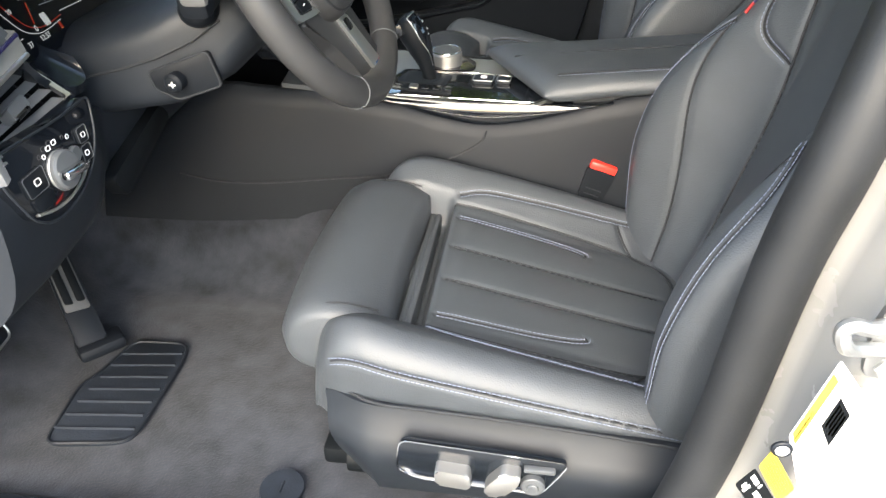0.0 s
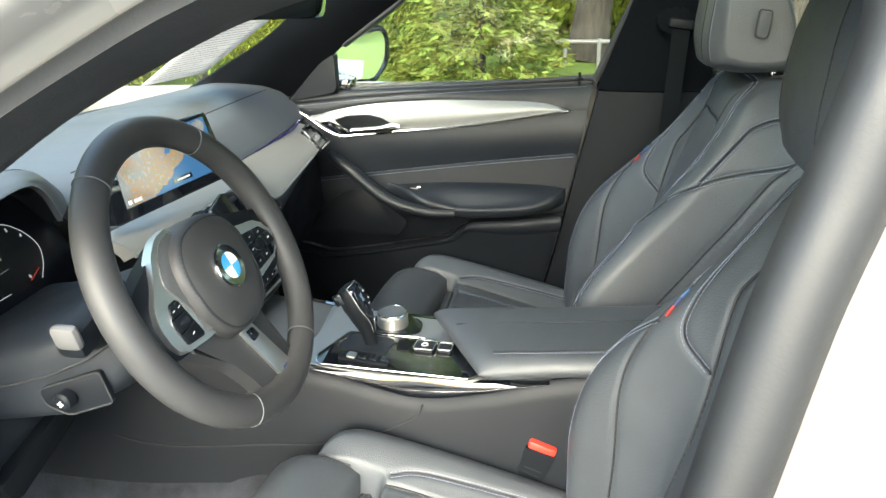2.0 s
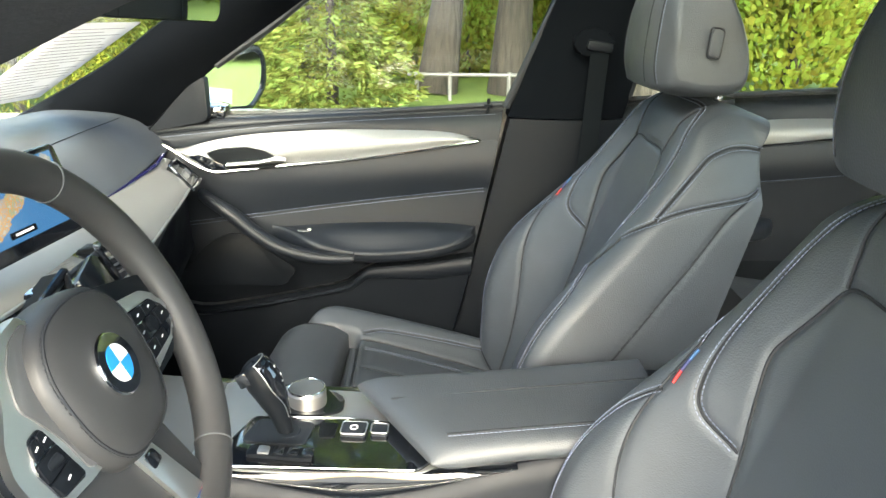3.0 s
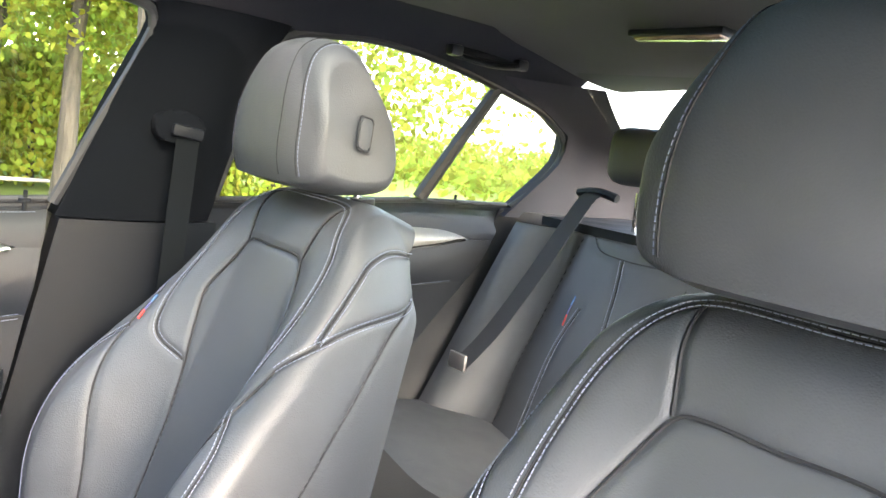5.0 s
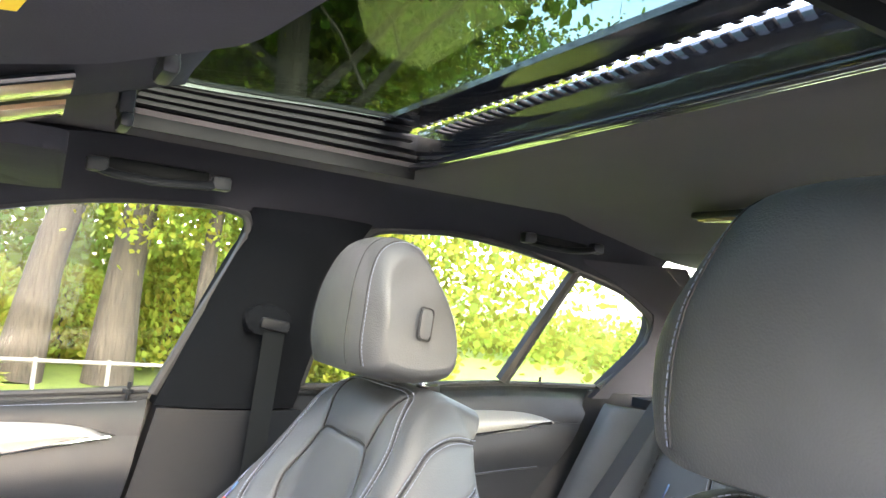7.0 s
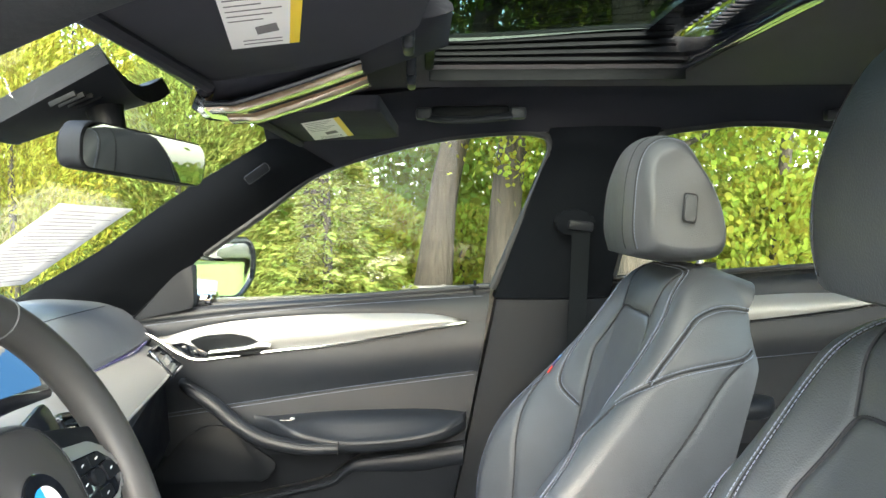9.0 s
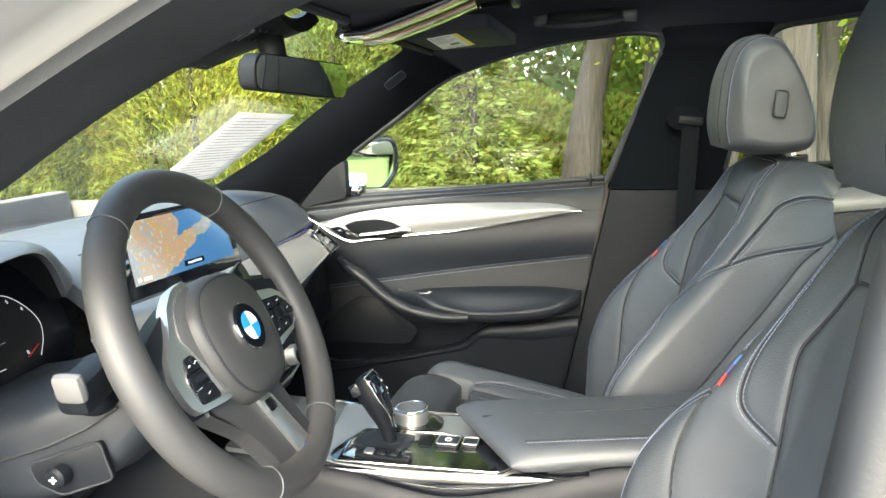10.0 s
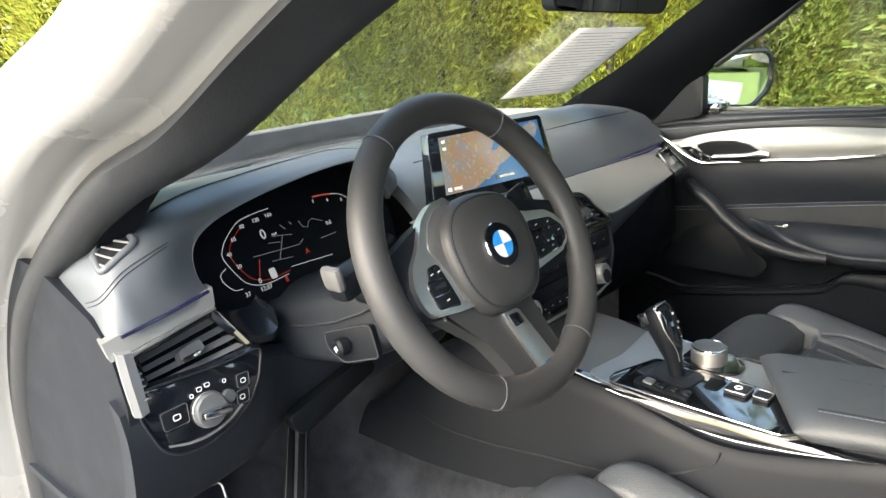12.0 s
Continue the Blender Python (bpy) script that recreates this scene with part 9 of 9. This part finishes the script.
broadleaf((4.5, 7.9, GZ), 6.6, 0.09, 2.2, 26000, MAPLE, 26, (0.2, 0.1), "slender birch with fine hanging leaves", 0.055, 0.10, 14)
# the trees whose crowns show through the roof
broadleaf((1.9, 4.6, GZ), 7.0, 0.16, 3.0, 34000, CANOPY, 31, (-0.4, -0.4), "spreading tree whose leafy boughs reach over the car", 0.11, 0.5, 16)
broadleaf((-1.2, 9.5, GZ), 8.5, 0.2, 3.6, 22000, CANOPY, 32, (0.6, -1.0), "tall tree with dark green boughs", 0.11, 0.4, 14)


# far treeline, and low trees under the open sky behind the car
def far_trees():
    rng = np.random.default_rng(3)
    pos = []
    for i in range(150):
        a = rng.uniform(-0.4, 3.5)
        d = rng.uniform(14, 26)
        c = np.array((d * math.cos(a), d * math.sin(a), 0))
        h = rng.uniform(0.4, 1.25) if a < 0.92 else rng.uniform(3.5, 9)
        m = 1300
        p = c + rng.normal(0, 1, (m, 3)) * (1.6, 1.6, 0) + np.stack([np.zeros(m), np.zeros(m), rng.uniform(0.05, 1, m) * h], 1)
        pos.append(p)
    return np.concatenate(pos), rng


pos, rng = far_trees()
root = thing("far_wood", (0, 16, GZ), "bright spring wood in the distance", "wood", kind="stuff")
leaves("foliage", pos, np.tile((0, 0, -0.3), (len(pos), 1)), 0.19, 0.13, MAPLE, root, rng, 0.9)

# low metal rail across the lawn
FENCE = material("galvanised tube", (0.16, 0.16, 0.16), 0.55, metal=0.3)
fence = thing("tube_fence", (0.5, 7.4, GZ), "low galvanised tube rail across the lawn", "fence")
for x in (0.2, 0.56, 1.2, 2.0, 2.8):
    part("post", Geo().tube([(x, 7.4, GZ), (x, 7.4, GZ + 0.31)], 0.022, 10), FENCE, fence)
part("rail", Geo().tube([(0.1, 7.4, GZ + 0.28), (3.0, 7.4, GZ + 0.28)], 0.020, 10), FENCE, fence)

# dark board fence ahead of the car, beside the hedge
BOARD = material("dark stained boards", (0.05, 0.035, 0.025), 0.85, grain=0.6, grain_size=0.01, mottle=0.4)
bf = thing("board_fence", (-8.0, -1.5, GZ), "dark stained board fence with pale rails", "fence")
for i in range(44):
    part("board", Geo().box((-8.0, -6.0 + i * 0.18, GZ + 0.85), (0.025, 0.165, 1.7), 0.004, None, 1), BOARD, bf)
for z in (0.75, 1.22):
    part("rail", Geo().box((-7.95, -2.1, GZ + z), (0.05, 7.9, 0.06), 0.006), FENCE, bf)
broadleaf((-10.5, 0.5, GZ), 6.0, 0.14, 3.2, 12000, FRESH, 41, (0.3, 0.2), "leafy tree behind the board fence", 0.12, 0.2)

# parked white cars behind, on the same lot
def parked_car(x, y):
    c = thing("parked_car", (x, y, GZ), "white parked saloon car on the asphalt", "car", "parked cars")
    f = lambda u, v, d: (x + u, y + d, GZ + v)
    body = [(-2.25, 0.35), (-2.3, 0.62), (-2.1, 0.78), (-1.15, 0.92), (0.9, 0.95), (1.9, 0.92), (2.25, 0.80), (2.3, 0.40), (2.1, 0.25), (-2.1, 0.25)]
    part("body", Geo().prism(rounded(body, 0.12), -0.88, 0.88, f, 0.06), PAINT, c)
    cab = [(-1.05, 0.90), (-0.35, 1.36), (0.65, 1.40), (1.55, 0.93)]
    part("roof", Geo().prism(rounded(cab, 0.10), -0.66, 0.66, f, 0.08), PAINT, c)
    part("side_window", Geo().prism(rounded([(-0.80, 0.95), (-0.30, 1.28), (0.60, 1.31), (1.20, 0.97)], 0.05), 0.0, 0.01, lambda u, v, d: (x + u, y - 0.665 - d, GZ + v), 0), PIANO, c)
    part("windscreen", Geo().slab([[(x - 1.02 + 0.62 * t, y + w, GZ + 0.955 + 0.37 * t) for w in (-0.55, 0, 0.55)] for t in (0, 0.5, 1)], (-0.015, 0, 0.015)), PIANO, c)
    part("grille", Geo().box((x - 2.29, y, GZ + 0.55), (0.04, 0.7, 0.22), 0.02), DARK, c)
    for sy in (-0.62, 0.62):
        part("headlight", Geo().box((x - 2.2, y + sy, GZ + 0.68), (0.10, 0.34, 0.12), 0.03), CHROME, c)
    for u in (-1.4, 1.4):
        for sy in (-0.84, 0.84):
            w = part("wheel", Geo().disc((x + u, y + sy - 0.10, GZ + 0.325), (0, 1, 0), 0.325, 0.2, 28, 0.03), DARK, c)
            part("rim", Geo().disc((x + u, y + sy + (0.10 if sy > 0 else -0.11), GZ + 0.325), (0, 1, 0), 0.21, 0.01, 24, 0.003), SATIN, w)


parked_car(11.0, 2.6)
parked_car(12.0, 5.6)
